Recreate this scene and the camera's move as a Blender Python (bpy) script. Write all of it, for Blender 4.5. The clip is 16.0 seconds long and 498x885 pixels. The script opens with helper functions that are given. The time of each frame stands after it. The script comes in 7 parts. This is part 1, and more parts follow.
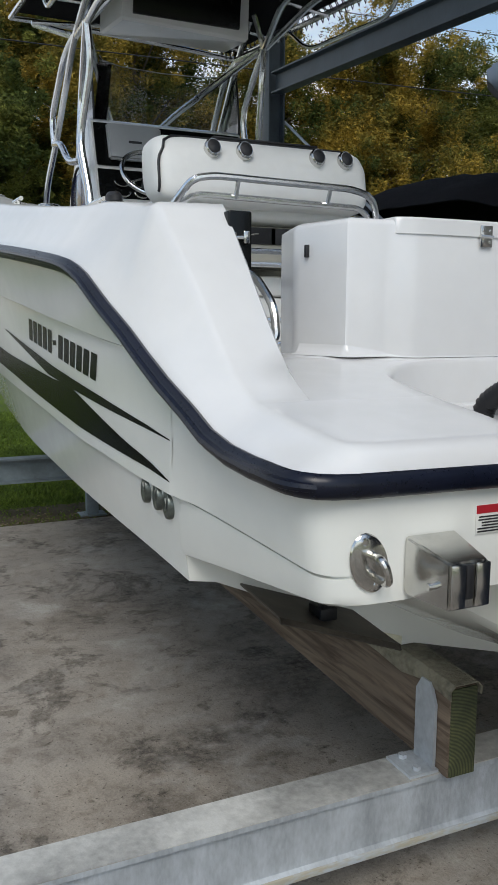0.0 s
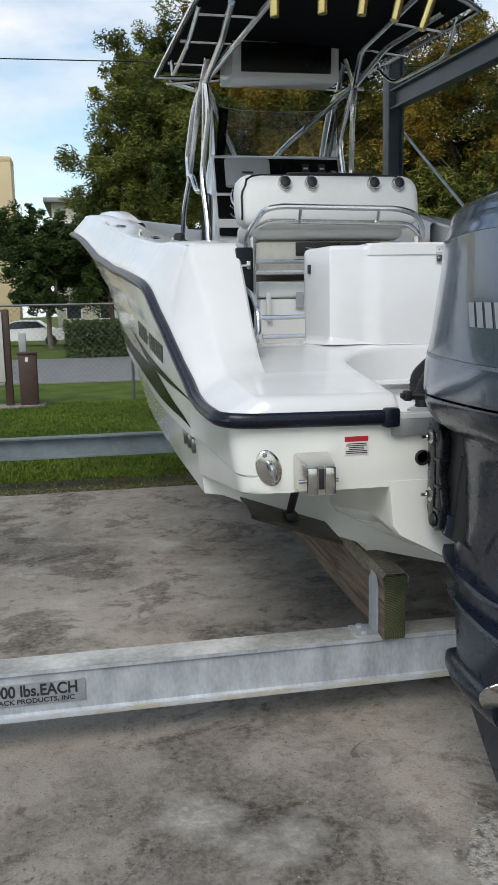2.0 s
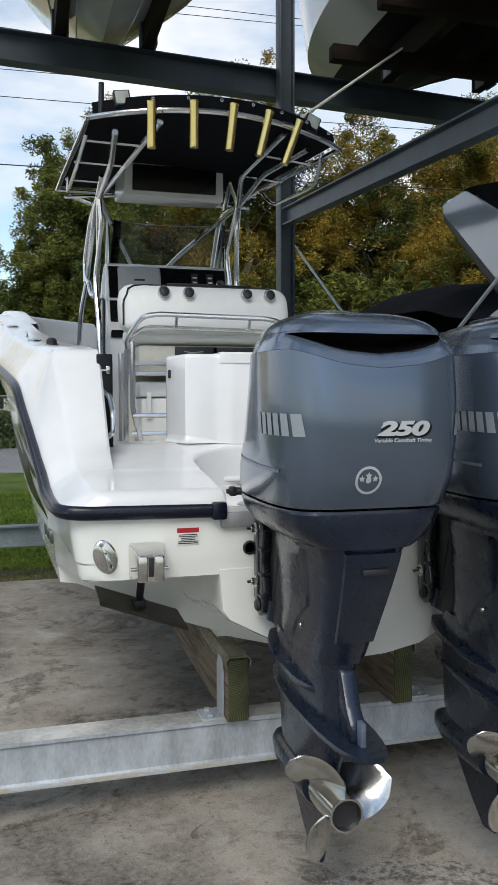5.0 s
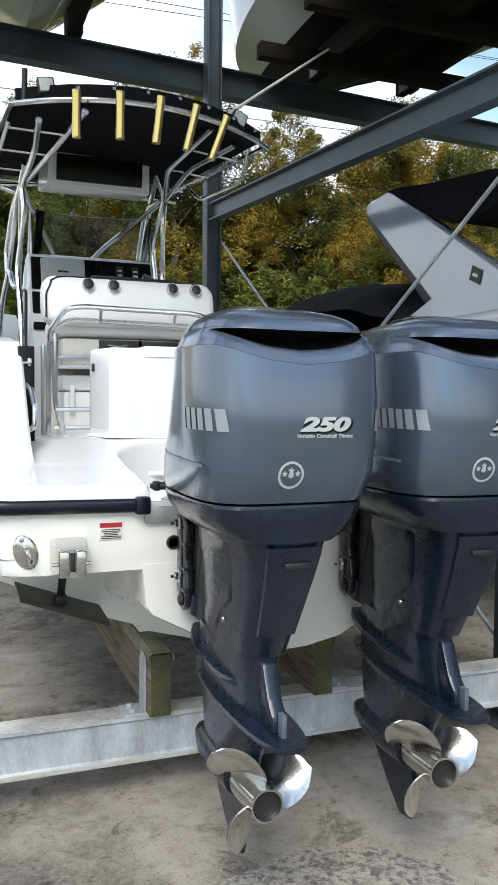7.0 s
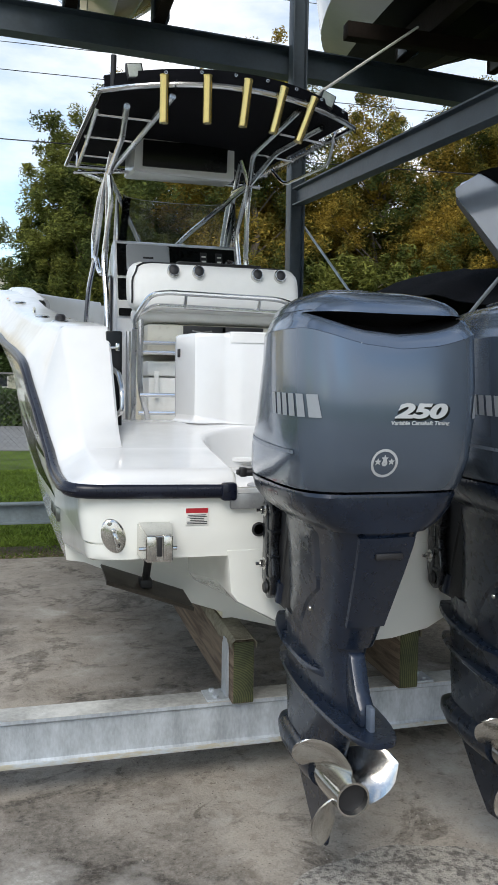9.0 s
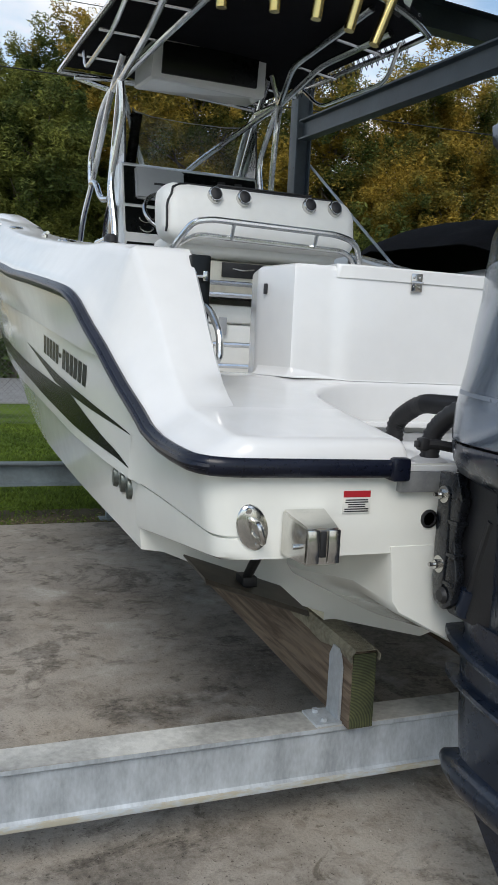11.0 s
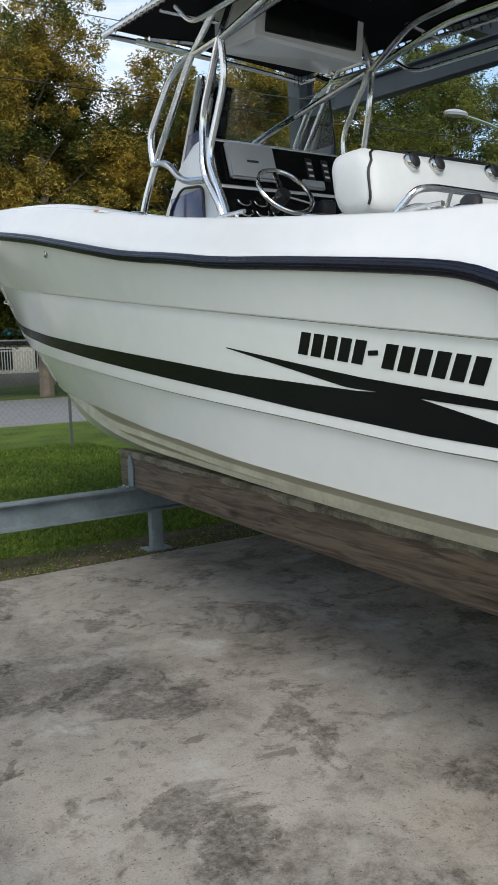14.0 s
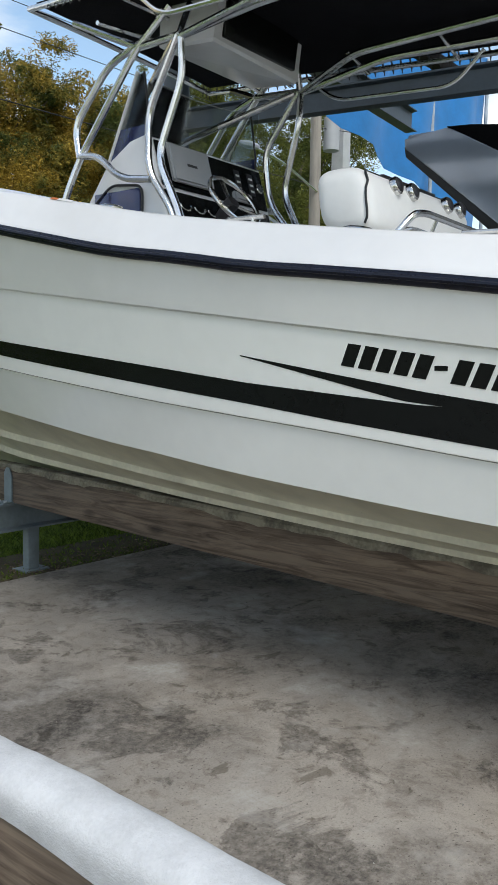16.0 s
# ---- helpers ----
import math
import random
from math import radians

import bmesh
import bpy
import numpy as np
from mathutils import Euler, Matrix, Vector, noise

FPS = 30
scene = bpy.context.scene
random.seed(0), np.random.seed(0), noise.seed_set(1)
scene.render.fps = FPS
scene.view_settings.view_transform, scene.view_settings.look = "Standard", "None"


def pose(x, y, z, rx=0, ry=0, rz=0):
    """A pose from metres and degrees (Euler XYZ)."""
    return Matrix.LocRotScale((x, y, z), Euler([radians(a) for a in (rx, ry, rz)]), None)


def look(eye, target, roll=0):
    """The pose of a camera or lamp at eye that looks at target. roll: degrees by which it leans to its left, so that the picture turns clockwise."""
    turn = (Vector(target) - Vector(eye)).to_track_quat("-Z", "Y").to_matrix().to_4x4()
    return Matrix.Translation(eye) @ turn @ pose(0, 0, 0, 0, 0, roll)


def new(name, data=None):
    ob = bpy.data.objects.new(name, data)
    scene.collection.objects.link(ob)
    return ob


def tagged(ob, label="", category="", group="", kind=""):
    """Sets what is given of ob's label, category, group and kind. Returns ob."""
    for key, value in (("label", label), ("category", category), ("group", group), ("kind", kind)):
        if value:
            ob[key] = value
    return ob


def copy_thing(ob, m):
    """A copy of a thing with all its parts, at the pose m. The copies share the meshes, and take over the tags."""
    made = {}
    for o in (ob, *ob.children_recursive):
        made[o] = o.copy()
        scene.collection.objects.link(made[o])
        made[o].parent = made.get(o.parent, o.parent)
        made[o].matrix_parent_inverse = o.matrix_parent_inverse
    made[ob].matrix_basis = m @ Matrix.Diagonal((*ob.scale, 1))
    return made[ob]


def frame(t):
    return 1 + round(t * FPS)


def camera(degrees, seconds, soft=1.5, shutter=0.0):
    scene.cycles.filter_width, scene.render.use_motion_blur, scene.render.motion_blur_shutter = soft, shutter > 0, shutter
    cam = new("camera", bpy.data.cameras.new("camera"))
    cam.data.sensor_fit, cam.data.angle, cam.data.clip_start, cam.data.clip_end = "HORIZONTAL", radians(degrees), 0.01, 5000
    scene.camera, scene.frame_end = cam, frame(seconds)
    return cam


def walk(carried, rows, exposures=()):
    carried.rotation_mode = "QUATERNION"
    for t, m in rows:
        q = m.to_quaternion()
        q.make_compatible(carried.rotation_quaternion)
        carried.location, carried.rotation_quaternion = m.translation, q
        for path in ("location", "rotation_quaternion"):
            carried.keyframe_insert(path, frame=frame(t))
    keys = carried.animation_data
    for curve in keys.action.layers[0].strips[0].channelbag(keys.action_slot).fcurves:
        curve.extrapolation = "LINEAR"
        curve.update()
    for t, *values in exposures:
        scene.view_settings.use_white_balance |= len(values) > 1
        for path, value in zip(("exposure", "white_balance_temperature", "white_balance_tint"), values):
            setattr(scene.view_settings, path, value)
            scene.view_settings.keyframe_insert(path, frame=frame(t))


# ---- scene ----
cam = camera(34.1, 16.0)
PATH = [
    (0, (-1.821, -1.766, 1.625), (-1.006, 0.036, 1.327), 0.2),
    (0.5, (-1.747, -2.083, 1.627), (-1.137, -0.202, 1.326), 0.0),
    (1, (-1.649, -2.385, 1.637), (-1.213, -0.458, 1.324), -0.6),
    (1.5, (-1.504, -2.714, 1.648), (-1.138, -0.773, 1.334), -0.9),
    (2, (-1.515, -3.014, 1.663), (-1.154, -1.073, 1.345), -1.2),
    (2.5, (-1.481, -3.201, 1.683), (-1.156, -1.248, 1.4), -1.1),
    (3, (-1.359, -3.299, 1.677), (-1.025, -1.344, 1.419), -0.1),
    (3.5, (-1.299, -3.334, 1.678), (-0.938, -1.376, 1.492), 0.2),
    (4, (-1.284, -3.34, 1.693), (-0.902, -1.382, 1.549), 0.0),
    (4.5, (-1.278, -3.335, 1.696), (-0.84, -1.387, 1.578), -0.2),
    (5, (-1.262, -3.348, 1.696), (-0.719, -1.425, 1.602), -0.2),
    (5.2, (-1.259, -3.354, 1.7), (-0.679, -1.443, 1.603), -0.1),
    (7.3, (-1.262, -3.36, 1.694), (-0.543, -1.496, 1.59), 0.5),
    (7.5, (-1.262, -3.361, 1.694), (-0.56, -1.491, 1.59), 0.5),
    (8, (-1.263, -3.352, 1.695), (-0.61, -1.465, 1.587), 0.3),
    (8.5, (-1.271, -3.332, 1.692), (-0.694, -1.421, 1.569), 0.3),
    (9, (-1.283, -3.306, 1.687), (-0.746, -1.384, 1.55), 0.9),
    (9.5, (-1.298, -3.238, 1.681), (-0.802, -1.309, 1.501), 1.7),
    (9.7, (-1.322, -3.183, 1.674), (-0.833, -1.255, 1.473), 1.9),
    (11.8, (-2.078, -1.834, 1.603), (-1.208, -0.05, 1.352), 1.4),
    (12, (-2.161, -1.73, 1.604), (-1.281, 0.047, 1.346), 0.7),
    (12.5, (-2.331, -1.457, 1.581), (-1.492, 0.342, 1.337), 0.1),
    (13, (-2.576, -1.255, 1.578), (-1.655, 0.506, 1.351), -1.1),
    (13.5, (-2.917, -1.154, 1.595), (-1.876, 0.537, 1.357), -1.7),
    (14, (-3.169, -0.925, 1.561), (-2.081, 0.739, 1.338), -1.8),
    (14.5, (-3.447, -0.688, 1.549), (-2.192, 0.855, 1.331), -1.2),
    (15, (-3.749, -0.464, 1.547), (-2.382, 0.977, 1.317), -1.5),
    (15.5, (-3.851, -0.233, 1.538), (-2.428, 1.156, 1.32), -0.5),
    (16, (-3.921, -0.083, 1.531), (-2.372, 1.169, 1.347), 1.2),
]
walk(cam, [(t, look(eye, target, roll)) for t, eye, target, roll in PATH], exposures=[(0,-0.45),(1,-0.4),(2.5,-.3),(4.5,-.35),(5.2,-.2),(7.3,.3),(8.2,.3),(9,-.05),(9.7,-.05),(11.8,-.5),(12.5,-.58),(13,-.38),(14,-.08),(14.5,-.05),(16,-.1)])

# ---- world, sun ----
world = bpy.data.worlds.new("world")
scene.world = world
world.use_nodes = True
wn, wl = world.node_tree.nodes, world.node_tree.links
wn.clear()
SUN_EL, SUN_AZ = 48.0, 207.0
sky = wn.new("ShaderNodeTexSky")
sky.sky_type = "NISHITA"
sky.sun_disc = False
sky.sun_elevation, sky.sun_rotation = radians(SUN_EL), radians(SUN_AZ)
sky.air_density, sky.dust_density = 1.2, 0.6
coord = wn.new("ShaderNodeTexCoord")
stretch = wn.new("ShaderNodeMapping")
stretch.inputs["Scale"].default_value = (1.0, 1.0, 2.6)
stretch.inputs["Location"].default_value = (0.55, 0.2, 0.3)
clouds = wn.new("ShaderNodeTexNoise")
clouds.inputs["Scale"].default_value = 2.1
clouds.inputs["Detail"].default_value = 9
clouds.inputs["Roughness"].default_value = 0.55
cover = wn.new("ShaderNodeValToRGB")
cover.color_ramp.elements[0].position, cover.color_ramp.elements[1].position = 0.47, 0.65
white = wn.new("ShaderNodeRGB")
white.outputs[0].default_value = (15.5, 15.8, 16.3, 1)
blend = wn.new("ShaderNodeMixRGB")
back = wn.new("ShaderNodeBackground")
back.inputs["Strength"].default_value = 0.081
wout = wn.new("ShaderNodeOutputWorld")
wl.new(coord.outputs["Generated"], stretch.inputs[0])
wl.new(stretch.outputs[0], clouds.inputs["Vector"])
split, low_band, gather = wn.new("ShaderNodeSeparateXYZ"), wn.new("ShaderNodeMapRange"), wn.new("ShaderNodeMath")
low_band.inputs["From Min"].default_value, low_band.inputs["From Max"].default_value = 0.0, 0.42
low_band.inputs["To Min"].default_value, low_band.inputs["To Max"].default_value = 0.13, -0.02
gather.operation = "ADD"
wl.new(coord.outputs["Generated"], split.inputs[0])
wl.new(split.outputs["Z"], low_band.inputs["Value"])
wl.new(low_band.outputs[0], gather.inputs[0])
wl.new(clouds.outputs[0], gather.inputs[1])
wl.new(gather.outputs[0], cover.inputs[0])
wl.new(cover.outputs[0], blend.inputs[0])
gain = wn.new("ShaderNodeMixRGB")
gain.blend_type = "MULTIPLY"
gain.inputs[0].default_value = 1.0
gain.inputs[2].default_value = (2.75, 2.75, 2.62, 1)
wl.new(sky.outputs[0], gain.inputs[1])
wl.new(gain.outputs[0], blend.inputs[1])
wl.new(white.outputs[0], blend.inputs[2])
wl.new(blend.outputs[0], back.inputs[0])
wl.new(back.outputs[0], wout.inputs[0])

sun = new("sun", bpy.data.lights.new("sun", "SUN"))
sun.data.energy, sun.data.angle, sun.data.color = 2.7, radians(34), (1.0, 0.95, 0.88)
sun.rotation_euler = (radians(90 - SUN_EL), 0, radians(180 - SUN_AZ))

# ---- mesh helpers ----
def mat(name, col, rough=0.5, metal=0.0, var=0.12, scale=6.0, bump=0.0, bscale=60.0, col2=None, spec=0.5, coat=0.0, stretch=(1, 1, 1), lo=0.35, hi=0.65, rvar=0.1):
    """A surface with colour variation at two scales, uneven gloss and fine relief."""
    m = bpy.data.materials.new(name)
    m.use_nodes = True
    n, l = m.node_tree.nodes, m.node_tree.links
    b = n["Principled BSDF"]
    b.inputs["Metallic"].default_value = metal
    b.inputs["Specular IOR Level"].default_value = spec
    b.inputs["Coat Weight"].default_value = coat
    b.inputs["Coat Roughness"].default_value = 0.08
    tc = n.new("ShaderNodeTexCoord")
    mp = n.new("ShaderNodeMapping")
    mp.inputs["Scale"].default_value = stretch
    l.new(tc.outputs["Object"], mp.inputs[0])
    a = n.new("ShaderNodeTexNoise")
    a.inputs["Scale"].default_value, a.inputs["Detail"].default_value = scale, 6
    f = n.new("ShaderNodeTexNoise")
    f.inputs["Scale"].default_value, f.inputs["Detail"].default_value = scale * 9, 4
    l.new(mp.outputs[0], a.inputs["Vector"]), l.new(mp.outputs[0], f.inputs["Vector"])
    mix = n.new("ShaderNodeMath")
    mix.operation = "MULTIPLY_ADD"
    mix.inputs[1].default_value = 0.3
    l.new(f.outputs[0], mix.inputs[0])
    sub = n.new("ShaderNodeMath")
    sub.operation = "MULTIPLY"
    sub.inputs[1].default_value = 0.7
    l.new(a.outputs[0], sub.inputs[0]), l.new(sub.outputs[0], mix.inputs[2])
    r = n.new("ShaderNodeValToRGB")
    r.color_ramp.elements[0].position, r.color_ramp.elements[1].position = lo, hi
    c2 = col2 or tuple(c * (1 - var) for c in col)
    c1 = col if col2 else tuple(min(1, c * (1 + var * 0.4)) for c in col)
    r.color_ramp.elements[0].color, r.color_ramp.elements[1].color = (*c2, 1), (*c1, 1)
    l.new(mix.outputs[0], r.inputs[0]), l.new(r.outputs[0], b.inputs["Base Color"])
    rr = n.new("ShaderNodeMapRange")
    rr.inputs["To Min"].default_value, rr.inputs["To Max"].default_value = max(0.02, rough - rvar), min(1, rough + rvar)
    l.new(f.outputs[0], rr.inputs["Value"]), l.new(rr.outputs[0], b.inputs["Roughness"])
    if bump:
        g = n.new("ShaderNodeTexNoise")
        g.inputs["Scale"].default_value, g.inputs["Detail"].default_value = bscale, 5
        l.new(mp.outputs[0], g.inputs["Vector"])
        bp = n.new("ShaderNodeBump")
        bp.inputs["Strength"].default_value, bp.inputs["Distance"].default_value = bump, 0.01
        l.new(g.outputs[0], bp.inputs["Height"]), l.new(bp.outputs[0], b.inputs["Normal"])
    return m


def smooth_mesh(bm, angle=35):
    bm.normal_update()
    for f in bm.faces:
        f.smooth = True
    for e in bm.edges:
        if len(e.link_faces) == 2 and e.calc_face_angle(0) > radians(angle):
            e.smooth = False


def part(name, bm, material, parent=None, label="", angle=35):
    """Links a bmesh as one mesh object, under parent where one is given."""
    smooth_mesh(bm, angle)
    me = bpy.data.meshes.new(name)
    bm.to_mesh(me)
    bm.free()
    me.materials.append(material)
    ob = new(name, me)
    if parent is not None:
        ob.parent = parent
        ob.matrix_parent_inverse = parent.matrix_world.inverted()
    if label:
        ob["label"] = label
    return ob


def thing(name, at, label, category, group="", kind=""):
    ob = new(name)
    ob.location = at
    ob.empty_display_size = 0.1
    bpy.context.view_layer.update()
    return tagged(ob, label, category, group, kind)


def bm_box(x0, x1, y0, y1, z0, z1, bevel=0.0, seg=2, m=None, bm=None):
    one = bmesh.new()
    bmesh.ops.create_cube(one, size=1)
    bmesh.ops.transform(one, matrix=Matrix.Translation(((x0 + x1) / 2, (y0 + y1) / 2, (z0 + z1) / 2)) @ Matrix.Diagonal((x1 - x0, y1 - y0, z1 - z0, 1)), verts=one.verts)
    if bevel:
        bmesh.ops.bevel(one, geom=one.edges[:], offset=bevel, segments=seg, affect="EDGES", profile=0.5)
    if m:
        bmesh.ops.transform(one, matrix=m, verts=one.verts)
    return join(bm, one)


def join(bm, one):
    if bm is None:
        return one
    me = bpy.data.meshes.new("tmp")
    one.to_mesh(me)
    one.free()
    bm.from_mesh(me)
    bpy.data.meshes.remove(me)
    return bm


def rounded_path(pts, r=0.06, n=5):
    """A polyline with its corners rounded."""
    pts = [Vector(p) for p in pts]
    out = [pts[0]]
    for a, b, c in zip(pts, pts[1:], pts[2:]):
        u, v = (a - b), (c - b)
        d = min(r, u.length * 0.45, v.length * 0.45)
        p, q = b + u.normalized() * d, b + v.normalized() * d
        for i in range(n + 1):
            t = i / n
            out.append(p * (1 - t) ** 2 + b * 2 * t * (1 - t) + q * t * t)
    return out + [pts[-1]]


def bm_tube(pts, rad, seg=10, closed=False, bm=None, cap=True, flat=None):
    """A round tube along a polyline; flat = (across, up) gives an oval."""
    pts = [Vector(p) for p in pts]
    bm = bm or bmesh.new()
    rings, up = [], None
    k = len(pts)
    for i, p in enumerate(pts):
        a = pts[(i - 1) % k] if closed else pts[max(i - 1, 0)]
        b = pts[(i + 1) % k] if closed else pts[min(i + 1, k - 1)]
        d = (b - a).normalized()
        if up is None:
            up = Vector((0, 0, 1)) if abs(d.z) < 0.9 else Vector((1, 0, 0))
        s = d.cross(up).normalized()
        up = s.cross(d).normalized()
        rr = rad[i] if isinstance(rad, (list, tuple)) else rad
        ring = []
        for j in range(seg):
            t = 2 * math.pi * j / seg
            ring.append(bm.verts.new(p + s * math.cos(t) * rr * (flat[0] if flat else 1) + up * math.sin(t) * rr * (flat[1] if flat else 1)))
        rings.append(ring)
    for i in range(k if closed else k - 1):
        a, b = rings[i], rings[(i + 1) % k]
        for j in range(seg):
            bm.faces.new((a[j], a[(j + 1) % seg], b[(j + 1) % seg], b[j]))
    if cap and not closed:
        bm.faces.new(rings[0][::-1]), bm.faces.new(rings[-1])
    bmesh.ops.recalc_face_normals(bm, faces=bm.faces[:])
    return bm


def bm_loft(rings, cap0=True, cap1=True, closed=True, bm=None):
    """A skin over rings of equally many points."""
    bm = bm or bmesh.new()
    vs = [[bm.verts.new(p) for p in ring] for ring in rings]
    n = len(vs[0])
    for a, b in zip(vs, vs[1:]):
        for j in range(n if closed else n - 1):
            q = (a[j], a[(j + 1) % n], b[(j + 1) % n], b[j])
            bm.faces.new(q)
    if cap0:
        bm.faces.new(vs[0][::-1])
    if cap1:
        bm.faces.new(vs[-1])
    bmesh.ops.recalc_face_normals(bm, faces=bm.faces[:])
    return bm


def bm_prism(poly, a, b, axis="z", bevel=0.0):
    """A flat outline of (u, v) drawn out from a to b along an axis."""
    put = {"z": lambda u, v, w: (u, v, w), "y": lambda u, v, w: (u, w, v), "x": lambda u, v, w: (w, u, v)}[axis]
    bm = bm_loft([[put(u, v, a) for u, v in poly], [put(u, v, b) for u, v in poly]])
    if bevel:
        bmesh.ops.bevel(bm, geom=bm.edges[:], offset=bevel, segments=2, affect="EDGES", profile=0.5)
    return bm


def bm_lathe(profile, seg=24, m=None, bm=None):
    """profile of (radius, height) turned about z."""
    one = bmesh.new()
    rings = [[one.verts.new((r * math.cos(2 * math.pi * j / seg), r * math.sin(2 * math.pi * j / seg), h)) for j in range(seg)] for r, h in profile]
    for a, b in zip(rings, rings[1:]):
        for j in range(seg):
            one.faces.new((a[j], a[(j + 1) % seg], b[(j + 1) % seg], b[j]))
    for ring in (rings[0], rings[-1]):
        if (ring[0].co - ring[seg // 2].co).length > 1e-5:
            one.faces.new(ring)
    bmesh.ops.remove_doubles(one, verts=one.verts[:], dist=1e-6)
    bmesh.ops.recalc_face_normals(one, faces=one.faces[:])
    if m:
        bmesh.ops.transform(one, matrix=m, verts=one.verts)
    return join(bm, one)


def oval(hw, y0, y1, z, p=3.2, n=40, p_front=None, tip=0.0):
    """A ring round a superellipse, half hw wide, from y0 to y1, at height z."""
    out, c, r = [], (y0 + y1) / 2, (y0 - y1) / 2
    for j in range(n):
        t = 2 * math.pi * j / n
        cx, cy = math.cos(t), math.sin(t)
        q = (p_front or p) if cy > 0 else p
        out.append((math.copysign(abs(cx) ** (2 / q), cx) * hw, c + math.copysign(abs(cy) ** (2 / q), cy) * r, z + tip * (cy if cy < 0 else 0)))
    return out


def bm_text(text, size, m, depth=0.002, shear=0.0, bold=0.0, stretch=1.0):
    cu = bpy.data.curves.new("lettering", "FONT")
    cu.body, cu.size, cu.extrude, cu.shear, cu.offset = text, size, depth, shear, bold
    cu.align_x, cu.align_y = "CENTER", "CENTER"
    ob = new("lettering", cu)
    me = ob.to_mesh()
    bm = bmesh.new()
    bm.from_mesh(me)
    ob.to_mesh_clear()
    bpy.data.objects.remove(ob)
    bpy.data.curves.remove(cu)
    bmesh.ops.transform(bm, matrix=m @ Matrix.Diagonal((stretch, 1, 1, 1)), verts=bm.verts)
    return bm


def smoothstep(t):
    t = min(max(t, 0.0), 1.0)
    return t * t * (3 - 2 * t)


def lerp(y, table):
    return float(np.interp(y, [a for a, _ in table], [b for _, b in table]))


def spline(y, table):
    """Smooth interpolation through a table of (y, value)."""
    ys = [a for a, _ in table]
    if y <= ys[0]:
        return table[0][1]
    if y >= ys[-1]:
        return table[-1][1]
    i = max(k for k in range(len(ys)) if ys[k] <= y)
    g = lambda k: table[min(max(k, 0), len(ys) - 1)]
    p0, p1, p2, p3 = g(i - 1), g(i), g(i + 1), g(i + 2)
    h = p2[0] - p1[0]
    d1 = (p2[1] - p0[1]) / max(p2[0] - p0[0], 1e-6)
    d2 = (p3[1] - p1[1]) / max(p3[0] - p1[0], 1e-6)
    t = (y - p1[0]) / h
    return (2 * t**3 - 3 * t * t + 1) * p1[1] + (t**3 - 2 * t * t + t) * h * d1 + (-2 * t**3 + 3 * t * t) * p2[1] + (t**3 - t * t) * h * d2


# ---- materials ----
GEL = mat("white gelcoat", (0.70, 0.705, 0.70), 0.20, var=0.05, scale=1.5, coat=0.4, rvar=0.05)
HULLW = mat("hull gelcoat", (0.78, 0.79, 0.745), 0.16, var=0.07, scale=1.2, coat=0.6, rvar=0.05, lo=0.3, hi=0.7)
BOTTOM = mat("chalky bottom gelcoat", (0.62, 0.60, 0.47), 0.35, var=0.25, scale=4.0, rvar=0.15)
CUSH = mat("white vinyl", (0.80, 0.80, 0.77), 0.45, var=0.05, scale=3, bump=0.15, bscale=220)
NAVYRUB = mat("navy rubber", (0.006, 0.008, 0.018), 0.3, var=0.3, scale=10, rvar=0.1, spec=0.35)
BLACKGLOSS = mat("black vinyl film", (0.006, 0.007, 0.007), 0.22, var=0.3, scale=3, spec=0.2, rvar=0.06)
BLACKMAT = mat("black plastic", (0.014, 0.014, 0.016), 0.5, var=0.3, scale=12, bump=0.1, bscale=150)
CANVAS = mat("black canvas", (0.008, 0.008, 0.010), 0.9, var=0.3, scale=8, bump=0.3, bscale=400, spec=0.1)
ALU = mat("polished aluminium tube", (0.72, 0.73, 0.74), 0.22, metal=1.0, var=0.12, scale=9, rvar=0.1)
STEEL = mat("stainless steel", (0.66, 0.65, 0.62), 0.18, metal=1.0, var=0.2, scale=14, rvar=0.1)
GOLD = mat("gold anodised aluminium", (0.62, 0.49, 0.20), 0.25, metal=1.0, var=0.05, scale=6, rvar=0.04)
GALV = mat("galvanised steel", (0.47, 0.51, 0.545), 0.5, metal=0.3, var=0.35, scale=5, bump=0.15, bscale=90, rvar=0.12, stretch=(2, 1, 0.8))
GALVTOP = mat("weathered flange", (0.52, 0.52, 0.49), 0.65, metal=0.15, var=0.45, scale=5, bump=0.2, bscale=70)
# darker tone of the galvanising, for front beam, its post and front brackets
GALVDARK = mat("dull darker galvanising", (0.20, 0.245, 0.265), 0.6, metal=0.2, var=0.3, scale=4, bump=0.12, bscale=70, rvar=0.1)
STEELBLUE = mat("blue-grey painted steel", (0.043, 0.060, 0.076), 0.45, var=0.3, scale=3, bump=0.08, bscale=50, rvar=0.12)
COWL = mat("slate blue metallic paint", (0.108, 0.142, 0.195), 0.24, metal=0.6, var=0.05, scale=2, coat=0.6, rvar=0.03)
BRACKET = mat("glossy black casting", (0.010, 0.012, 0.016), 0.28, metal=0.1, var=0.3, scale=12, coat=0.4, rvar=0.08)
COWLDARK = mat("dark navy metallic paint", (0.009, 0.016, 0.033), 0.28, metal=0.2, var=0.15, scale=3, coat=0.25, rvar=0.06)
DECAL = mat("silver decal", (0.50, 0.52, 0.54), 0.35, metal=0.3, var=0.1, scale=8)
DECALMID = mat("dull silver decal", (0.30, 0.325, 0.36), 0.35, metal=0.3, var=0.1, scale=8)
DECALDIM = mat("grey pinstripe decal", (0.17, 0.20, 0.25), 0.3, metal=0.3, var=0.1, scale=8)
RED = mat("red label", (0.42, 0.02, 0.03), 0.4, var=0.1)
PAPER = mat("white label", (0.74, 0.74, 0.70), 0.45, var=0.05)
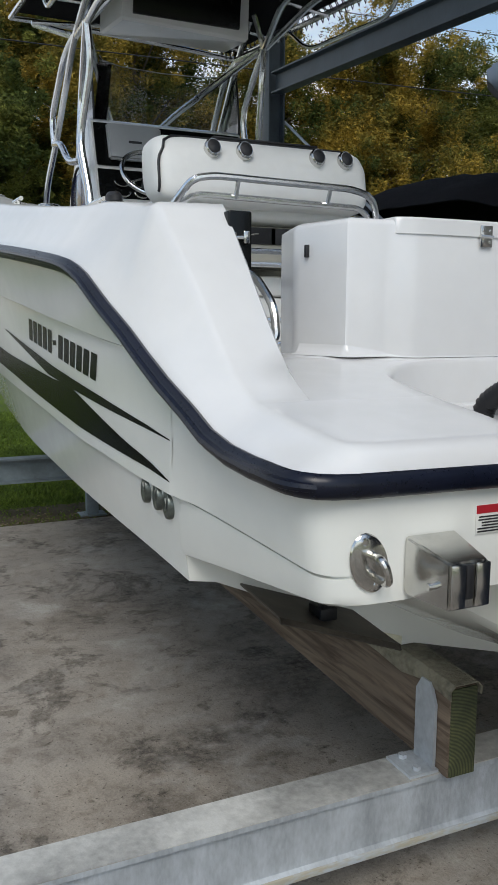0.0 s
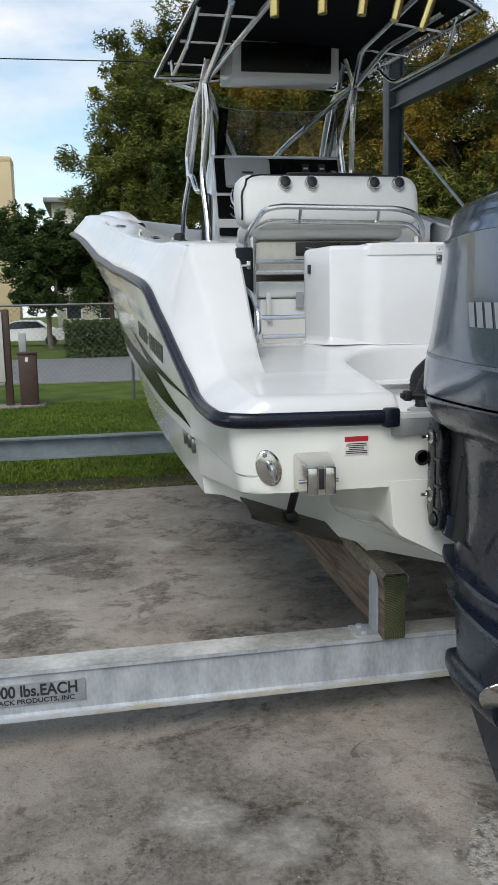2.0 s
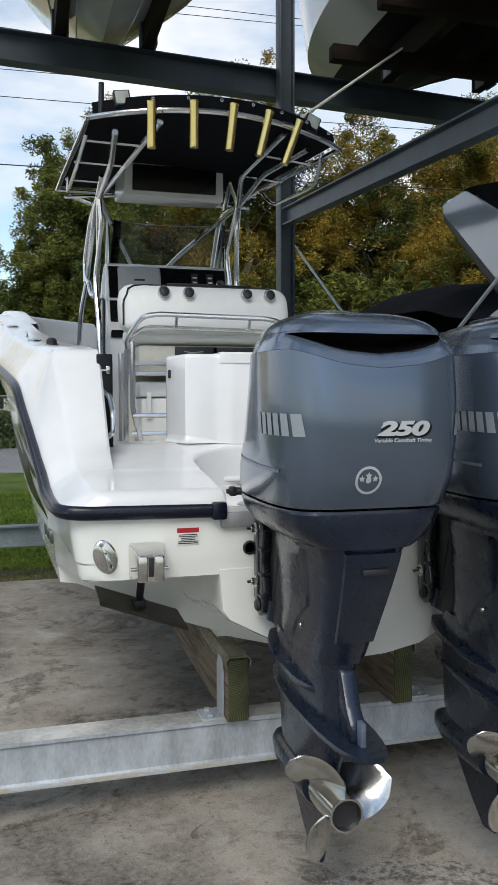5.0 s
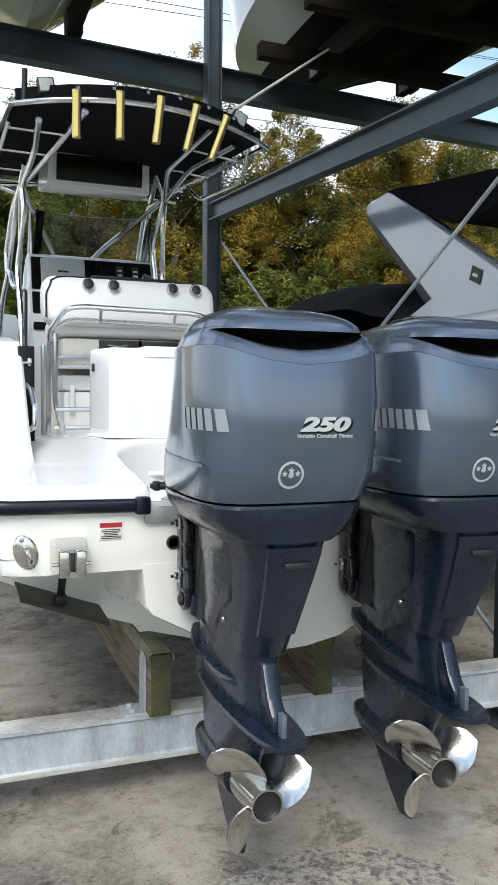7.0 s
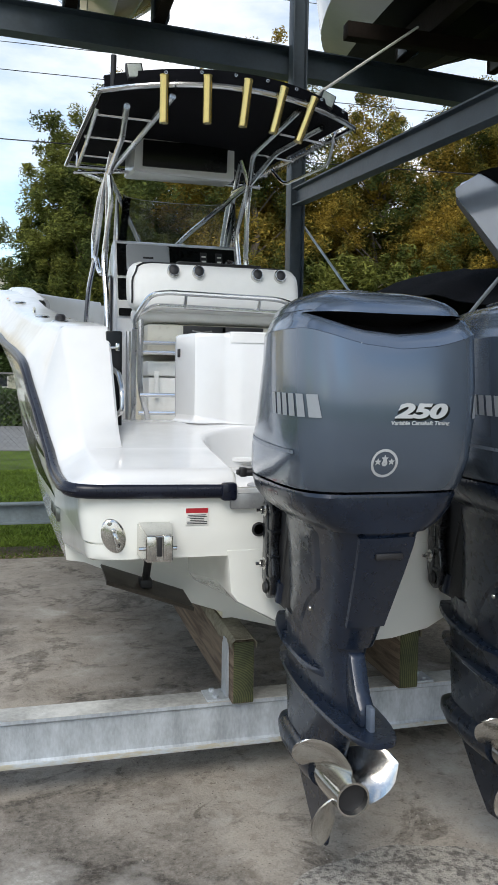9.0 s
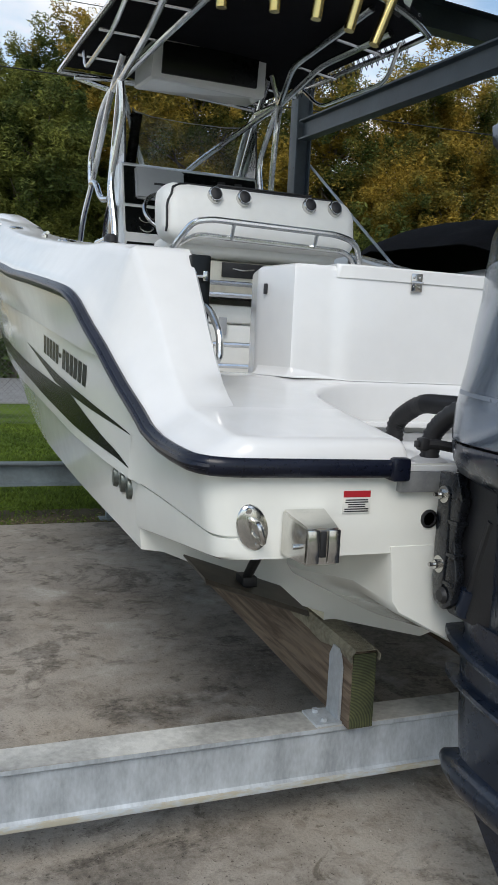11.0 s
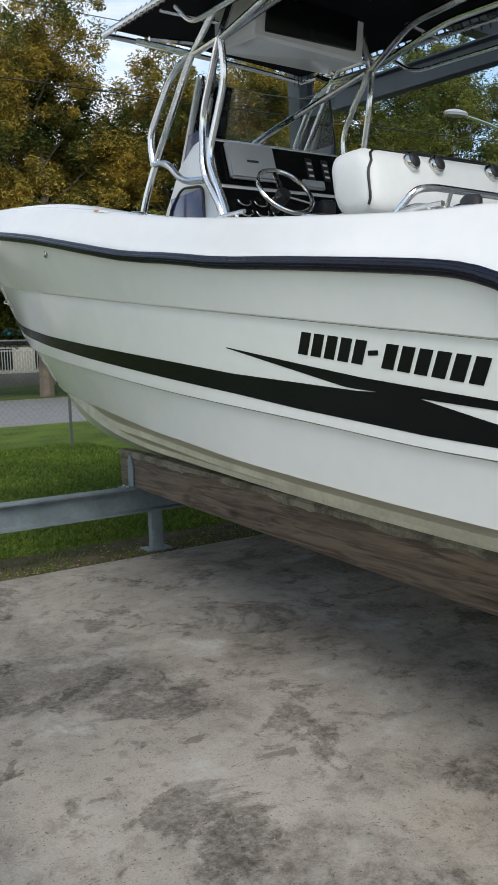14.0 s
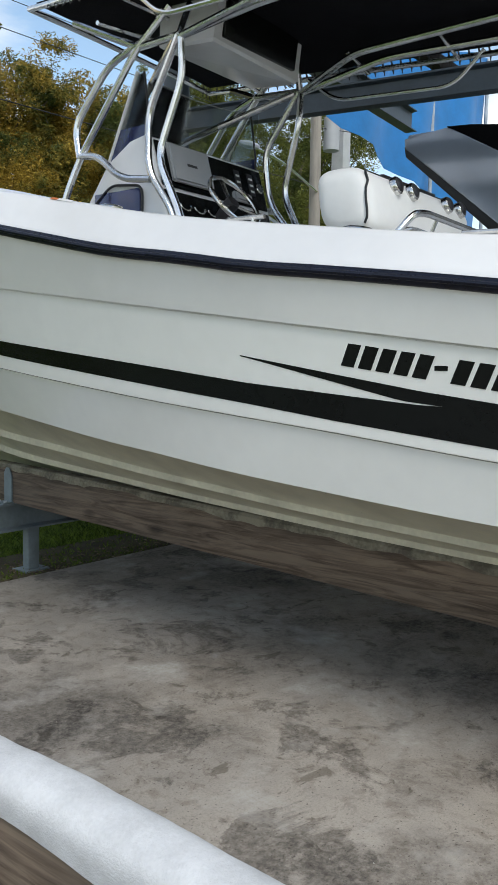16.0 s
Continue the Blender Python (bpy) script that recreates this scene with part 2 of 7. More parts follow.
INK = mat("dark lettering", (0.02, 0.02, 0.022), 0.5, var=0.1)
GREYPLASTIC = mat("grey plastic cover", (0.36, 0.37, 0.38), 0.45, var=0.06, scale=5)
NAVYVINYL = mat("navy tinted panel", (0.010, 0.018, 0.085), 0.2, var=0.2, scale=4, coat=0.5)

# ---- ground ----
def ground_mat():
    """Worn concrete: broad tone, fine grain, pitted dark stains, pale rubbed patches and specks."""
    m = mat("stained concrete", (0.40, 0.362, 0.308), 0.85, var=0.3, scale=0.55, bump=0.3, bscale=75, col2=(0.255, 0.232, 0.200), lo=0.36, hi=0.62)
    n, l = m.node_tree.nodes, m.node_tree.links
    b = n["Principled BSDF"]
    tc = n.new("ShaderNodeTexCoord")

    def noisy(scale, detail, lo, hi, rough=0.55, dist=0.0, shift=0.0):
        s = n.new("ShaderNodeTexNoise")
        s.inputs["Scale"].default_value, s.inputs["Detail"].default_value = scale, detail
        s.inputs["Roughness"].default_value, s.inputs["Distortion"].default_value = rough, dist
        mp = n.new("ShaderNodeMapping")
        mp.inputs["Location"].default_value = (shift, shift * 1.7, 0)
        r = n.new("ShaderNodeMapRange")
        r.inputs["From Min"].default_value, r.inputs["From Max"].default_value = lo, hi
        l.new(tc.outputs["Object"], mp.inputs[0]), l.new(mp.outputs[0], s.inputs["Vector"]), l.new(s.outputs[0], r.inputs["Value"])
        return r.outputs[0]

    def times(a, c):
        k = n.new("ShaderNodeMath")
        k.operation = "MULTIPLY"
        l.new(a, k.inputs[0]), l.new(c, k.inputs[1])
        return k.outputs[0]

    cur = b.inputs["Base Color"].links[0].from_socket
    grain = noisy(34, 7, 0.22, 0.60, 0.7)
    for mask, tint in ((times(noisy(0.7, 9, 0.49, 0.58, 0.66, 0.3, 3.1), grain), (0.46, 0.45, 0.44)),
                       (times(noisy(1.9, 11, 0.53, 0.575, 0.72, 0.4, 8.3), grain), (0.40, 0.39, 0.38)),
                       (noisy(5.5, 8, 0.615, 0.66, 0.6, 0.8, 1.9), (0.55, 0.53, 0.50)),
                       (noisy(0.45, 5, 0.52, 0.70, 0.5, 0.2, 5.7), (0.80, 0.76, 0.70)),
                       (noisy(75, 2, 0.64, 0.70), (0.40, 0.38, 0.36)),
                       (noisy(110, 5, 0.46, 0.74, 0.8, 0.0, 2.2), (0.66, 0.65, 0.64)),
                       (noisy(11, 10, 0.50, 0.62, 0.75, 0.6, 6.4), (0.74, 0.72, 0.70))):
        mx = n.new("ShaderNodeMixRGB")
        mx.blend_type = "MULTIPLY"
        mx.inputs[2].default_value = (*tint, 1)
        l.new(mask, mx.inputs[0]), l.new(cur, mx.inputs[1])
        cur = mx.outputs[0]
    pale = n.new("ShaderNodeMixRGB")
    pale.inputs[2].default_value = (0.42, 0.40, 0.36, 1)
    l.new(times(noisy(1.7, 9, 0.54, 0.66, 0.65, 0.2, 11.0), grain), pale.inputs[0]), l.new(cur, pale.inputs[1])
    l.new(pale.outputs[0], b.inputs["Base Color"])
    return m


CONCRETE = ground_mat()
GRASSM = mat("grass", (0.115, 0.165, 0.026), 0.9, var=0.4, scale=1.3, col2=(0.045, 0.072, 0.014), bump=0.8, bscale=70, spec=0.1)
SOIL = mat("bare soil", (0.10, 0.085, 0.055), 0.95, var=0.4, scale=4, bump=0.6, bscale=60, spec=0.1)
ASPHALT = mat("pale asphalt", (0.20, 0.20, 0.195), 0.9, var=0.2, scale=2, bump=0.3, bscale=80)

bm = bmesh.new()
bmesh.ops.create_grid(bm, x_segments=2, y_segments=2, size=1)
bmesh.ops.transform(bm, matrix=Matrix.Translation((0, 300, -0.05)) @ Matrix.Diagonal((900, 900, 1, 1)), verts=bm.verts)
tagged(part("ground", bm, GRASSM), "mown green grass reaching away past the road", "ground", kind="structure")
bm = bm_box(-14, 16, -14, 4.75, -0.25, 0.0, bevel=0.012)
tagged(part("pavement", bm, CONCRETE), "stained grey concrete slab of the boat yard", "concrete slab", kind="structure")
bm = bm_box(-120, 120, 18.3, 30.2, -0.2, -0.02, bevel=0.01)
tagged(part("road", bm, ASPHALT), "pale grey asphalt road behind the fence", "road", kind="structure")
bm = bm_box(-14, 16, 4.75, 5.5, -0.2, -0.03, bevel=0.01)
tagged(part("soil_strip", bm, SOIL), "bare brown soil with leaf litter along the slab", "soil", kind="structure")

WALLM = mat("grey block wall", (0.22, 0.22, 0.21), 0.9, var=0.2, scale=1, bump=0.3, bscale=20)
# out-of-view wall, added only to cut sky light from the east
tagged(part("sky_block_east", bm_box(7.6, 7.9, -14, 3.2, 0.0, 8.5, bevel=0.01), WALLM), "unseen plain grey wall added to block sky light from the east", "wall", kind="structure")

# ---- the boat's hull ----
RUB_X = [(0.2, 1.19), (0.75, 1.265), (1.5, 1.335), (2.2, 1.40), (3, 1.48), (3.7, 1.55), (4.5, 1.635), (5, 1.665), (5.5, 1.65), (6.1, 1.50), (6.7, 1.20), (7.3, 0.80), (7.8, 0.36), (8.05, 0.03)]
RUB_Z = [(-0.5, 1.318), (-0.44, 1.325), (-0.25, 1.335), (-0.12, 1.357), (-0.03, 1.395), (0.17, 1.478), (0.36, 1.583), (0.53, 1.668), (0.66, 1.740), (0.75, 1.772), (0.85, 1.795), (1.15, 1.835), (1.67, 1.895), (2.0, 1.93), (2.35, 1.985), (2.75, 2.04), (3.25, 2.14), (3.84, 2.257), (4.5, 2.36), (5.2, 2.43), (6.2, 2.52), (8.05, 2.60)]
TOP_Z = [(0.5, 1.945), (0.75, 1.985), (1.05, 2.005), (1.6, 2.07), (2.1, 2.135), (2.63, 2.215), (2.95, 2.28), (3.62, 2.41), (4.05, 2.475), (4.5, 2.53), (5.5, 2.62), (8.05, 2.74)]
L1_Z = [(-0.47, 1.5), (0.46, 1.553), (0.97, 1.609), (1.6, 1.681), (2.14, 1.742), (2.6, 1.795), (3.05, 1.847), (3.655, 1.918), (4.138, 1.975), (5.0, 2.085), (6.2, 2.28), (8.05, 2.50)]
L2_Z = [(-0.45, 1.131), (-0.14, 1.15), (0.36, 1.178), (0.73, 1.206), (0.99, 1.222), (1.65, 1.285), (2.15, 1.328), (2.6, 1.368), (2.87, 1.395), (3.5, 1.462), (3.83, 1.499), (4.34, 1.555), (5.0, 1.645), (6.2, 1.93), (8.05, 2.40)]
CH_Z = [(0.17, 0.934), (0.52, 0.961), (0.85, 0.979), (1.26, 1.0), (1.7, 1.03), (2.27, 1.072), (2.72, 1.115), (3.03, 1.14), (4.0, 1.24), (4.9, 1.335), (6.0, 1.60), (7.3, 2.0), (8.05, 2.30)]
CH_X = [(0.2, 1.105), (0.75, 1.14), (1.5, 1.17), (2.2, 1.19), (3, 1.18), (3.7, 1.14), (4.5, 1.07), (5, 1.0), (5.8, 0.80), (6.5, 0.56), (7.2, 0.30), (7.8, 0.10), (8.05, 0.015)]
KEEL_Z = [(0.2, 0.545), (2.0, 0.575), (4.2, 0.64), (5.0, 0.67), (5.75, 0.71), (6.5, 0.80), (7.0, 0.93), (7.4, 1.14), (7.75, 1.52), (7.95, 1.92), (8.05, 2.24)]
K1 = [(0.2, 0.76), (1.0, 0.74), (2.0, 0.68), (3.7, 0.66), (5.0, 0.55), (7.0, 0.45)]
K2 = [(0.2, 0.50), (1.0, 0.44), (2.0, 0.37), (3.7, 0.34), (5.0, 0.28), (7.0, 0.2)]


def side_x(y, z):
    """The half width of the hull side at height z: chine, two laps and the rub rail."""
    xr, xc = spline(y, RUB_X), spline(y, CH_X)
    zr, zc = min(spline(y, RUB_Z), 99), spline(y, CH_Z)
    z1, z2 = spline(y, L1_Z), spline(y, L2_Z)
    k1, k2 = lerp(y, K1), lerp(y, K2)
    x1, x2 = xc + (xr - xc) * k1, xc + (xr - xc) * k2
    zr0 = max(zr, z1 + 0.12)
    step = 0.017
    if z >= z1:
        return x1 + (xr - x1) * min((z - z1) / (zr0 - z1), 1)
    if z >= z2:
        return x2 + (x1 - step - x2) * (z - z2) / (z1 - z2)
    return xc + (x2 - step - xc) * max((z - zc) / (z2 - zc), 0)


def side_ring(y, sgn):
    zr, z1, z2, zc = spline(y, RUB_Z), spline(y, L1_Z), spline(y, L2_Z), spline(y, CH_Z)
    xc, zk = spline(y, CH_X), spline(y, KEEL_Z)
    pts = []
    zs = [zc, zc + (z2 - zc) * 0.5, z2 - 0.0035, z2 + 0.001, z2 + (z1 - z2) * 0.5, z1 - 0.0035, z1 + 0.001, (z1 + zr) / 2, zr]
    for z in zs:
        z = min(z, zr)
        pts.append((sgn * side_x(y, z), y, z))
    # a sharp shadow groove under each lap
    for i in (6, 3):
        x, _, z = pts[i - 1]
        up = pts[i]
        pts[i - 1:i + 1] = [(x, y, z - 0.004), (x - sgn * 0.016, y, z - 0.003), (x - sgn * 0.016, y, z + 0.003), (up[0], y, z + 0.004)]
    return pts


def bottom_ring(y, sgn):
    xc, zc, zk = spline(y, CH_X), spline(y, CH_Z), spline(y, KEEL_Z)
    flat = 0.075 * min(xc / 0.8, 1)
    xi, zi = xc - flat, zc - 0.012
    out = [(sgn * xc, y, zc), (sgn * xi, y, zi)]
    for k in (0.66, 0.36):
        xs, zz = xi * k, zk + (zi - zk) * (k ** 1.22)
        w = 0.045 * min(xc / 0.8, 1)
        out += [(sgn * (xs + w), y, zk + (zi - zk) * (((xs + w) / max(xi, 1e-4)) ** 1.22)), (sgn * (xs + w), y, zz - 0.012), (sgn * xs, y, zz - 0.012)]
    out.append((0, y, zk))
    return out


boat = thing("center_console_boat", (0, 3.0, 0.6), "white center console fishing boat with navy rub rail on bunks", "boat")
HY = [0.2 + 7.84 * (1 - (1 - i / 60) ** 1.1) for i in range(61)]
bm = bmesh.new()
for sgn in (-1, 1):
    bm_loft([side_ring(y, sgn) for y in HY], False, False, False, bm)
part("hull_side", bm, HULLW, boat, "glossy white hull with lapped sides", angle=25)
bm = bmesh.new()
for sgn in (-1, 1):
    bm_loft([bottom_ring(y, sgn) for y in HY], False, False, False, bm)
r0 = bottom_ring(0.2, -1)
wx = side_x(0.2, 1.06) - 0.001
ring = [(-wx, 0.2, 1.06)] + r0 + [(-x, y, z) for x, y, z in r0[-2::-1]] + [(wx, 0.2, 1.06)]
end = bmesh.new()
end.faces.new([end.verts.new(p) for p in ring])
part("hull_end", end, HULLW, boat)
part("hull_bottom", bm, BOTTOM, boat, "faintly yellowed V bottom with strakes", angle=25)

# stern sponsons and pod
STERN = [(0.215, 1.19), (0.0, 1.168), (-0.2, 1.152), (-0.34, 1.141), (-0.40, 1.136), (-0.425, 1.130), (-0.443, 1.118), (-0.455, 1.103), (-0.463, 1.085), (-0.468, 1.065), (-0.47, 1.045)]
CAP_STERN = [(0.215, 1.19), (0.0, 1.168), (-0.2, 1.152), (-0.34, 1.141), (-0.40, 1.136), (-0.43, 1.130), (-0.452, 1.118), (-0.468, 1.102), (-0.479, 1.083), (-0.487, 1.062), (-0.492, 1.04), (-0.494, 1.02)]


def stern_half(y):
    return lerp(y, STERN[::-1])


def stern_x(y, z):
    return stern_half(max(y, -0.47)) - (1.19 - side_x(0.2, min(max(z, 1.0), 1.48))) * (1 if z < 1.48 else 1)


def skin_x(y, z):
    """Half width of the outer skin anywhere along the hull."""
    return side_x(y, z) if y >= 0.2 else stern_x(y, z)


def stern_ring(y, hw):
    zr = spline(y, RUB_Z)
    zl = min(spline(y, L2_Z), zr - 0.1)
    w = lambda z: -stern_x(y, z)
    zb = lerp(y, [(-0.47, 1.072), (-0.42, 1.064), (-0.13, 1.035), (0.215, 1.0)])
    left = [(w(1.085) + 0.06, y, zb), (w(1.085) + 0.02, y, zb + 0.001), (w(1.085) + 0.006, y, zb + 0.008), (w(1.085), y, zb + 0.024), (w(zl - 0.004), y, zl - 0.004), (w(zl - 0.004) + 0.012, y, zl - 0.003), (w(zl - 0.004) + 0.012, y, zl + 0.003), (w(zl + 0.004) - 0.006, y, zl + 0.004), (w((zl + zr) / 2), y, (zl + zr) / 2), (w(zr), y, zr)]
    return left[::-1] + [(-x, yy, z) for x, yy, z in left]


ys = [0.215, 0.1, 0.0, -0.1, -0.2, -0.28, -0.34, -0.37, -0.40, -0.425, -0.443, -0.455, -0.463, -0.468, -0.47]
bm = bm_loft([stern_ring(y, stern_half(y)) for y in ys], False, True, False)
pod = [(0.57, 1.09), (0.565, 1.05), (0.555, 0.93), (0.53, 0.895), (0.25, 0.745), (0.10, 0.715), (0.0, 0.71)]
pod = [(-x, z) for x, z in pod] + [(x, z) for x, z in pod[-2::-1]]
rings = []
for y, dz, kx in ((0.5, -0.10, 1.05), (0.1, -0.06, 1.03), (-0.25, 0.0, 1.0), (-0.455, 0.0, 1.0), (-0.473, 0.006, 0.992)):
    rings.append([(x * kx, y, z + (dz if z < 1.0 else 0)) for x, z in pod])
bm_loft(rings, True, True, True, bm)
part("transom", bm, HULLW, boat, "white transom with rounded corners", angle=30)

# the deck cap: coaming, gunwale top and liner
IN_Z = 1.36


def cap_top(y):
    if y >= 0.5:
        return spline(y, TOP_Z)
    if y > 0.1:
        return lerp(y, [(0.1, 1.590), (0.2, 1.703), (0.32, 1.838), (0.40, 1.925), (0.425, 1.945), (0.5, 1.946)])
    return spline(y, [(-0.494, 1.318), (-0.487, 1.347), (-0.478, 1.367), (-0.462, 1.382), (-0.45, 1.388), (-0.40, 1.395), (-0.2, 1.424), (-0.1, 1.4387), (-0.02, 1.478), (0.08, 1.57), (0.2, 1.703), (0.32, 1.838), (0.40, 1.922), (0.435, 1.943), (0.5, 1.946)])


def cap_ring(y, sgn):
    xr = spline(y, RUB_X) if y > 0.2 else lerp(y, CAP_STERN[::-1])
    zr, zt = spline(y, RUB_Z), cap_top(y)
    h = zt - zr
    fwd = min(max((y - 3.2) / 3.0, 0), 1)
    lean = 0.11 + 0.02 * fwd
    xi = max(xr - 0.335 + 0.115 * fwd, 0.0) if y > 0.55 else 0.905
    xi = min(xi, max(xr - lean - 0.08, 0.0))
    tuck = 0.012 if y > 0.0 else 0.003
    pts = [(xr + 0.004, zr), (xr - 0.004, zr + min(0.03, 0.15 * h)), (xr - 0.022, zr + min(0.06, 0.3 * h)), (xr - 0.045, zr + 0.45 * h), (xr - lean + 0.014, zt - min(0.036, 0.16 * h)), (xr - lean + 0.004, zt - min(0.012, 0.05 * h)), (xr - lean - 0.012, zt), (xi + (0.010 if y > 0 else 0.03), zt + (0.004 if y > 0 else 0.0)), (xi, zt - tuck)]
    return [(sgn * max(x, 0.0), y, z) for x, z in pts]


bm = bmesh.new()
CY = [-0.494, -0.492, -0.487, -0.479, -0.468, -0.452, -0.43, -0.41, -0.38, -0.3, -0.2, -0.14, -0.1, -0.08, -0.03, 0.02, 0.08, 0.14, 0.2, 0.26, 0.32, 0.36, 0.40, 0.425, 0.46, 0.5, 0.56, 0.65] + [0.8 + 7.2 * i / 44 for i in range(45)]


def well_x(y):
    """Half width of the motor well at y."""
    return spline(y, [(-0.50, 0.555), (-0.2, 0.56), (0.0, 0.562), (0.09, 0.553), (0.17, 0.525), (0.25, 0.46), (0.31, 0.375), (0.345, 0.28), (0.365, 0.15), (0.37, 0.0)])


def stern_cap_ring(y, sgn):
    """The cap aft, carried inwards over the swim platform to the well's rounded lip."""
    pts = [(abs(x), z) for x, _, z in cap_ring(y, 1)[:7]]
    zt, xw, x0 = cap_top(y), well_x(y), pts[-1][0]
    pts += [(x0 + (xw - x0) * k / 8, zt) for k in range(1, 9)]
    floor = min(zt - 0.03, 1.305)
    pts += [(xw - 0.008, zt - 0.003), (xw - 0.016, zt - 0.014), (xw - 0.02, floor)]
    return [(sgn * x, y, z) for x, z in pts]


for sgn in (-1, 1):
    bm_loft([cap_ring(y, sgn) for y in CY if y >= -0.101], False, False, False, bm)
    bm_loft([stern_cap_ring(y, sgn) for y in CY if y <= -0.099], False, False, False, bm)
bmesh.ops.remove_doubles(bm, verts=bm.verts[:], dist=0.0004)
bmesh.ops.recalc_face_normals(bm, faces=bm.faces[:])
cap = part("deck_cap", bm, GEL, boat, "white moulded gunwale and coaming", angle=38)

bm = bmesh.new()
for sgn in (-1, 1):
    rings = []
    for y in [-0.1, -0.06, -0.02] + [0.05 * k for k in range(1, 12)] + [0.65 + 7.2 * i / 24 for i in range(25)]:
        x, yy, z = cap_ring(y, sgn)[-1]
        zb = max(IN_Z, spline(y, CH_Z) + 0.12)
        keep = lambda v, h: sgn * max(min(abs(v), skin_x(y, h) - 0.06), 0.0)
        rings.append([(x, y, z), (keep(x - sgn * 0.01, (z + zb) / 2), y, (z + zb) / 2), (keep(x, zb), y, zb)])
    bm_loft(rings, False, False, False, bm)
part("liner", bm, GEL, boat, angle=40)
bm = bm_box(-1.05, 1.05, 0.3, 4.2, IN_Z - 0.02, IN_Z, bevel=0.004)
fy = (4.2, 4.9, 5.6, 6.2, 6.8)
fx = [side_x(y, 1.95) - 0.08 for y in fy]
bm_prism([(-x, y) for x, y in zip(fx, fy)] + [(x, y) for x, y in zip(fx[::-1], fy[::-1])], 1.93, 1.95)
part("cockpit_sole", bm, GEL, boat, "white cockpit floor")

# rub rail round the stern and along both sides
bm = bmesh.new()
bm2 = bmesh.new()
path = []
for y in [8.04, 7.95, 7.8, 7.6, 7.3, 7.0, 6.7, 6.4] + [6.2 - 0.18 * k for k in range(29)] + [0.98, 0.88, 0.80, 0.73] + [0.66, 0.58, 0.5, 0.44, 0.36, 0.25, 0.14, 0.0, -0.1, -0.2, -0.3, -0.36]:
    xr = spline(y, RUB_X) if y > 0.2 else stern_half(y)
    path.append(Vector((-xr - 0.006, y, spline(y, RUB_Z))))
path += [Vector(p) for p in ((-1.141, -0.40, 1.326), (-1.135, -0.43, 1.324), (-1.121, -0.456, 1.322), (-1.098, -0.475, 1.320), (-1.065, -0.484, 1.318), (-1.02, -0.486, 1.316), (-0.8, -0.486, 1.313), (-0.57, -0.486, 1.31))]
for sgn in (1, -1):
    bm_tube([Vector((p.x * sgn, p.y, p.z)) for p in path], 0.0225, 12, bm=bm, flat=(0.85, 1.15))
    bm_tube([Vector((p.x * sgn * 1.0 - sgn * 0.018, p.y - 0.003, p.z + 0.001)) for p in path], 0.011, 8, bm=bm2)
    bm_box(sgn * 0.57 - 0.028, sgn * 0.57 + 0.028, -0.515, -0.462, 1.278, 1.343, bevel=0.01, bm=bm)
part("rub_rail", bm, NAVYRUB, boat, "navy rubber rub rail")
part("rub_rail_insert", bm2, NAVYRUB, boat)

# ---- swim platform, well and transom locker ----
def plat_z(y):
    return 1.385 + (min(y, 0.42) + 0.47) * 0.145


bm = bmesh.new()
for s in (-1, 1):
    rows = []
    for y in (-0.1, -0.05, 0.02, 0.08, 0.13, 0.17, 0.21, 0.25, 0.28, 0.31, 0.33, 0.345, 0.355, 0.365, 0.37):
        xw, z = well_x(y), plat_z(y)
        row = [(s * (0.93 + (xw - 0.93) * k / 8), y, z) for k in range(9)]
        rows.append(row + [(s * max(xw - 0.010, 0), y - 0.002, z - 0.004), (s * max(xw - 0.020, 0), y - 0.008, z - 0.018), (s * max(xw - 0.024, 0), y - 0.010, 1.305)])
    bm_loft(rows, False, False, False, bm)
    bm_loft([[(s * (0.93 - 0.93 * k / 8), y, plat_z(y)) for k in range(9)] for y in (0.37, 0.40, 0.46)], False, False, False, bm)
    # the walkway between coaming and locker, ending in a rounded step down to the sole
    bm_loft([[(s * (0.93 - 0.40 * k / 4), y, z) for k in range(5)] for y, z in ((0.46, plat_z(0.46)), (0.70, plat_z(0.70)), (0.775, plat_z(0.7)), (0.79, plat_z(0.7) - 0.006), (0.795, plat_z(0.7) - 0.02), (0.795, IN_Z - 0.005))], False, False, False, bm)
bmesh.ops.remove_doubles(bm, verts=bm.verts[:], dist=0.0004)
bmesh.ops.recalc_face_normals(bm, faces=bm.faces[:])
part("swim_platform", bm, GEL, boat, "white moulded swim platform with motor well", angle=45)
part("well_floor", bm_box(-0.60, 0.60, -0.475, 0.375, 1.29, 1.318, bevel=0.006), GEL, boat)
part("mounting_plate", bm_box(-0.56, 0.56, -0.492, -0.44, 1.245, 1.302, bevel=0.004), mat("dull aluminium", (0.40, 0.41, 0.42), 0.45, metal=0.8, var=0.2, scale=15), boat, "dull aluminium plate under the motors")

# transom locker: a slanted end, a flat face and a soft step aft to the hatch wall
def locker_face():
    """The plan of the locker's after side from port to starboard."""
    out = [(-0.52, 0.80), (-0.548, 0.70), (-0.558, 0.66), (-0.556, 0.63), (-0.5135, 0.425), (-0.5105, 0.414), (-0.50, 0.410), (-0.38, 0.408)]
    for k in range(1, 9):
        t = k / 8
        out.append((-0.38 + 0.11 * t, 0.408 - 0.028 * t * t * (3 - 2 * t)))
    return out + [(-0.1, 0.376), (0.15, 0.376), (0.45, 0.380), (0.86, 0.40)]


face_pts = locker_face()
back_pts = [(0.86, 0.88), (-0.50, 0.88)]


def inset(poly, d):
    return [(x + (d if x < -0.4 else -d if x > 0.8 else 0), y + (d if y < 0.6 else -d if y > 0.85 else 0)) for x, y in poly]


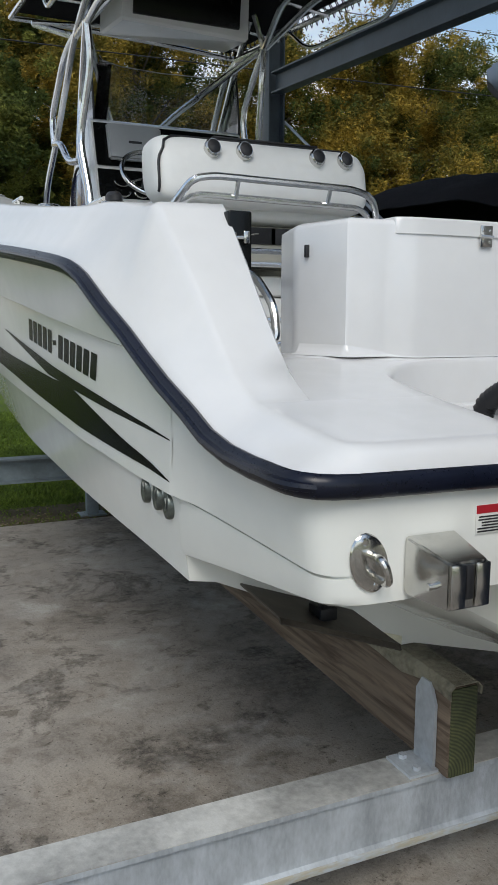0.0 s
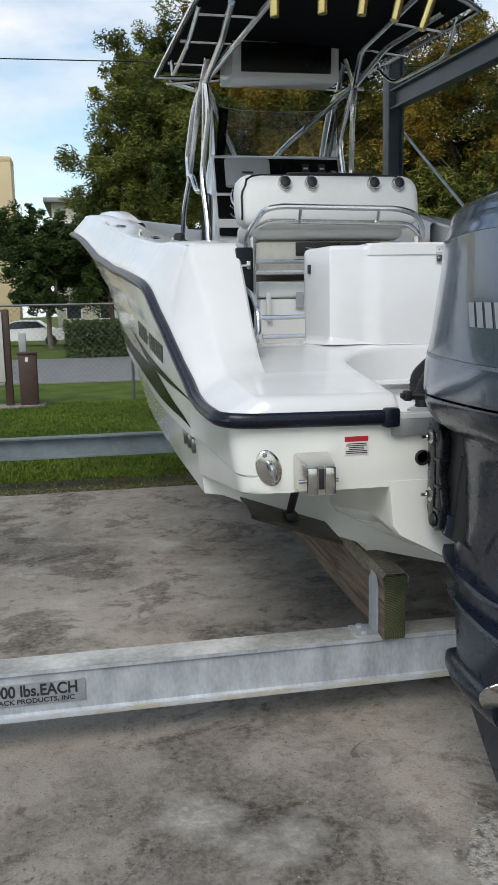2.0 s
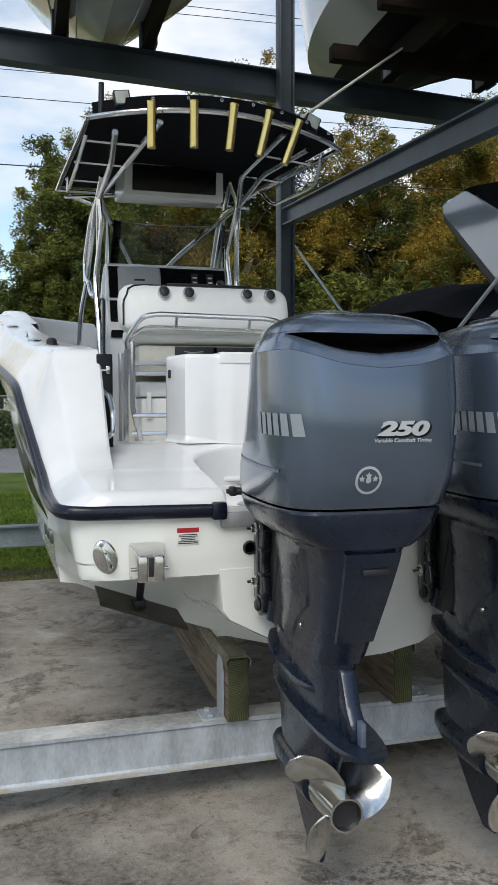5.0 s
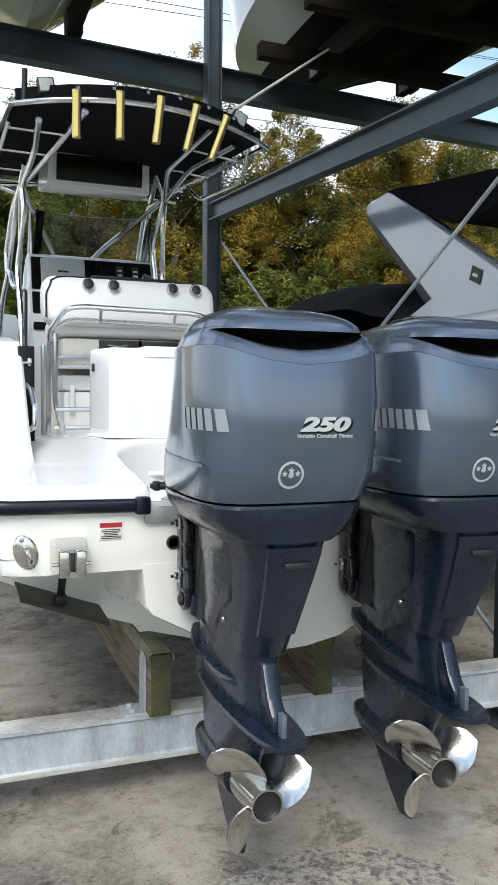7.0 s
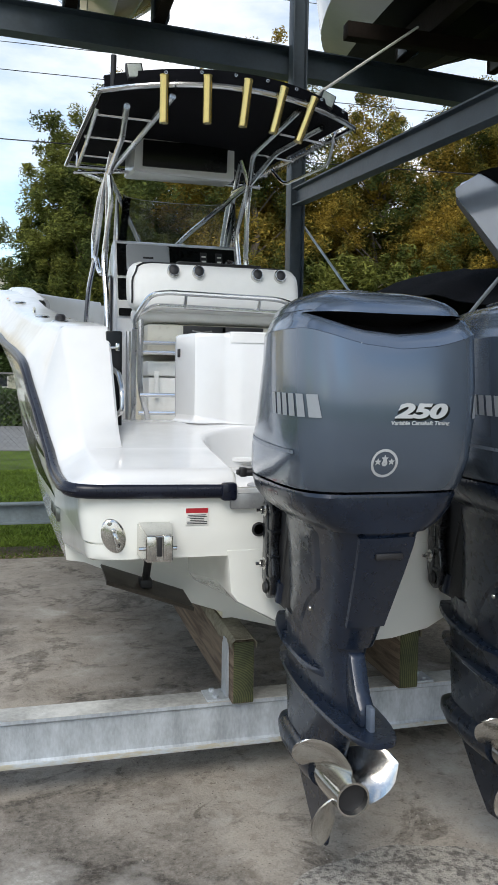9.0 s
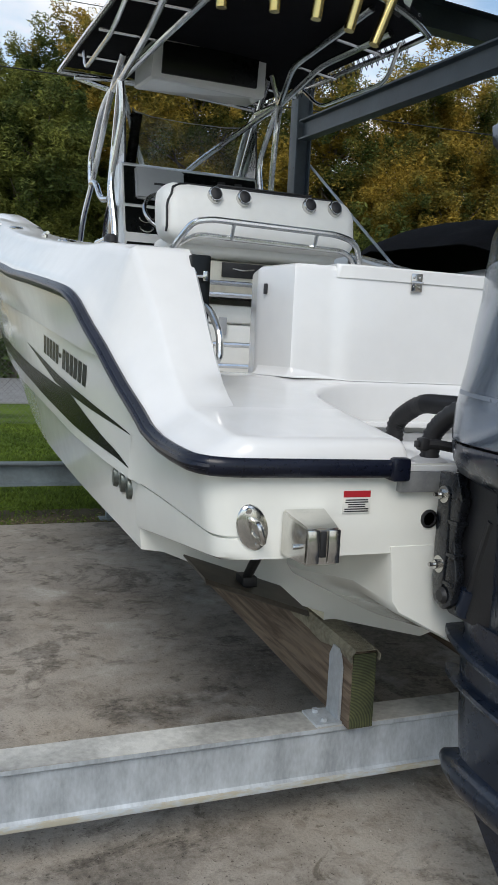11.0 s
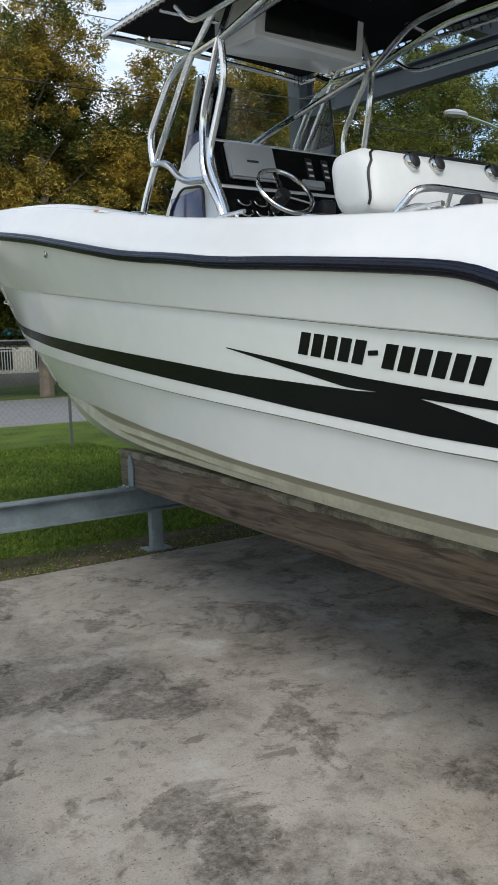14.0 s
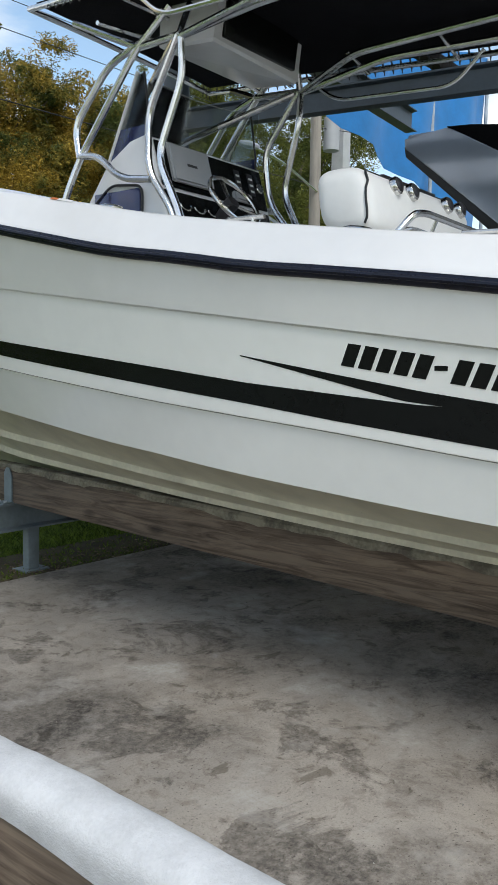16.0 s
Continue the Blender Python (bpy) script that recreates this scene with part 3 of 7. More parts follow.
poly = face_pts + back_pts
bm = bm_loft([[(x, y, 1.36) for x, y in poly], [(x, y, 1.915) for x, y in poly], [(x, y, 1.927) for x, y in inset(poly, 0.004)], [(x, y, 1.935) for x, y in inset(poly, 0.014)]])
lock = part("transom_locker", bm, GEL, boat, "white transom locker wall", angle=38)
# a coved foot where the locker rises from the platform
bm = bmesh.new()
rows = []
for i, (x, y) in enumerate(face_pts[:-1]):
    a, b = Vector(face_pts[max(i - 1, 0)]), Vector(face_pts[i + 1])
    n2 = Vector((b.y - a.y, a.x - b.x)).normalized()
    z0, k = plat_z(y) + 0.001, 1.0 - 0.85 * smoothstep((x + 0.46) / 0.14)
    rows.append([(x + n2.x * r, y + n2.y * r, z0 + h) for r, h in ((-0.002, 0.042 * k), (0.002 * k, 0.028 * k), (0.009 * k, 0.013 * k), (0.020 * k, 0.004 * k), (0.036 * k, 0.0))])
bm_loft(rows[3:], False, False, False, bm)
part("coved_foot", bm, GEL, lock, angle=60)
hat = [(x, y - 0.005) for x, y in face_pts if -0.346 <= x <= 0.46]
hat = [(-0.346, 0.4015)] + hat + [(0.58, 0.384), (0.58, 0.84), (-0.346, 0.84)]
bm = bm_loft([[(x, y, 1.892) for x, y in hat], [(x, y, 1.936) for x, y in hat], [(x, y + (0.006 if y < 0.6 else -0.006), 1.943) for x, y in hat]])
part("hatch", bm, GEL, lock, "white locker hatch", angle=38)
for x in (-0.02, 0.44):
    bm = bm_box(x - 0.024, x + 0.024, 0.364, 0.3695, 1.860, 1.928, bevel=0.002)
    bm_tube([(x - 0.026, 0.364, 1.893), (x + 0.026, 0.364, 1.893)], 0.006, 8, bm=bm)
    for k in (-0.014, 0.014):
        bm_box(x + k - 0.004, x + k + 0.004, 0.361, 0.365, 1.872, 1.880, bevel=0.001, bm=bm)
        bm_box(x + k - 0.004, x + k + 0.004, 0.361, 0.365, 1.908, 1.916, bevel=0.001, bm=bm)
    part("hinge", bm, STEEL, lock, "stainless hinge")
part("latch", bm_box(-0.560, -0.546, 0.585, 0.60, 1.825, 1.865, bevel=0.003), BLACKMAT, lock)

# cockpit side door edge and its rail
bm = bm_box(-0.925, -0.854, 0.355, 0.43, 1.42, 1.925, bevel=0.006)
door = part("transom_door", bm, BLACKGLOSS, boat, "black edged transom door standing open")
bm = bm_tube([(-0.915, 0.345, 1.85), (-0.875, 0.347, 1.852)], 0.006, 8)
bm_box(-0.886, -0.866, 0.340, 0.357, 1.835, 1.87, bevel=0.004, bm=bm)
bm_box(-0.924, -0.906, 0.340, 0.357, 1.84, 1.865, bevel=0.004, bm=bm)
part("door_latch", bm, STEEL, door, "chrome latch")
bm = bm_tube(rounded_path([(-0.910, 0.34, 1.765), (-0.880, 0.27, 1.74), (-0.874, 0.17, 1.66), (-0.876, 0.15, 1.575), (-0.908, 0.165, 1.555)], 0.06, 6), 0.012, 10)
part("grab_rail", bm, STEEL, boat, "polished stainless grab rail")

# fittings on the gunwale
for y, x in ((0.90, -1.10), (1.62, -1.17), (2.9, -1.30)):
    z = cap_top(y)
    bm = bm_lathe([(0, 0.010), (0.036, 0.010), (0.05, 0.005), (0.054, 0.0), (0.054, -0.01)], 24, Matrix.Translation((x, y, z + 0.002)) @ Matrix.Rotation(radians(8), 4, "X") @ Matrix.Diagonal((0.8, 1.25, 1, 1)))
    h = part("rod_holder", bm, STEEL, boat, "stainless flush rod holder")
    if y < 1.2:
        part("holder_cap", bm_lathe([(0, 0.032), (0.024, 0.030), (0.034, 0.018), (0.034, 0.0)], 18, Matrix.Translation((x, y, z + 0.008)) @ Matrix.Diagonal((0.8, 1.2, 1, 1))), BLACKMAT, h, "black rubber cap")
for x, y in ((-1.10, 1.12), (-1.21, 2.15)):
    z = cap_top(y)
    bm = bm_tube(rounded_path([(x, y - 0.10, z + 0.016), (x, y + 0.10, z + 0.022)], 0.01), 0.010, 8)
    for k in (-0.04, 0.04):
        bm_tube([(x, y + k, z - 0.004), (x, y + k, z + 0.018)], 0.009, 8, bm=bm)
    part("cleat", bm, STEEL, boat, "low stainless cleat")
# raised bow coaming with bolster
bm = bmesh.new()
for s in (-1, 1):
    rows = []
    for k in range(26):
        y = 3.15 + 4.3 * k / 25
        x = max(spline(y, RUB_X) - 0.34, 0.05)
        up = 0.036 * smoothstep((y - 3.15) / 0.9)
        z = cap_top(y)
        rows.append([(s * (x + 0.10), y, z - 0.002), (s * (x + 0.07), y, z + up * 0.8), (s * (x + 0.03), y, z + up), (s * (x - 0.03), y, z + up), (s * (x - 0.045), y, z + up - 0.02), (s * (x - 0.045), y, z - 0.25)])
    bm_loft(rows, False, False, False, bm)
part("bow_coaming", bm, GEL, boat, "raised white bow coaming", angle=50)
part("bolster_pad", bm_tube([(1.02, 2.5, 1.98), (1.06, 3.3, 2.12)], 0.07, 12, flat=(0.5, 1)), BLACKMAT, boat)
part("bolster_pad", bm_tube([(-1.10, 3.75, 2.33), (-1.16, 4.2, 2.42)], 0.06, 12, flat=(0.7, 1)), GREYPLASTIC, boat, "grey coaming pad")

# ---- decals and small fittings on the hull sides ----
TARNISH = mat("tarnished green-grey steel", (0.16, 0.18, 0.165), 0.35, metal=0.7, var=0.45, scale=30)

def on_side(y, z, s=-1, out=0.0022):
    return (s * (skin_x(y, z) + out), y, z)


def blade(top, bot, y0, y1, s, n=60):
    """A film on the hull between two edges given as tables of (y, z)."""
    rows = []
    for k in range(n + 1):
        y = y0 + (y1 - y0) * k / n
        a, b = lerp(y, top), lerp(y, bot)
        a = max(a, b + 0.0005)
        rows.append([on_side(y, b + (a - b) * j / 4, s) for j in range(5)])
    return bm_loft(rows, False, False, False)


main_top = [(0.21, 1.2055), (0.36, 1.245), (0.51, 1.272), (1.07, 1.402), (1.30, 1.408), (2.08, 1.468), (2.5, 1.514), (2.92, 1.558), (3.6, 1.628), (4.33, 1.708), (5.0, 1.80), (6.0, 1.985)]
main_bot = [(0.21, 1.204), (0.36, 1.221), (0.98, 1.264), (1.65, 1.330), (2.08, 1.380), (2.5, 1.424), (2.92, 1.470), (3.6, 1.545), (4.34, 1.634), (5.0, 1.73), (6.0, 1.93)]
up_top = [(0.21, 1.3185), (0.36, 1.342), (0.73, 1.392), (1.28, 1.457), (1.6, 1.505), (2.1, 1.582)]
up_bot = [(0.21, 1.316), (0.36, 1.330), (0.73, 1.362), (1.12, 1.398), (1.36, 1.420), (2.1, 1.578)]
for s in (-1, 1):
    part("hull_stripe", blade(main_top, main_bot, 0.21, 6.0, s, 90), BLACKGLOSS, boat, "glossy black hull stripe")
    part("hull_stripe", blade(up_top, up_bot, 0.21, 2.1, s, 50), BLACKGLOSS, boat, "glossy black lightning stripe")
    # maker's name as plain slanted blocks
    n = 12
    for i in range(n):
        if i == 5:
            continue
        ya = 1.60 - 0.0735 * i
        za = 1.588 - 0.0095 * i
        bm = bmesh.new()
        rows = []
        for j in range(5):
            z = za - 0.042 + 0.084 * j / 4
            sl = 0.034 * (0.5 - j / 4)
            rows.append([on_side(ya + sl - 0.056 * q / 3, z - 0.13 * 0.056 * q / 3, s) for q in range(4)])
        part("name_block", bm_loft(rows, False, False, False, bm), BLACKGLOSS, boat)
    rows = [[on_side(1.235 - 0.05 * q / 2, 1.533 + 0.018 * j, s) for q in range(3)] for j in range(2)]
    part("name_block", bm_loft(rows, False, False, False), BLACKGLOSS, boat)
    for y, z in ((0.44, 1.147), (0.355, 1.142), (0.285, 1.131)):
        c = Vector(on_side(y, z, s, 0.001))
        m = Matrix.Translation(c) @ Matrix.Rotation(radians(90 * s), 4, "Y") @ Matrix.Rotation(radians(-8), 4, "X")
        th = part("thru_hull", bm_lathe([(0.016, -0.012), (0.018, 0.004), (0.026, 0.007), (0.036, 0.008), (0.040, 0.006), (0.042, 0.0), (0.042, -0.02)], 24, m), TARNISH, boat, "stainless thru-hull fitting")
        part("opening", bm_lathe([(0, -0.008), (0.0175, -0.008), (0.0175, 0.003)], 18, m), BLACKMAT, th)
    c = Vector(on_side(3.67, 2.15, s, 0))
    part("bow_drain", bm_lathe([(0, 0.006), (0.010, 0.006), (0.012, 0.012), (0.020, 0.008), (0.022, 0)], 14, Matrix.Translation(c) @ Matrix.Rotation(radians(90 * s), 4, "Y")), STEEL, boat)
    for y in (4.86, 4.90):
        c = Vector(on_side(y, 1.38, s, 0))
        part("side_drain", bm_lathe([(0, 0.004), (0.012, 0.004), (0.016, 0)], 12, Matrix.Translation(c) @ Matrix.Rotation(radians(90 * s), 4, "Y") @ Matrix.Diagonal((1.5, 0.7, 1, 1))), BLACKMAT, boat)

# transom fittings
for s in (-1, 1):
    m = Matrix.Translation((s * 0.978, -0.471, 1.158)) @ Matrix.Rotation(radians(90), 4, "X") @ Matrix.Rotation(radians(-18 * s), 4, "Z")
    bm = bm_lathe([(0, 0.007), (0.034, 0.007), (0.040, 0.004), (0.042, 0)], 28, m @ Matrix.Diagonal((1.0, 1.5, 1, 1)))
    eye = part("stern_eye", bm, STEEL, boat, "polished stainless stern eye")
    bm = bm_tube([m @ Vector(p) for p in rounded_path([(0.004, -0.034, 0.0), (0.004, -0.034, 0.055), (0.004, 0.020, 0.055), (0.004, 0.020, 0.0)], 0.028, 6)], 0.0085, 10)
    part("u_bolt", bm, STEEL, eye)
    for k in (-0.047, 0.047):
        part("screw", bm_lathe([(0, 0.010), (0.007, 0.009), (0.009, 0.006)], 10, m @ Matrix.Translation((0, k, 0))), STEEL, eye)
    # trim tab actuator cover
    x = s * 0.835
    bm = bm_loft([[(x - 0.062 + dx, -0.470, z) for dx, z in ((0, 1.085), (0.124, 1.085), (0.124, 1.205), (0, 1.205))],
                  [(x - 0.046 + dx, -0.595, z) for dx, z in ((0, 1.085), (0.092, 1.085), (0.092, 1.178), (0, 1.178))]])
    bmesh.ops.bevel(bm, geom=bm.edges[:], offset=0.005, segments=2, affect="EDGES")
    cov = part("actuator_cover", bm, STEEL, boat, "brushed stainless steel actuator cover")
    part("slot", bm_box(x - 0.009, x + 0.009, -0.599, -0.590, 1.105, 1.172, bevel=0.003), BLACKMAT, cov)
    part("lip", bm_box(x - 0.045, x - 0.012, -0.602, -0.596, 1.090, 1.176, bevel=0.003), STEEL, cov)
    part("lip", bm_box(x + 0.012, x + 0.045, -0.602, -0.596, 1.090, 1.176, bevel=0.003), STEEL, cov)
    part("pin", bm_tube([(x - 0.066, -0.555, 1.125), (x + 0.066, -0.555, 1.125)], 0.007, 10), STEEL, cov)
    part("drain", bm_lathe([(0.0, 0.0), (0.018, 0.0), (0.020, 0.006), (0.026, 0.004), (0.027, 0)], 18, Matrix.Translation((s * 0.448, -0.470, 1.165)) @ Matrix.Rotation(radians(90), 4, "X")), BLACKMAT, boat)
lab = part("warning_label", bm_box(-0.722, -0.640, -0.4730, -0.4712, 1.188, 1.250, bevel=0.0004), PAPER, boat, "red and white warning label")
part("label_header", bm_box(-0.7215, -0.6405, -0.4738, -0.4731, 1.232, 1.2495), RED, lab)
rng = random.Random(2)
for k in range(6):
    w = rng.uniform(0.05, 0.074)
    part("text_bar", bm_box(-0.681 - w / 2, -0.681 + w / 2, -0.4738, -0.4731, 1.192 + 0.0062 * k, 1.1952 + 0.0062 * k), INK, lab)
# rigging hose beside the outer motor
pts = rounded_path([(-0.425, -0.415, 1.318), (-0.425, -0.415, 1.40), (-0.40, -0.49, 1.475), (-0.34, -0.57, 1.50)], 0.06, 8)
fine = []
for a, b in zip(pts, pts[1:]):
    n = max(1, int((b - a).length / 0.006))
    fine += [a.lerp(b, k / n) for k in range(n)]
hose = part("rigging_hose", bm_tube(fine, [0.029 if k % 2 else 0.025 for k in range(len(fine))], 14), BLACKMAT, boat, "black corrugated rigging hose", angle=80)
part("hose_flange", bm_lathe([(0, 0.014), (0.036, 0.014), (0.052, 0.006), (0.054, 0)], 24, Matrix.Translation((-0.425, -0.415, 1.318))), GREYPLASTIC, hose)

# small warning label on the gunwale's outer slope
def cap_slope(y, k):
    p = cap_ring(y, -1)
    a, b = Vector(p[5]), Vector(p[6])
    return a.lerp(b, k) + Vector((-0.002, 0, 0.003))


for name, y0, y1, m in (("label_orange", 3.19, 3.235, mat("orange label", (0.55, 0.16, 0.04), 0.5, var=0.1)), ("label_white", 3.09, 3.188, PAPER)):
    part(name, bm_loft([[cap_slope(y0 + (y1 - y0) * q / 2, k) for q in range(3)] for k in (0.0, 1.0)], False, False, False), m, boat)
# large corrugated hose rising out of the well to the motors
pts = rounded_path([(-0.24, 0.09, 1.318), (-0.245, 0.075, 1.39), (-0.22, -0.03, 1.46), (-0.22, -0.40, 1.47)], 0.09, 8)
fine = []
for a, b in zip(pts, pts[1:]):
    n = max(1, int((b - a).length / 0.007))
    fine += [a.lerp(b, k / n) for k in range(n)]
part("rigging_hose", bm_tube(fine, [0.033 if k % 2 else 0.028 for k in range(len(fine))], 14), BLACKMAT, boat, "black corrugated rigging hose", angle=80)

# trim tabs under the stern, hinged at the hull's end and worked by short rams
TABM = mat("dark tarnished tab", (0.10, 0.085, 0.07), 0.5, metal=0.5, var=0.5, scale=8)
for s in (-1, 1):
    rows = [[(s * x, y, z + dz) for x, z in ((0.96, 0.915), (0.60, 0.785))] for y, dz in ((0.19, 0.0), (-0.05, -0.015), (-0.06, -0.028))]
    bm = bm_loft(rows, False, False, False)
    bmesh.ops.solidify(bm, geom=bm.faces[:], thickness=0.006)
    tab = part("trim_tab", bm, TABM, boat, "dark tarnished trim tab")
    part("ram", bm_tube([(s * 0.80, -0.16, 1.06), (s * 0.79, 0.04, 0.865)], 0.016, 10), BLACKMAT, tab)
    part("ram_foot", bm_box(s * 0.79 - 0.025, s * 0.79 + 0.025, 0.0, 0.07, 0.845, 0.88, bevel=0.004), BLACKMAT, tab)

# ---- outboard motors ----
COWL_LEVELS = [(1.415, 0.250, 0.05, -1.345), (1.43, 0.256, 0.06, -1.355), (1.50, 0.268, 0.13, -1.378), (1.60, 0.275, 0.28, -1.388), (1.70, 0.277, 0.38, -1.386), (1.77, 0.277, 0.45, -1.378)]
COWL_FRONT = -0.545
REAR_P = 4.8


def cowl_ring(hw, taper, rear, z, n=72):
    """A ring round the cowl, narrowing towards the boat; z may vary with y."""
    out = []
    for x, y, _ in oval(hw, COWL_FRONT, rear, 0.0, REAR_P, n, 2.5):
        x *= 1 - taper * max(0.0, (y + 1.1) / 0.5) ** 1.3
        out.append((x, y, z(x, y) if callable(z) else z))
    return out


def outboard(at):
    """One outboard; x is measured from its middle."""
    e = thing("outboard_motor", at, "slate blue outboard motor hung on the white transom", "outboard motor", group="pair of outboards")
    ax = at[0]

    def P(name, bm, m, parent=e, label="", angle=35):
        bmesh.ops.transform(bm, matrix=Matrix.Translation((ax, 0, 0)), verts=bm.verts)
        return part(name, bm, m, parent, label, angle)

    # cowl side up to the shoulder crease
    aft = lambda x, y: smoothstep((-0.98 - y) / 0.30) * max(1 - (x / 0.25) ** 2, 0.0) ** 1.2
    crease = lambda x, y: 1.842 - 0.052 * aft(x, y)
    rings = [cowl_ring(hw, tp, rear, z) for z, hw, tp, rear in COWL_LEVELS] + [cowl_ring(0.276, 0.48, -1.372, crease)]
    cowl = P("cowl", bm_loft(rings, False, False), COWL, angle=28)
    # shoulder, intake lips and lid
    slot = lambda x, y: max(1 - (x / 0.232) ** 2, 0.0) ** 0.9 if y < -1.0 else 0.0
    low = lambda x, y: 1.888 - 0.058 * slot(x, y)
    high = lambda x, y: 1.888 - 0.004 * slot(x, y)
    shoulder = [cowl_ring(0.2755, 0.48, -1.3715, lambda x, y: crease(x, y) + 0.001), cowl_ring(0.264, 0.48, -1.362, lambda x, y: 0.6 * crease(x, y) + 0.4 * low(x, y)), cowl_ring(0.255, 0.48, -1.350, lambda x, y: 0.15 * crease(x, y) + 0.85 * low(x, y)), cowl_ring(0.246, 0.475, -1.337, low)]
    top = [cowl_ring(0.246, 0.475, -1.337, high), cowl_ring(0.238, 0.47, -1.325, lambda x, y: 1.906 + 0.002 * slot(x, y)), cowl_ring(0.220, 0.46, -1.295, 1.926), cowl_ring(0.192, 0.45, -1.25, 1.943), cowl_ring(0.15, 0.42, -1.185, 1.957), cowl_ring(0.10, 0.35, -1.09, 1.967), cowl_ring(0.04, 0.2, -0.98, 1.972)]
    lid = bm_loft(shoulder, False, False)
    bm_loft(top, False, True, True, lid)
    bmesh.ops.remove_doubles(lid, verts=lid.verts[:], dist=0.0006)
    P("cowl_lid", lid, COWL, cowl, angle=50)
    shrink = lambda ring, k, dz: [(x * k, -0.92 + (y + 0.92) * k, z + dz) for x, y, z in ring]
    lo, hi = shoulder[-1], top[0]
    mid = [(x, y, (z + hi[j][2]) / 2) for j, (x, y, z) in enumerate(lo)]
    bm = bm_loft([shrink(lo, 0.995, -0.004), shrink(lo, 0.90, 0.0), shrink(mid, 0.72, 0.0), shrink(hi, 0.90, 0.004), shrink(hi, 0.992, 0.006)], False, False)
    P("air_intake", bm, BLACKMAT, cowl, "dark air intake slot")
    # recessed badge panel on the lid
    ring = lambda k, z: [(x * k, -0.93 + (y + 0.93) * k, z) for x, y, _ in oval(0.10, -0.80, -1.06, 0, 2.6, 32)]
    P("lid_panel", bm_loft([ring(1.0, 1.9735), ring(0.9, 1.9775), ring(0.55, 1.9785)], False, True), COWL, cowl)
    # apron under the cowl
    bm = bm_loft([cowl_ring(0.246, 0.05, -1.336, 1.407), cowl_ring(0.248, 0.05, -1.339, 1.397), cowl_ring(0.235, 0.05, -1.33, 1.36), cowl_ring(0.205, 0.05, -1.322, 1.325), oval(0.165, -0.64, -1.318, 1.298, 4, 72, 2.6)], True, True)
    P("apron", bm, COWLDARK)

    def leg(lv, p=3.0):
        return bm_loft([oval(hw, a, b, z, p, 32, 2.2) for z, hw, a, b in lv])

    LEG = [(1.33, 0.170, -0.66, -1.318), (1.27, 0.138, -0.66, -1.308), (1.18, 0.116, -0.66, -1.268), (1.08, 0.103, -0.65, -1.218), (1.0, 0.094, -0.64, -1.178), (0.92, 0.084, -0.62, -1.135)]

    def leg_ring(z):
        zs = [v[0] for v in LEG[::-1]]
        return [float(np.interp(z, zs, [v[k] for v in LEG[::-1]])) for k in (1, 2, 3)]

    def leg_x(y, z):
        hw, a, b = leg_ring(z)
        c, r = (a + b) / 2, (a - b) / 2
        q = 2.2 if y > c else 3.4
        return hw * max(1 - min(abs(y - c) / r, 1) ** q, 0.0) ** (1 / q)

    case = P("upper_case", leg(LEG, 3.4), COWLDARK, angle=30)
    # a panel down the after side, and a cover on each flank that ends in a raked lower edge
    rows = []
    for k in range(13):
        z = 1.285 - 0.285 * k / 12
        hw, a, b = leg_ring(z)
        w = 0.085 - 0.025 * k / 12
        rows.append([(w * f, b - o, z) for f, o in ((-1.0, -0.006), (-0.97, 0.005), (-0.5, 0.008), (0.0, 0.009), (0.5, 0.008), (0.97, 0.005), (1.0, -0.006))])
    P("rear_panel", bm_loft(rows, False, False, False), COWLDARK, case, angle=30)
    for sd in (-1, 1):
        rows = []
        for k in range(13):
            t = k / 12
            z_top, y = 1.285, -0.72 - 0.44 * t
            z_bot = 0.93 - 0.045 * math.sin(math.pi * min(t * 1.6, 1)) + 0.16 * max(0.0, t - 0.35) / 0.65
            row = []
            for j in range(11):
                z = z_top + (z_bot - z_top) * j / 10
                yy = -0.70 + (y + 0.70) * (1 - 0.16 * (j / 10))
                edge_in = 0.006 if j in (0, 10) or k in (0, 12) else -0.006
                row.append((sd * (leg_x(yy, z) - edge_in), yy, z))
            rows.append(row)
        P("side_cover", bm_loft(rows, False, False, False), COWLDARK, case, angle=25)
        P("cover_bolt", bm_lathe([(0, 0.004), (0.007, 0.004), (0.009, 0.0)], 10, Matrix.Translation((sd * (leg_x(-0.99, 1.01) + 0.006), -0.99, 1.01)) @ Matrix.Rotation(radians(90 * sd), 4, "Y")), STEEL, case)
    P("lower_case", leg([(0.925, 0.083, -0.54, -1.13), (0.85, 0.074, -0.53, -1.12), (0.78, 0.066, -0.52, -1.13), (0.73, 0.060, -0.52, -1.15), (0.60, 0.052, -0.53, -1.06), (0.48, 0.048, -0.55, -1.0)], 2.4), COWLDARK, angle=30)
    ring = lambda z, g: [(x * g, y, z + 0.03 * max(0, y + 0.9)) for x, y, z2 in oval(0.088, -0.45, -1.325, z, 3.0, 36, 1.8)]
    P("anti_ventilation_plate", bm_loft([ring(0.700, 1.0), ring(0.708, 1.05), ring(0.716, 1.0)]), COWLDARK)
    ring = lambda z, g: [(x * g, y, z + 0.10 * max(0, y + 0.9)) for x, y, z2 in oval(0.096, -0.45, -1.05, z, 2.4, 36, 1.9)]
    P("splash_plate", bm_loft([ring(0.795, 1.0), ring(0.805, 1.05), ring(0.815, 1.0)]), COWLDARK)
    prof = [(0.0, 0.0), (0.02, 0.02), (0.045, 0.07), (0.066, 0.16), (0.074, 0.28), (0.072, 0.40), (0.066, 0.46), (0.0, 0.46)]
    P("gear_case", bm_lathe(prof, 28, Matrix.Translation((0, -0.45, 0.455)) @ Matrix.Rotation(radians(90), 4, "X")), COWLDARK)
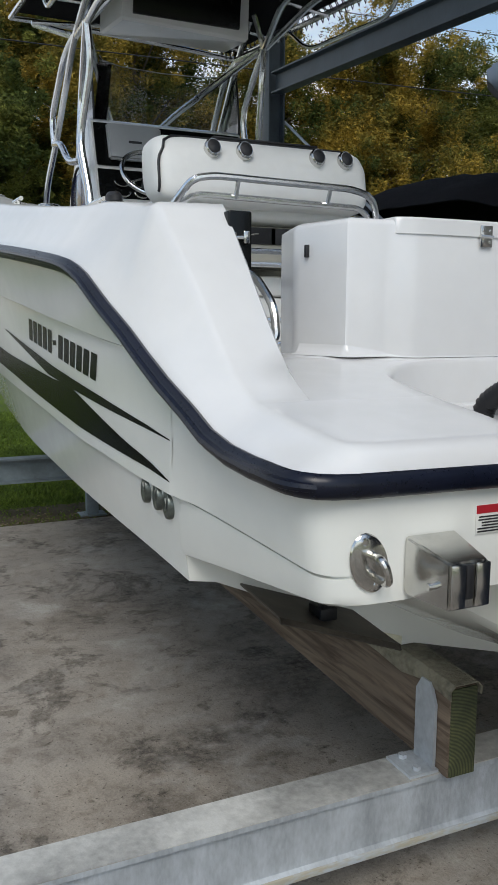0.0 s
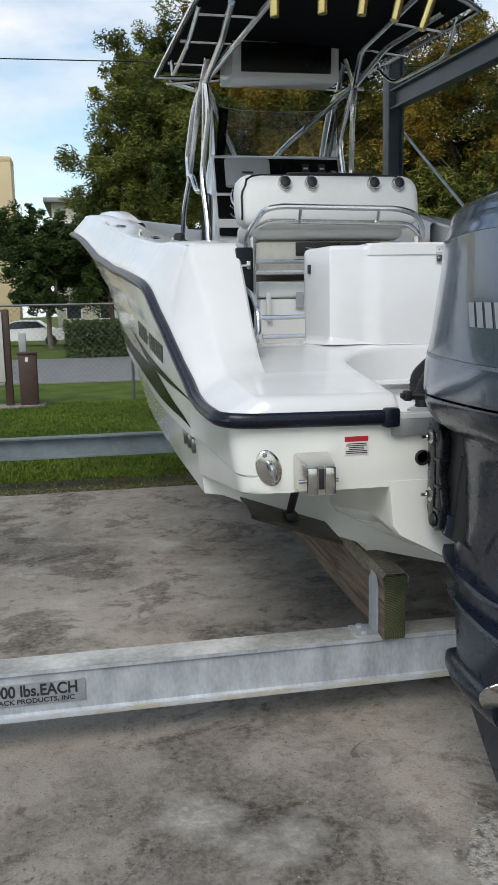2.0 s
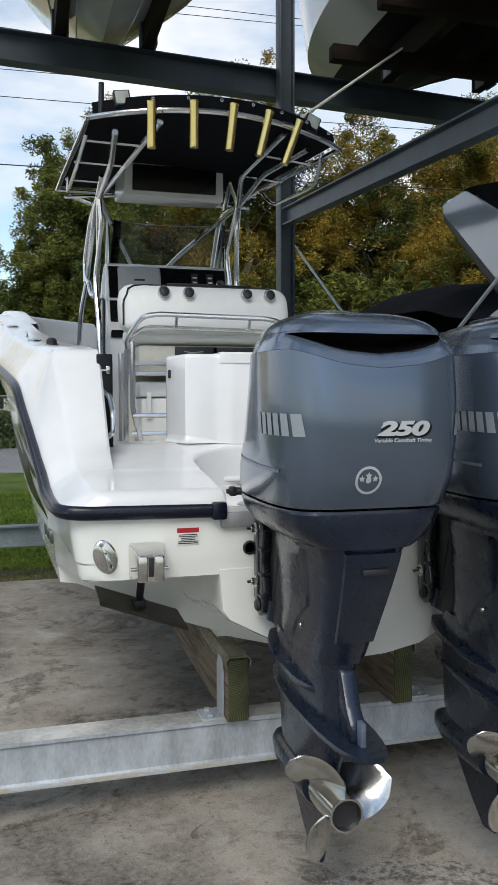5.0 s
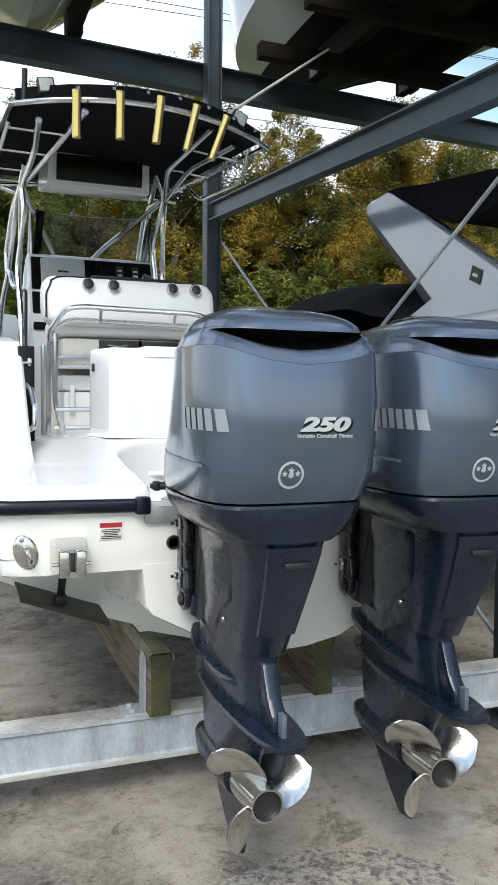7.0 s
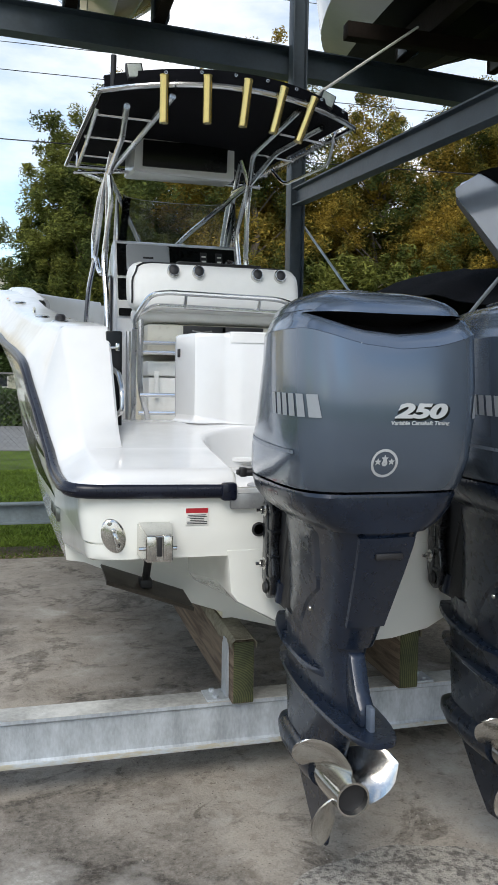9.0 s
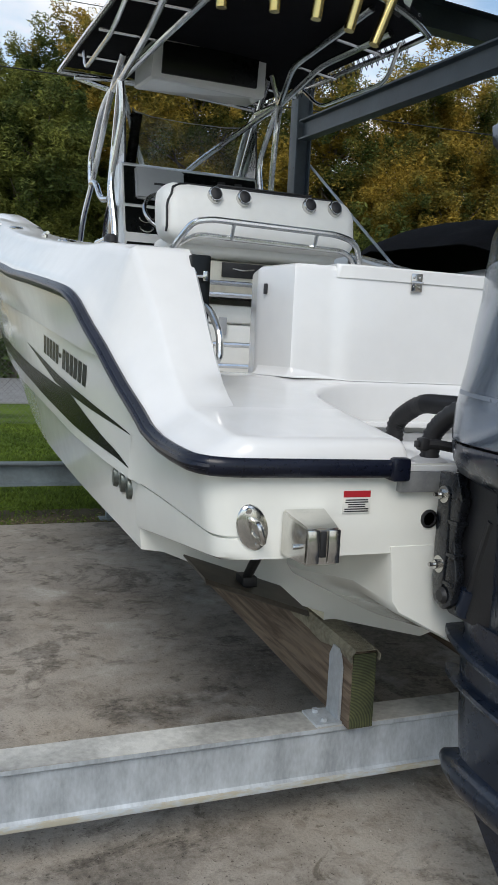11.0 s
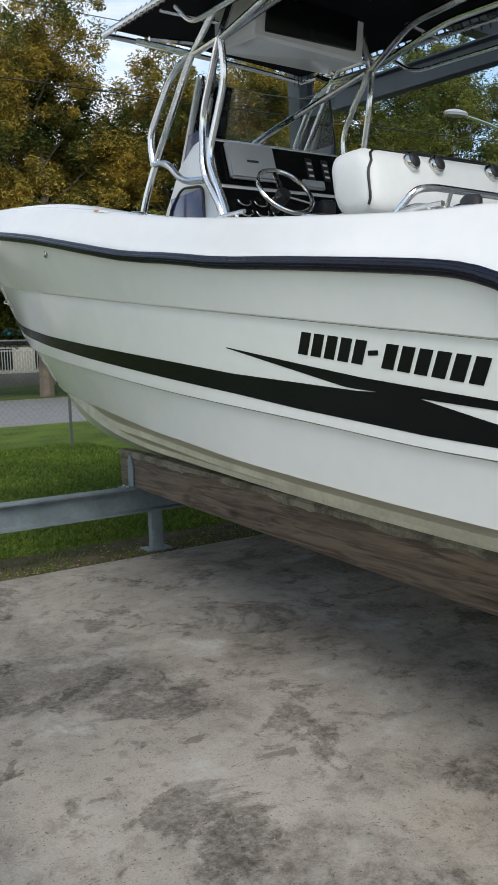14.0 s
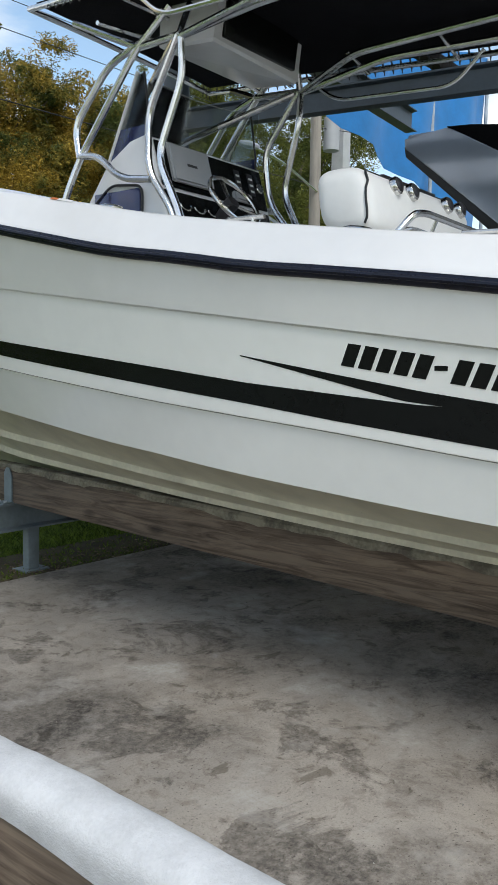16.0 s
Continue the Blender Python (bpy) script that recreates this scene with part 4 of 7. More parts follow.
    bm = bm_prism([(-0.57, 0.42), (-0.93, 0.42), (-0.95, 0.28), (-0.92, 0.195), (-0.84, 0.18), (-0.75, 0.25)], -0.008, 0.008, "x")
    bmesh.ops.bevel(bm, geom=bm.edges[:], offset=0.005, segments=2, affect="EDGES")
    P("skeg", bm, COWLDARK)
    bm = bm_prism([(-1.09, 0.93), (-1.135, 0.90), (-1.18, 0.80), (-1.215, 0.765), (-1.22, 0.716), (-1.10, 0.716)], -0.026, 0.026, "x", 0.012)
    P("trim_tab_fairing", bm, COWLDARK)
    P("anode", bm_box(-0.008, 0.008, -1.25, -1.215, 0.712, 0.785, bevel=0.004), mat("dull zinc", (0.13, 0.16, 0.21), 0.5, metal=0.4, var=0.2, scale=20), label="dull grey zinc anode")
    # propeller: a hollow hub with three broad blades
    at_hub = Matrix.Translation((0, -0.912, 0.455)) @ Matrix.Rotation(radians(90), 4, "X")
    prop = P("propeller", bm_lathe([(0.050, 0.0), (0.058, 0.03), (0.058, 0.10), (0.051, 0.20), (0.053, 0.214), (0.047, 0.214), (0.044, 0.20), (0.043, 0.06)], 36, at_hub), STEEL, label="polished stainless steel propeller")
    P("hub_bore", bm_lathe([(0.0, 0.085), (0.020, 0.085), (0.022, 0.15), (0.0, 0.15)], 20, at_hub), STEEL, prop)
    P("hub_inside", bm_lathe([(0.0, 0.08), (0.0435, 0.08), (0.0435, 0.194)], 28, at_hub), BLACKMAT, prop)
    for a0 in (4, 124, 244):
        bm = bmesh.new()
        rows = []
        for i in range(29):
            s = 1 - (1 - i / 28) ** 1.8
            rr = 0.047 + 0.155 * s
            half = 0.065 * max(1 - ((s - 0.45) / 0.5505) ** 2, 0.0) ** 0.5 / rr
            row = []
            for j in range(11):
                u = (j / 10 - 0.5) * 2 * half
                t = radians(a0) + u + 0.16 * s
                row.append((rr * math.cos(t), -0.995 + 0.115 * u - 0.03 * s + 0.008 * (u / max(half, 0.01)) ** 2, 0.455 + rr * math.sin(t)))
            rows.append(row)
        bm_loft(rows, False, False, False, bm)
        bmesh.ops.solidify(bm, geom=bm.faces[:], thickness=0.005)
        P("blade", bm, STEEL, prop, angle=60)
    # clamp brackets with their bolts, trim rams between them
    for s in (-1, 1):
        xo = s * 0.088
        bm = bm_prism([(-0.485, 1.305), (-0.57, 1.31), (-0.60, 1.24), (-0.575, 1.12), (-0.60, 1.02), (-0.585, 0.95), (-0.545, 0.925), (-0.50, 0.94), (-0.485, 1.0)], xo - 0.016, xo + 0.016, "x", 0.007)
        br = P("clamp_bracket", bm, BRACKET, label="glossy black clamp bracket")
        P("web", bm_prism([(-0.50, 1.27), (-0.545, 1.265), (-0.555, 1.10), (-0.545, 0.98), (-0.50, 0.99)], xo + s * 0.014, xo + s * 0.022, "x", 0.003), BRACKET, br)
        for z in (1.005, 1.085, 1.175):
            P("rib", bm_box(xo - 0.021, xo + 0.021, -0.592, -0.50, z - 0.006, z + 0.006, bevel=0.003), BRACKET, br)
        P("trim_rod", bm_tube([(s * 0.06, -0.60, 0.96), (s * 0.06, -0.68, 1.20)], 0.016, 10), BLACKMAT, br)
        P("trim_cap", bm_tube([(s * 0.06, -0.585, 0.925), (s * 0.06, -0.61, 1.0)], 0.026, 12), COWLDARK, br)
        for z in (1.245, 1.05):
            at_bolt = Matrix.Translation((xo + s * 0.020, -0.525, z)) @ Matrix.Rotation(radians(90 * s), 4, "Y")
            P("washer", bm_lathe([(0.0, 0.0), (0.024, 0.0), (0.024, 0.004), (0.012, 0.005)], 18, at_bolt), STEEL, br)
            P("bolt", bm_lathe([(0.0, 0.004), (0.014, 0.004), (0.014, 0.018), (0.0, 0.018)], 6, at_bolt), STEEL, br)
            P("stud", bm_lathe([(0.0, 0.017), (0.006, 0.017), (0.006, 0.034), (0.0, 0.034)], 8, at_bolt), STEEL, br)
        P("pivot_cap", bm_lathe([(0.0, 0.010), (0.016, 0.010), (0.022, 0.004), (0.024, 0.0)], 18, Matrix.Translation((xo + s * 0.020, -0.548, 0.968)) @ Matrix.Rotation(radians(90 * s), 4, "Y")), BLACKMAT, br)
    P("swivel", bm_box(-0.07, 0.07, -0.72, -0.50, 0.90, 1.33, bevel=0.025), BLACKMAT)
    bm = bm_tube(rounded_path([(-0.10, -0.56, 1.375), (-0.16, -0.545, 1.385), (-0.195, -0.54, 1.385)], 0.02), 0.014)
    bm_box(-0.212, -0.186, -0.556, -0.524, 1.368, 1.402, bevel=0.006, bm=bm)
    bm_box(-0.222, -0.205, -0.549, -0.531, 1.376, 1.394, bevel=0.003, bm=bm)
    P("tilt_lever", bm, BLACKMAT)

    # decals on the rear face and the sides
    def shape(z):
        return [float(np.interp(z, [v[0] for v in COWL_LEVELS], [v[k] for v in COWL_LEVELS])) for k in (1, 2, 3)]

    def rear_y(x, z):
        hw, tp, rear = shape(z)
        c, r = (COWL_FRONT + rear) / 2, (COWL_FRONT - rear) / 2
        return c - r * (1 - min(abs(x) / hw, 0.999) ** REAR_P) ** (1 / REAR_P)

    def wrap(bm, dist=0.002):
        for v in bm.verts:
            v.co.y = rear_y(v.co.x, v.co.z) - dist - (v.co.y + 1.4)
        return bm

    face = Matrix.Translation((0, -1.4, 0)) @ Matrix.Rotation(radians(90), 4, "X")
    bm = bm_text("250", 0.050, Matrix.Translation((0.046, 0, 1.629)) @ face, 0.0015, 0.25, 0.0025, 1.85)
    P("model_number", wrap(bm), DECAL, cowl, "silver 250 lettering")
    bm = bm_text("250", 0.050, Matrix.Translation((0.050, 0, 1.6255)) @ face, 0.0004, 0.25, 0.0045, 1.85)
    P("number_shadow", wrap(bm, 0.001), BLACKGLOSS, cowl)
    bm = bm_text("Variable Camshaft Timing", 0.0145, Matrix.Translation((0.048, 0, 1.599)) @ face, 0.0006, 0.1, 0.0003, 1.12)
    P("caption", wrap(bm), DECAL, cowl)
    bm = bmesh.new()
    ex, ez = -0.046, 1.494
    for r0, r1 in ((0.031, 0.038), (0.0, 0.008)):
        vs = [[bm.verts.new((ex + r * math.cos(2 * math.pi * j / 28), -1.4, ez + r * math.sin(2 * math.pi * j / 28))) for j in range(28)] for r in (max(r0, 0.0005), r1)]
        for j in range(28):
            bm.faces.new((vs[0][j], vs[0][(j + 1) % 28], vs[1][(j + 1) % 28], vs[1][j]))
    for cx, cz, r in ((-0.019, 0.004, 0.010), (0.0, 0.012, 0.011), (0.019, 0.004, 0.010)):
        pts = []
        for k in range(10):
            t = radians(90 + 36 * k)
            q = r if k % 2 == 0 else r * 0.45
            pts.append(bm.verts.new((ex + cx + q * math.cos(t), -1.4, ez + cz + q * math.sin(t))))
        bm.faces.new(pts)
    P("round_emblem", wrap(bm), DECAL, cowl, "round silver emblem decal with stars")

    # maker's mark as plain slanted bars and a pinstripe, both bent round the cowl's sides
    def round_pt(u, z, side, out=0.002):
        """u in metres aft of the middle of the side."""
        hw, tp, rear = shape(z)
        c, r = (COWL_FRONT + rear) / 2, (COWL_FRONT - rear) / 2
        y = c - u
        p = REAR_P if u > 0 else 2.5
        x = hw * (1 - min(abs(u) / r, 0.9999) ** p) ** (1 / p)
        x *= 1 - tp * max(0.0, (y + 1.1) / 0.5) ** 1.3
        return Vector((side * (x + out), y - out * 0.6, z))

    for side in (-1, 1):
        for i in range(6):
            u0 = 0.165 + 0.039 * i
            rows = []
            for j in range(5):
                zz = 1.618 + 0.060 * j / 4
                sl = 0.008 * (0.5 - j / 4)
                rows.append([round_pt(u0 + sl + 0.028 * q / 3, zz - 0.02 * (u0 + 0.028 * q / 3), side) for q in range(4)])
            P("name_bar", bm_loft(rows, False, False, False), DECALMID, cowl)
        bm = bm_loft([[round_pt(-0.30 + 0.60 * q / 24, 1.53 + h - 0.02 * (q / 24), side) for q in range(25)] for h in (0.0, 0.005, 0.010)], False, False, False)
        P("pinstripe", bm, DECALDIM, cowl)
    P("exhaust_slot", bm_box(-0.03, 0.05, -1.309, -1.27, 1.222, 1.240, bevel=0.004), BLACKMAT)
    return e


engine = outboard((-0.332, -0.8, 0.2))
copy_thing(engine, Matrix.Translation((0.338, -0.5, 0)) @ Matrix.Rotation(radians(-3), 4, "Z") @ Matrix.Translation((0, -0.3, 0.2)))

# ---- storage rack ----
def ibeam(name, a, b, h, w, material, t=0.012, lab="galvanised steel I-beam of the boat rack", cat="beam", group="", web=0.0):
    """An I-beam from a to b; a and b lie at the middle of its top."""
    a, b = Vector(a), Vector(b)
    d = b - a
    yaw, L = math.atan2(d.y, d.x), Vector((d.x, d.y)).length
    tf = t * 1.2
    prof = [(-w / 2, 0), (w / 2, 0), (w / 2, -tf), (web + t / 2, -tf - 0.01), (web + t / 2, -h + tf + 0.01), (w / 2, -h + tf), (w / 2, -h), (-w / 2, -h), (-w / 2, -h + tf), (web - t / 2, -h + tf + 0.01), (web - t / 2, -tf - 0.01), (-w / 2, -tf)]
    bm = bm_loft([[(x, u, z + (d.z if x else 0)) for u, z in prof] for x in (0, L)])
    bmesh.ops.transform(bm, matrix=Matrix.Translation(a) @ Matrix.Rotation(yaw, 4, "Z"), verts=bm.verts)
    return tagged(part(name, bm, material, angle=30), lab, cat, group)


rear = ibeam("rack_beam", (-6.2, 0.035, 0.345), (5.2, 0.035, 0.345), 0.195, 0.13, GALV, web=-0.045)
part("flange_cover", bm_box(-6.2, 5.2, -0.031, 0.101, 0.3455, 0.3485), GALVTOP, rear, "weathered top flange with rust stains")
DIRTY = mat("mud-stained galvanising", (0.36, 0.34, 0.27), 0.75, var=0.5, scale=4, col2=(0.40, 0.44, 0.47), bump=0.15, bscale=60, stretch=(1, 1, 3), lo=0.44, hi=0.56)
part("lower_flange", bm_box(-6.2, 5.2, -0.033, 0.103, 0.1465, 0.167, bevel=0.002), DIRTY, rear, "mud-stained lower flange")
n, l = GALVTOP.node_tree.nodes, GALVTOP.node_tree.links
b = n["Principled BSDF"]
spots, lim, rmix = n.new("ShaderNodeTexNoise"), n.new("ShaderNodeMapRange"), n.new("ShaderNodeMixRGB")
spots.inputs["Scale"].default_value, spots.inputs["Detail"].default_value, spots.inputs["Roughness"].default_value = 7.0, 8, 0.7
lim.inputs["From Min"].default_value, lim.inputs["From Max"].default_value = 0.62, 0.70
rmix.inputs[2].default_value = (0.15, 0.085, 0.05, 1)
l.new(spots.outputs[0], lim.inputs["Value"]), l.new(lim.outputs[0], rmix.inputs[0])
l.new(b.inputs["Base Color"].links[0].from_socket, rmix.inputs[1]), l.new(rmix.outputs[0], b.inputs["Base Color"])
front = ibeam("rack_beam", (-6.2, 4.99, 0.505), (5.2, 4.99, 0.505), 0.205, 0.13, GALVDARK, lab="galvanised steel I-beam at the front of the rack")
def wood_mat(name, pale, dark, tint):
    """Sawn timber: long grain bands bent round knots, checks and grey weathering."""
    m = mat(name, pale, 0.8, var=0.3, scale=1.6, col2=tint, stretch=(3, 0.6, 3), bump=0.0, lo=0.3, hi=0.7)
    n, l = m.node_tree.nodes, m.node_tree.links
    b = n["Principled BSDF"]
    tc, mp = n.new("ShaderNodeTexCoord"), n.new("ShaderNodeMapping")
    mp.inputs["Scale"].default_value = (1.4, 0.10, 1.4)
    warp = n.new("ShaderNodeTexNoise")
    warp.inputs["Scale"].default_value, warp.inputs["Detail"].default_value = 5.0, 3
    w = n.new("ShaderNodeTexNoise")
    w.inputs["Scale"].default_value, w.inputs["Detail"].default_value = 20.0, 7.0
    w.inputs["Roughness"].default_value, w.inputs["Distortion"].default_value = 0.62, 1.1
    r = n.new("ShaderNodeValToRGB")
    r.color_ramp.elements[0].position, r.color_ramp.elements[1].position = 0.36, 0.60
    r.color_ramp.elements[0].color, r.color_ramp.elements[1].color = (*dark, 1), (1, 1, 1, 1)
    knots = n.new("ShaderNodeTexVoronoi")
    knots.inputs["Scale"].default_value = 1.0
    km = n.new("ShaderNodeMapping")
    km.inputs["Scale"].default_value = (0.1, 1.9, 4.2)
    kr = n.new("ShaderNodeMapRange")
    kr.inputs["From Min"].default_value, kr.inputs["From Max"].default_value = 0.06, 0.16
    kr.inputs["To Min"].default_value, kr.inputs["To Max"].default_value = 0.35, 1.0
    mul, mul2 = n.new("ShaderNodeMixRGB"), n.new("ShaderNodeMixRGB")
    mul.blend_type = mul2.blend_type = "MULTIPLY"
    mul.inputs[0].default_value, mul2.inputs[0].default_value = 0.8, 0.8
    old = b.inputs["Base Color"].links[0].from_socket
    l.new(tc.outputs["Object"], mp.inputs[0]), l.new(mp.outputs[0], w.inputs["Vector"]), l.new(w.outputs[0], r.inputs[0])
    l.new(tc.outputs["Object"], km.inputs[0]), l.new(km.outputs[0], knots.inputs["Vector"]), l.new(knots.outputs["Distance"], kr.inputs["Value"])
    l.new(old, mul.inputs[1]), l.new(r.outputs[0], mul.inputs[2]), l.new(mul.outputs[0], mul2.inputs[1]), l.new(kr.outputs[0], mul2.inputs[2])
    l.new(mul2.outputs[0], b.inputs["Base Color"])
    bp = n.new("ShaderNodeBump")
    bp.inputs["Strength"].default_value, bp.inputs["Distance"].default_value = 0.2, 0.003
    l.new(w.outputs[0], bp.inputs["Height"]), l.new(bp.outputs[0], b.inputs["Normal"])
    return m


TIMBER = wood_mat("weathered timber", (0.22, 0.165, 0.115), (0.17, 0.13, 0.10), (0.12, 0.093, 0.068))


def end_grain():
    """Growth rings of a sawn end, green from treatment."""
    m = mat("green treated end grain", (0.115, 0.125, 0.05), 0.85, var=0.5, scale=9, col2=(0.05, 0.06, 0.026), bump=0.3, bscale=40)
    n, l = m.node_tree.nodes, m.node_tree.links
    b = n["Principled BSDF"]
    tc, mp, w = n.new("ShaderNodeTexCoord"), n.new("ShaderNodeMapping"), n.new("ShaderNodeTexWave")
    mp.inputs["Location"].default_value = (0.46, 0, -0.36)
    w.wave_type, w.rings_direction = "RINGS", "Y"
    w.inputs["Scale"].default_value, w.inputs["Distortion"].default_value, w.inputs["Detail"].default_value = 32.0, 2.2, 3.0
    mx = n.new("ShaderNodeMixRGB")
    mx.blend_type = "MULTIPLY"
    mx.inputs[0].default_value = 0.55
    old = b.inputs["Base Color"].links[0].from_socket
    l.new(tc.outputs["Object"], mp.inputs[0]), l.new(mp.outputs[0], w.inputs["Vector"])
    l.new(old, mx.inputs[1]), l.new(w.outputs["Color"], mx.inputs[2]), l.new(mx.outputs[0], b.inputs["Base Color"])
    return m


TIMBERG = end_grain()
CARPET = mat("white bunk carpet", (0.60, 0.61, 0.61), 0.9, var=0.16, scale=14, bump=0.3, bscale=240, spec=0.1)


OLDCARPET = mat("dirty beige carpet", (0.27, 0.25, 0.19), 0.95, var=0.4, scale=6, col2=(0.12, 0.11, 0.085), bump=0.5, bscale=160, spec=0.1, lo=0.4, hi=0.6)


def bunk(x, rise=0.033, y0=-0.06, y1=5.2, z0=0.345, h=0.27, w=0.095):
    b = thing("bunk", (x, 2.5, z0), "weathered timber boat bunk carried by the rack beams", "bunk", group="boat bunks")
    bm = bm_box(x - w / 2, x + w / 2, y0, y1, 0, h, bevel=0.006)
    for v in bm.verts:
        v.co.z += z0 + rise * v.co.y
    part("timber", bm, TIMBER, b)
    bm = bm_box(x - w / 2 + 0.004, x + w / 2 - 0.004, y0 - 0.006, y0 + 0.002, 0.004 + z0, h - 0.004 + z0, bevel=0.002)
    part("end_grain", bm, TIMBERG, b, "green pressure-treated end grain")
    rows = []
    for k in range(90):
        y = y0 - 0.012 + (y1 - y0 + 0.02) * k / 89
        zt = z0 + rise * y + h
        drop = [0.032 + 0.022 * noise.noise((y * 5, q * 7.0, x)) + 0.012 * noise.noise((y * 23, q * 3.0, x)) for q in (1, 2)]
        lift = 0.004 + 0.006 * max(noise.noise((y * 2.2, 5.0, x)), 0)
        rows.append([(x - w / 2 - 0.006, y, zt - drop[0]), (x - w / 2 - 0.009, y, zt - 0.004), (x - w / 2 + 0.008, y, zt + 0.008 + lift), (x, y, zt + 0.007 + lift), (x + w / 2 - 0.008, y, zt + 0.008 + lift), (x + w / 2 + 0.009, y, zt - 0.004), (x + w / 2 + 0.006, y, zt - drop[1])])
    bm = bm_loft(rows, False, False, False)
    bmesh.ops.solidify(bm, geom=bm.faces[:], thickness=0.003)
    part("carpet", bm, OLDCARPET, b, "dirty beige worn carpet along the top")
    s = -1 if x < 0 else 1
    for yy, zz in ((0.035, 0.345), (4.99, 0.505)):
        bm = bm_prism([(yy - 0.045, zz), (yy + 0.045, zz), (yy + 0.045, zz + 0.22), (yy + 0.02, zz + 0.26), (yy - 0.02, zz + 0.26), (yy - 0.045, zz + 0.20)], x + s * (w / 2 + 0.003), x + s * (w / 2 + 0.013), "x")
        bm_box(min(x + s * (w / 2 + 0.003), x + s * (w / 2 + 0.10)), max(x + s * (w / 2 + 0.003), x + s * (w / 2 + 0.10)), yy - 0.06, yy + 0.06, zz + 0.001, zz + 0.012, bm=bm)
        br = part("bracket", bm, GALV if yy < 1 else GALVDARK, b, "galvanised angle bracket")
        for k in (-1, 1):
            part("bolt", bm_lathe([(0, 0), (0.013, 0), (0.013, 0.012), (0, 0.012)], 6, Matrix.Translation((x + s * (w / 2 + 0.06), yy + k * 0.035, zz + 0.012))), GALV, br)
    return b


bunk(-0.385)
bunk(0.385)


# neighbouring bunk with carpet, nearest the walk
nb = thing("bunk", (-3.06, 2.0, 0.5), "timber bunk wrapped in white carpet in the neighbouring slot", "bunk", group="boat bunks")
part("timber", bm_box(-3.105, -3.015, -0.02, 5.1, 0.50, 0.775, bevel=0.008), TIMBER, nb)
bm = bmesh.new()
prof = [(-3.006, 0.715), (-3.001, 0.74)] + [(-3.06 + 0.060 * math.cos(t), 0.757 + 0.043 * math.sin(t) ** 0.8) for t in [math.pi * k / 16 for k in range(17)]] + [(-3.119, 0.74), (-3.114, 0.715)]
rows = []
for k in range(140):
    y = -0.03 + 5.14 * k / 139
    rows.append([(x + 0.004 * math.sin(7 * y + 9 * z), y, z + 0.006 * noise.noise((x * 9, y * 4, z * 9)) + 0.003 * noise.noise((x * 30, y * 17, z * 30)) + (0.016 * noise.noise((3.3, y * 3, 1)) if z < 0.74 else 0)) for x, z in prof])
bm_loft(rows, False, False, False, bm)
bmesh.ops.solidify(bm, geom=bm.faces[:], thickness=-0.004)
part("carpet", bm, CARPET, nb, "white marine carpet")
for yy, zz, yb in ((0.035, 0.345, 0), (4.99, 0.505, 0)):
    part("stand", bm_box(-3.10, -3.02, yy - 0.05, yy + 0.05, zz + 0.002, 0.51, bevel=0.004), GALV, nb, "galvanised steel stand")

# front beam post, columns, long beam, upper beams
def post(name, x0, x1, y0, y1, z0, z1, lab, material=GALV):
    p = thing(name, ((x0 + x1) / 2, (y0 + y1) / 2, z0), lab, "post")
    part("shaft", bm_box(x0, x1, y0, y1, z0 + 0.012, z1, bevel=0.004), material, p)
    part("base_plate", bm_box(x0 - 0.06, x1 + 0.06, y0 - 0.05, y1 + 0.05, z0, z0 + 0.012, bevel=0.002), material, p)
    return p


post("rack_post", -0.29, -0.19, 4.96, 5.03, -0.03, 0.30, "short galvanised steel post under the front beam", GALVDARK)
post("rack_post", -3.55, -3.45, 0.0, 0.08, 0.0, 0.15, "short galvanised steel post under the rear beam")
for yy in (0.12, 5.33):
    c = thing("rack_column", (1.63, yy, 0), "tall blue-grey painted steel column of the boat rack", "column", group="rack columns")
    bm = bm_box(1.535, 1.552, yy - 0.085, yy + 0.085, 0.0, 8.4, bevel=0.003)
    bm_box(1.683, 1.70, yy - 0.085, yy + 0.085, 0.0, 8.4, bevel=0.003, bm=bm)
    bm_box(1.552, 1.683, yy - 0.012, yy + 0.012, 0.0, 8.4, bm=bm)
    part("shaft", bm, STEELBLUE, c)
    part("base_plate", bm_box(1.43, 1.84, yy - 0.2, yy + 0.2, -0.03, 0.02, bevel=0.003), STEELBLUE, c)
    for k in range(14):
        for dy in (-0.055, 0.055):
            part("bolt_hole", bm_lathe([(0, 0), (0.008, 0), (0.008, 0.002), (0, 0.002)], 6, Matrix.Translation((1.534, yy + dy, 2.2 + 0.3 * k)) @ Matrix.Rotation(radians(-90), 4, "Y")), BLACKMAT, c)
ibeam("rack_beam", (1.60, -0.2, 3.47), (1.60, 5.22, 3.845), 0.186, 0.11, STEELBLUE, lab="blue-grey steel beam running along the rack", group="rack beams")
ibeam("rack_beam", (-6.5, 4.95, 5.46), (7.5, 6.10, 5.46), 0.31, 0.18, STEELBLUE, lab="heavy dark steel cross beam carrying the upper row", group="rack beams")
ibeam("rack_beam", (-6.5, 0.12, 5.46), (7.5, 0.12, 5.46), 0.36, 0.20, STEELBLUE, lab="heavy dark steel cross beam carrying the upper row", group="rack beams")
for a, b, r in (((1.72, 5.30, 3.45), (1.72, 0.2, 0.22), 0.013), ((1.72, -0.1, 3.30), (1.72, 5.3, 0.2), 0.013)):
    tagged(part("brace_rod", bm_tube([a, b], r, 8), GALV), "thin galvanised steel bracing rod between rack columns", "brace rod", group="brace rods")
tagged(part("outrigger_pole", bm_tube([(0.22, 3.685, 3.54), (2.62, 4.5, 5.38)], [0.018, 0.012], 8), PAPER), "long pale pole leaning up under the upper row", "pole")

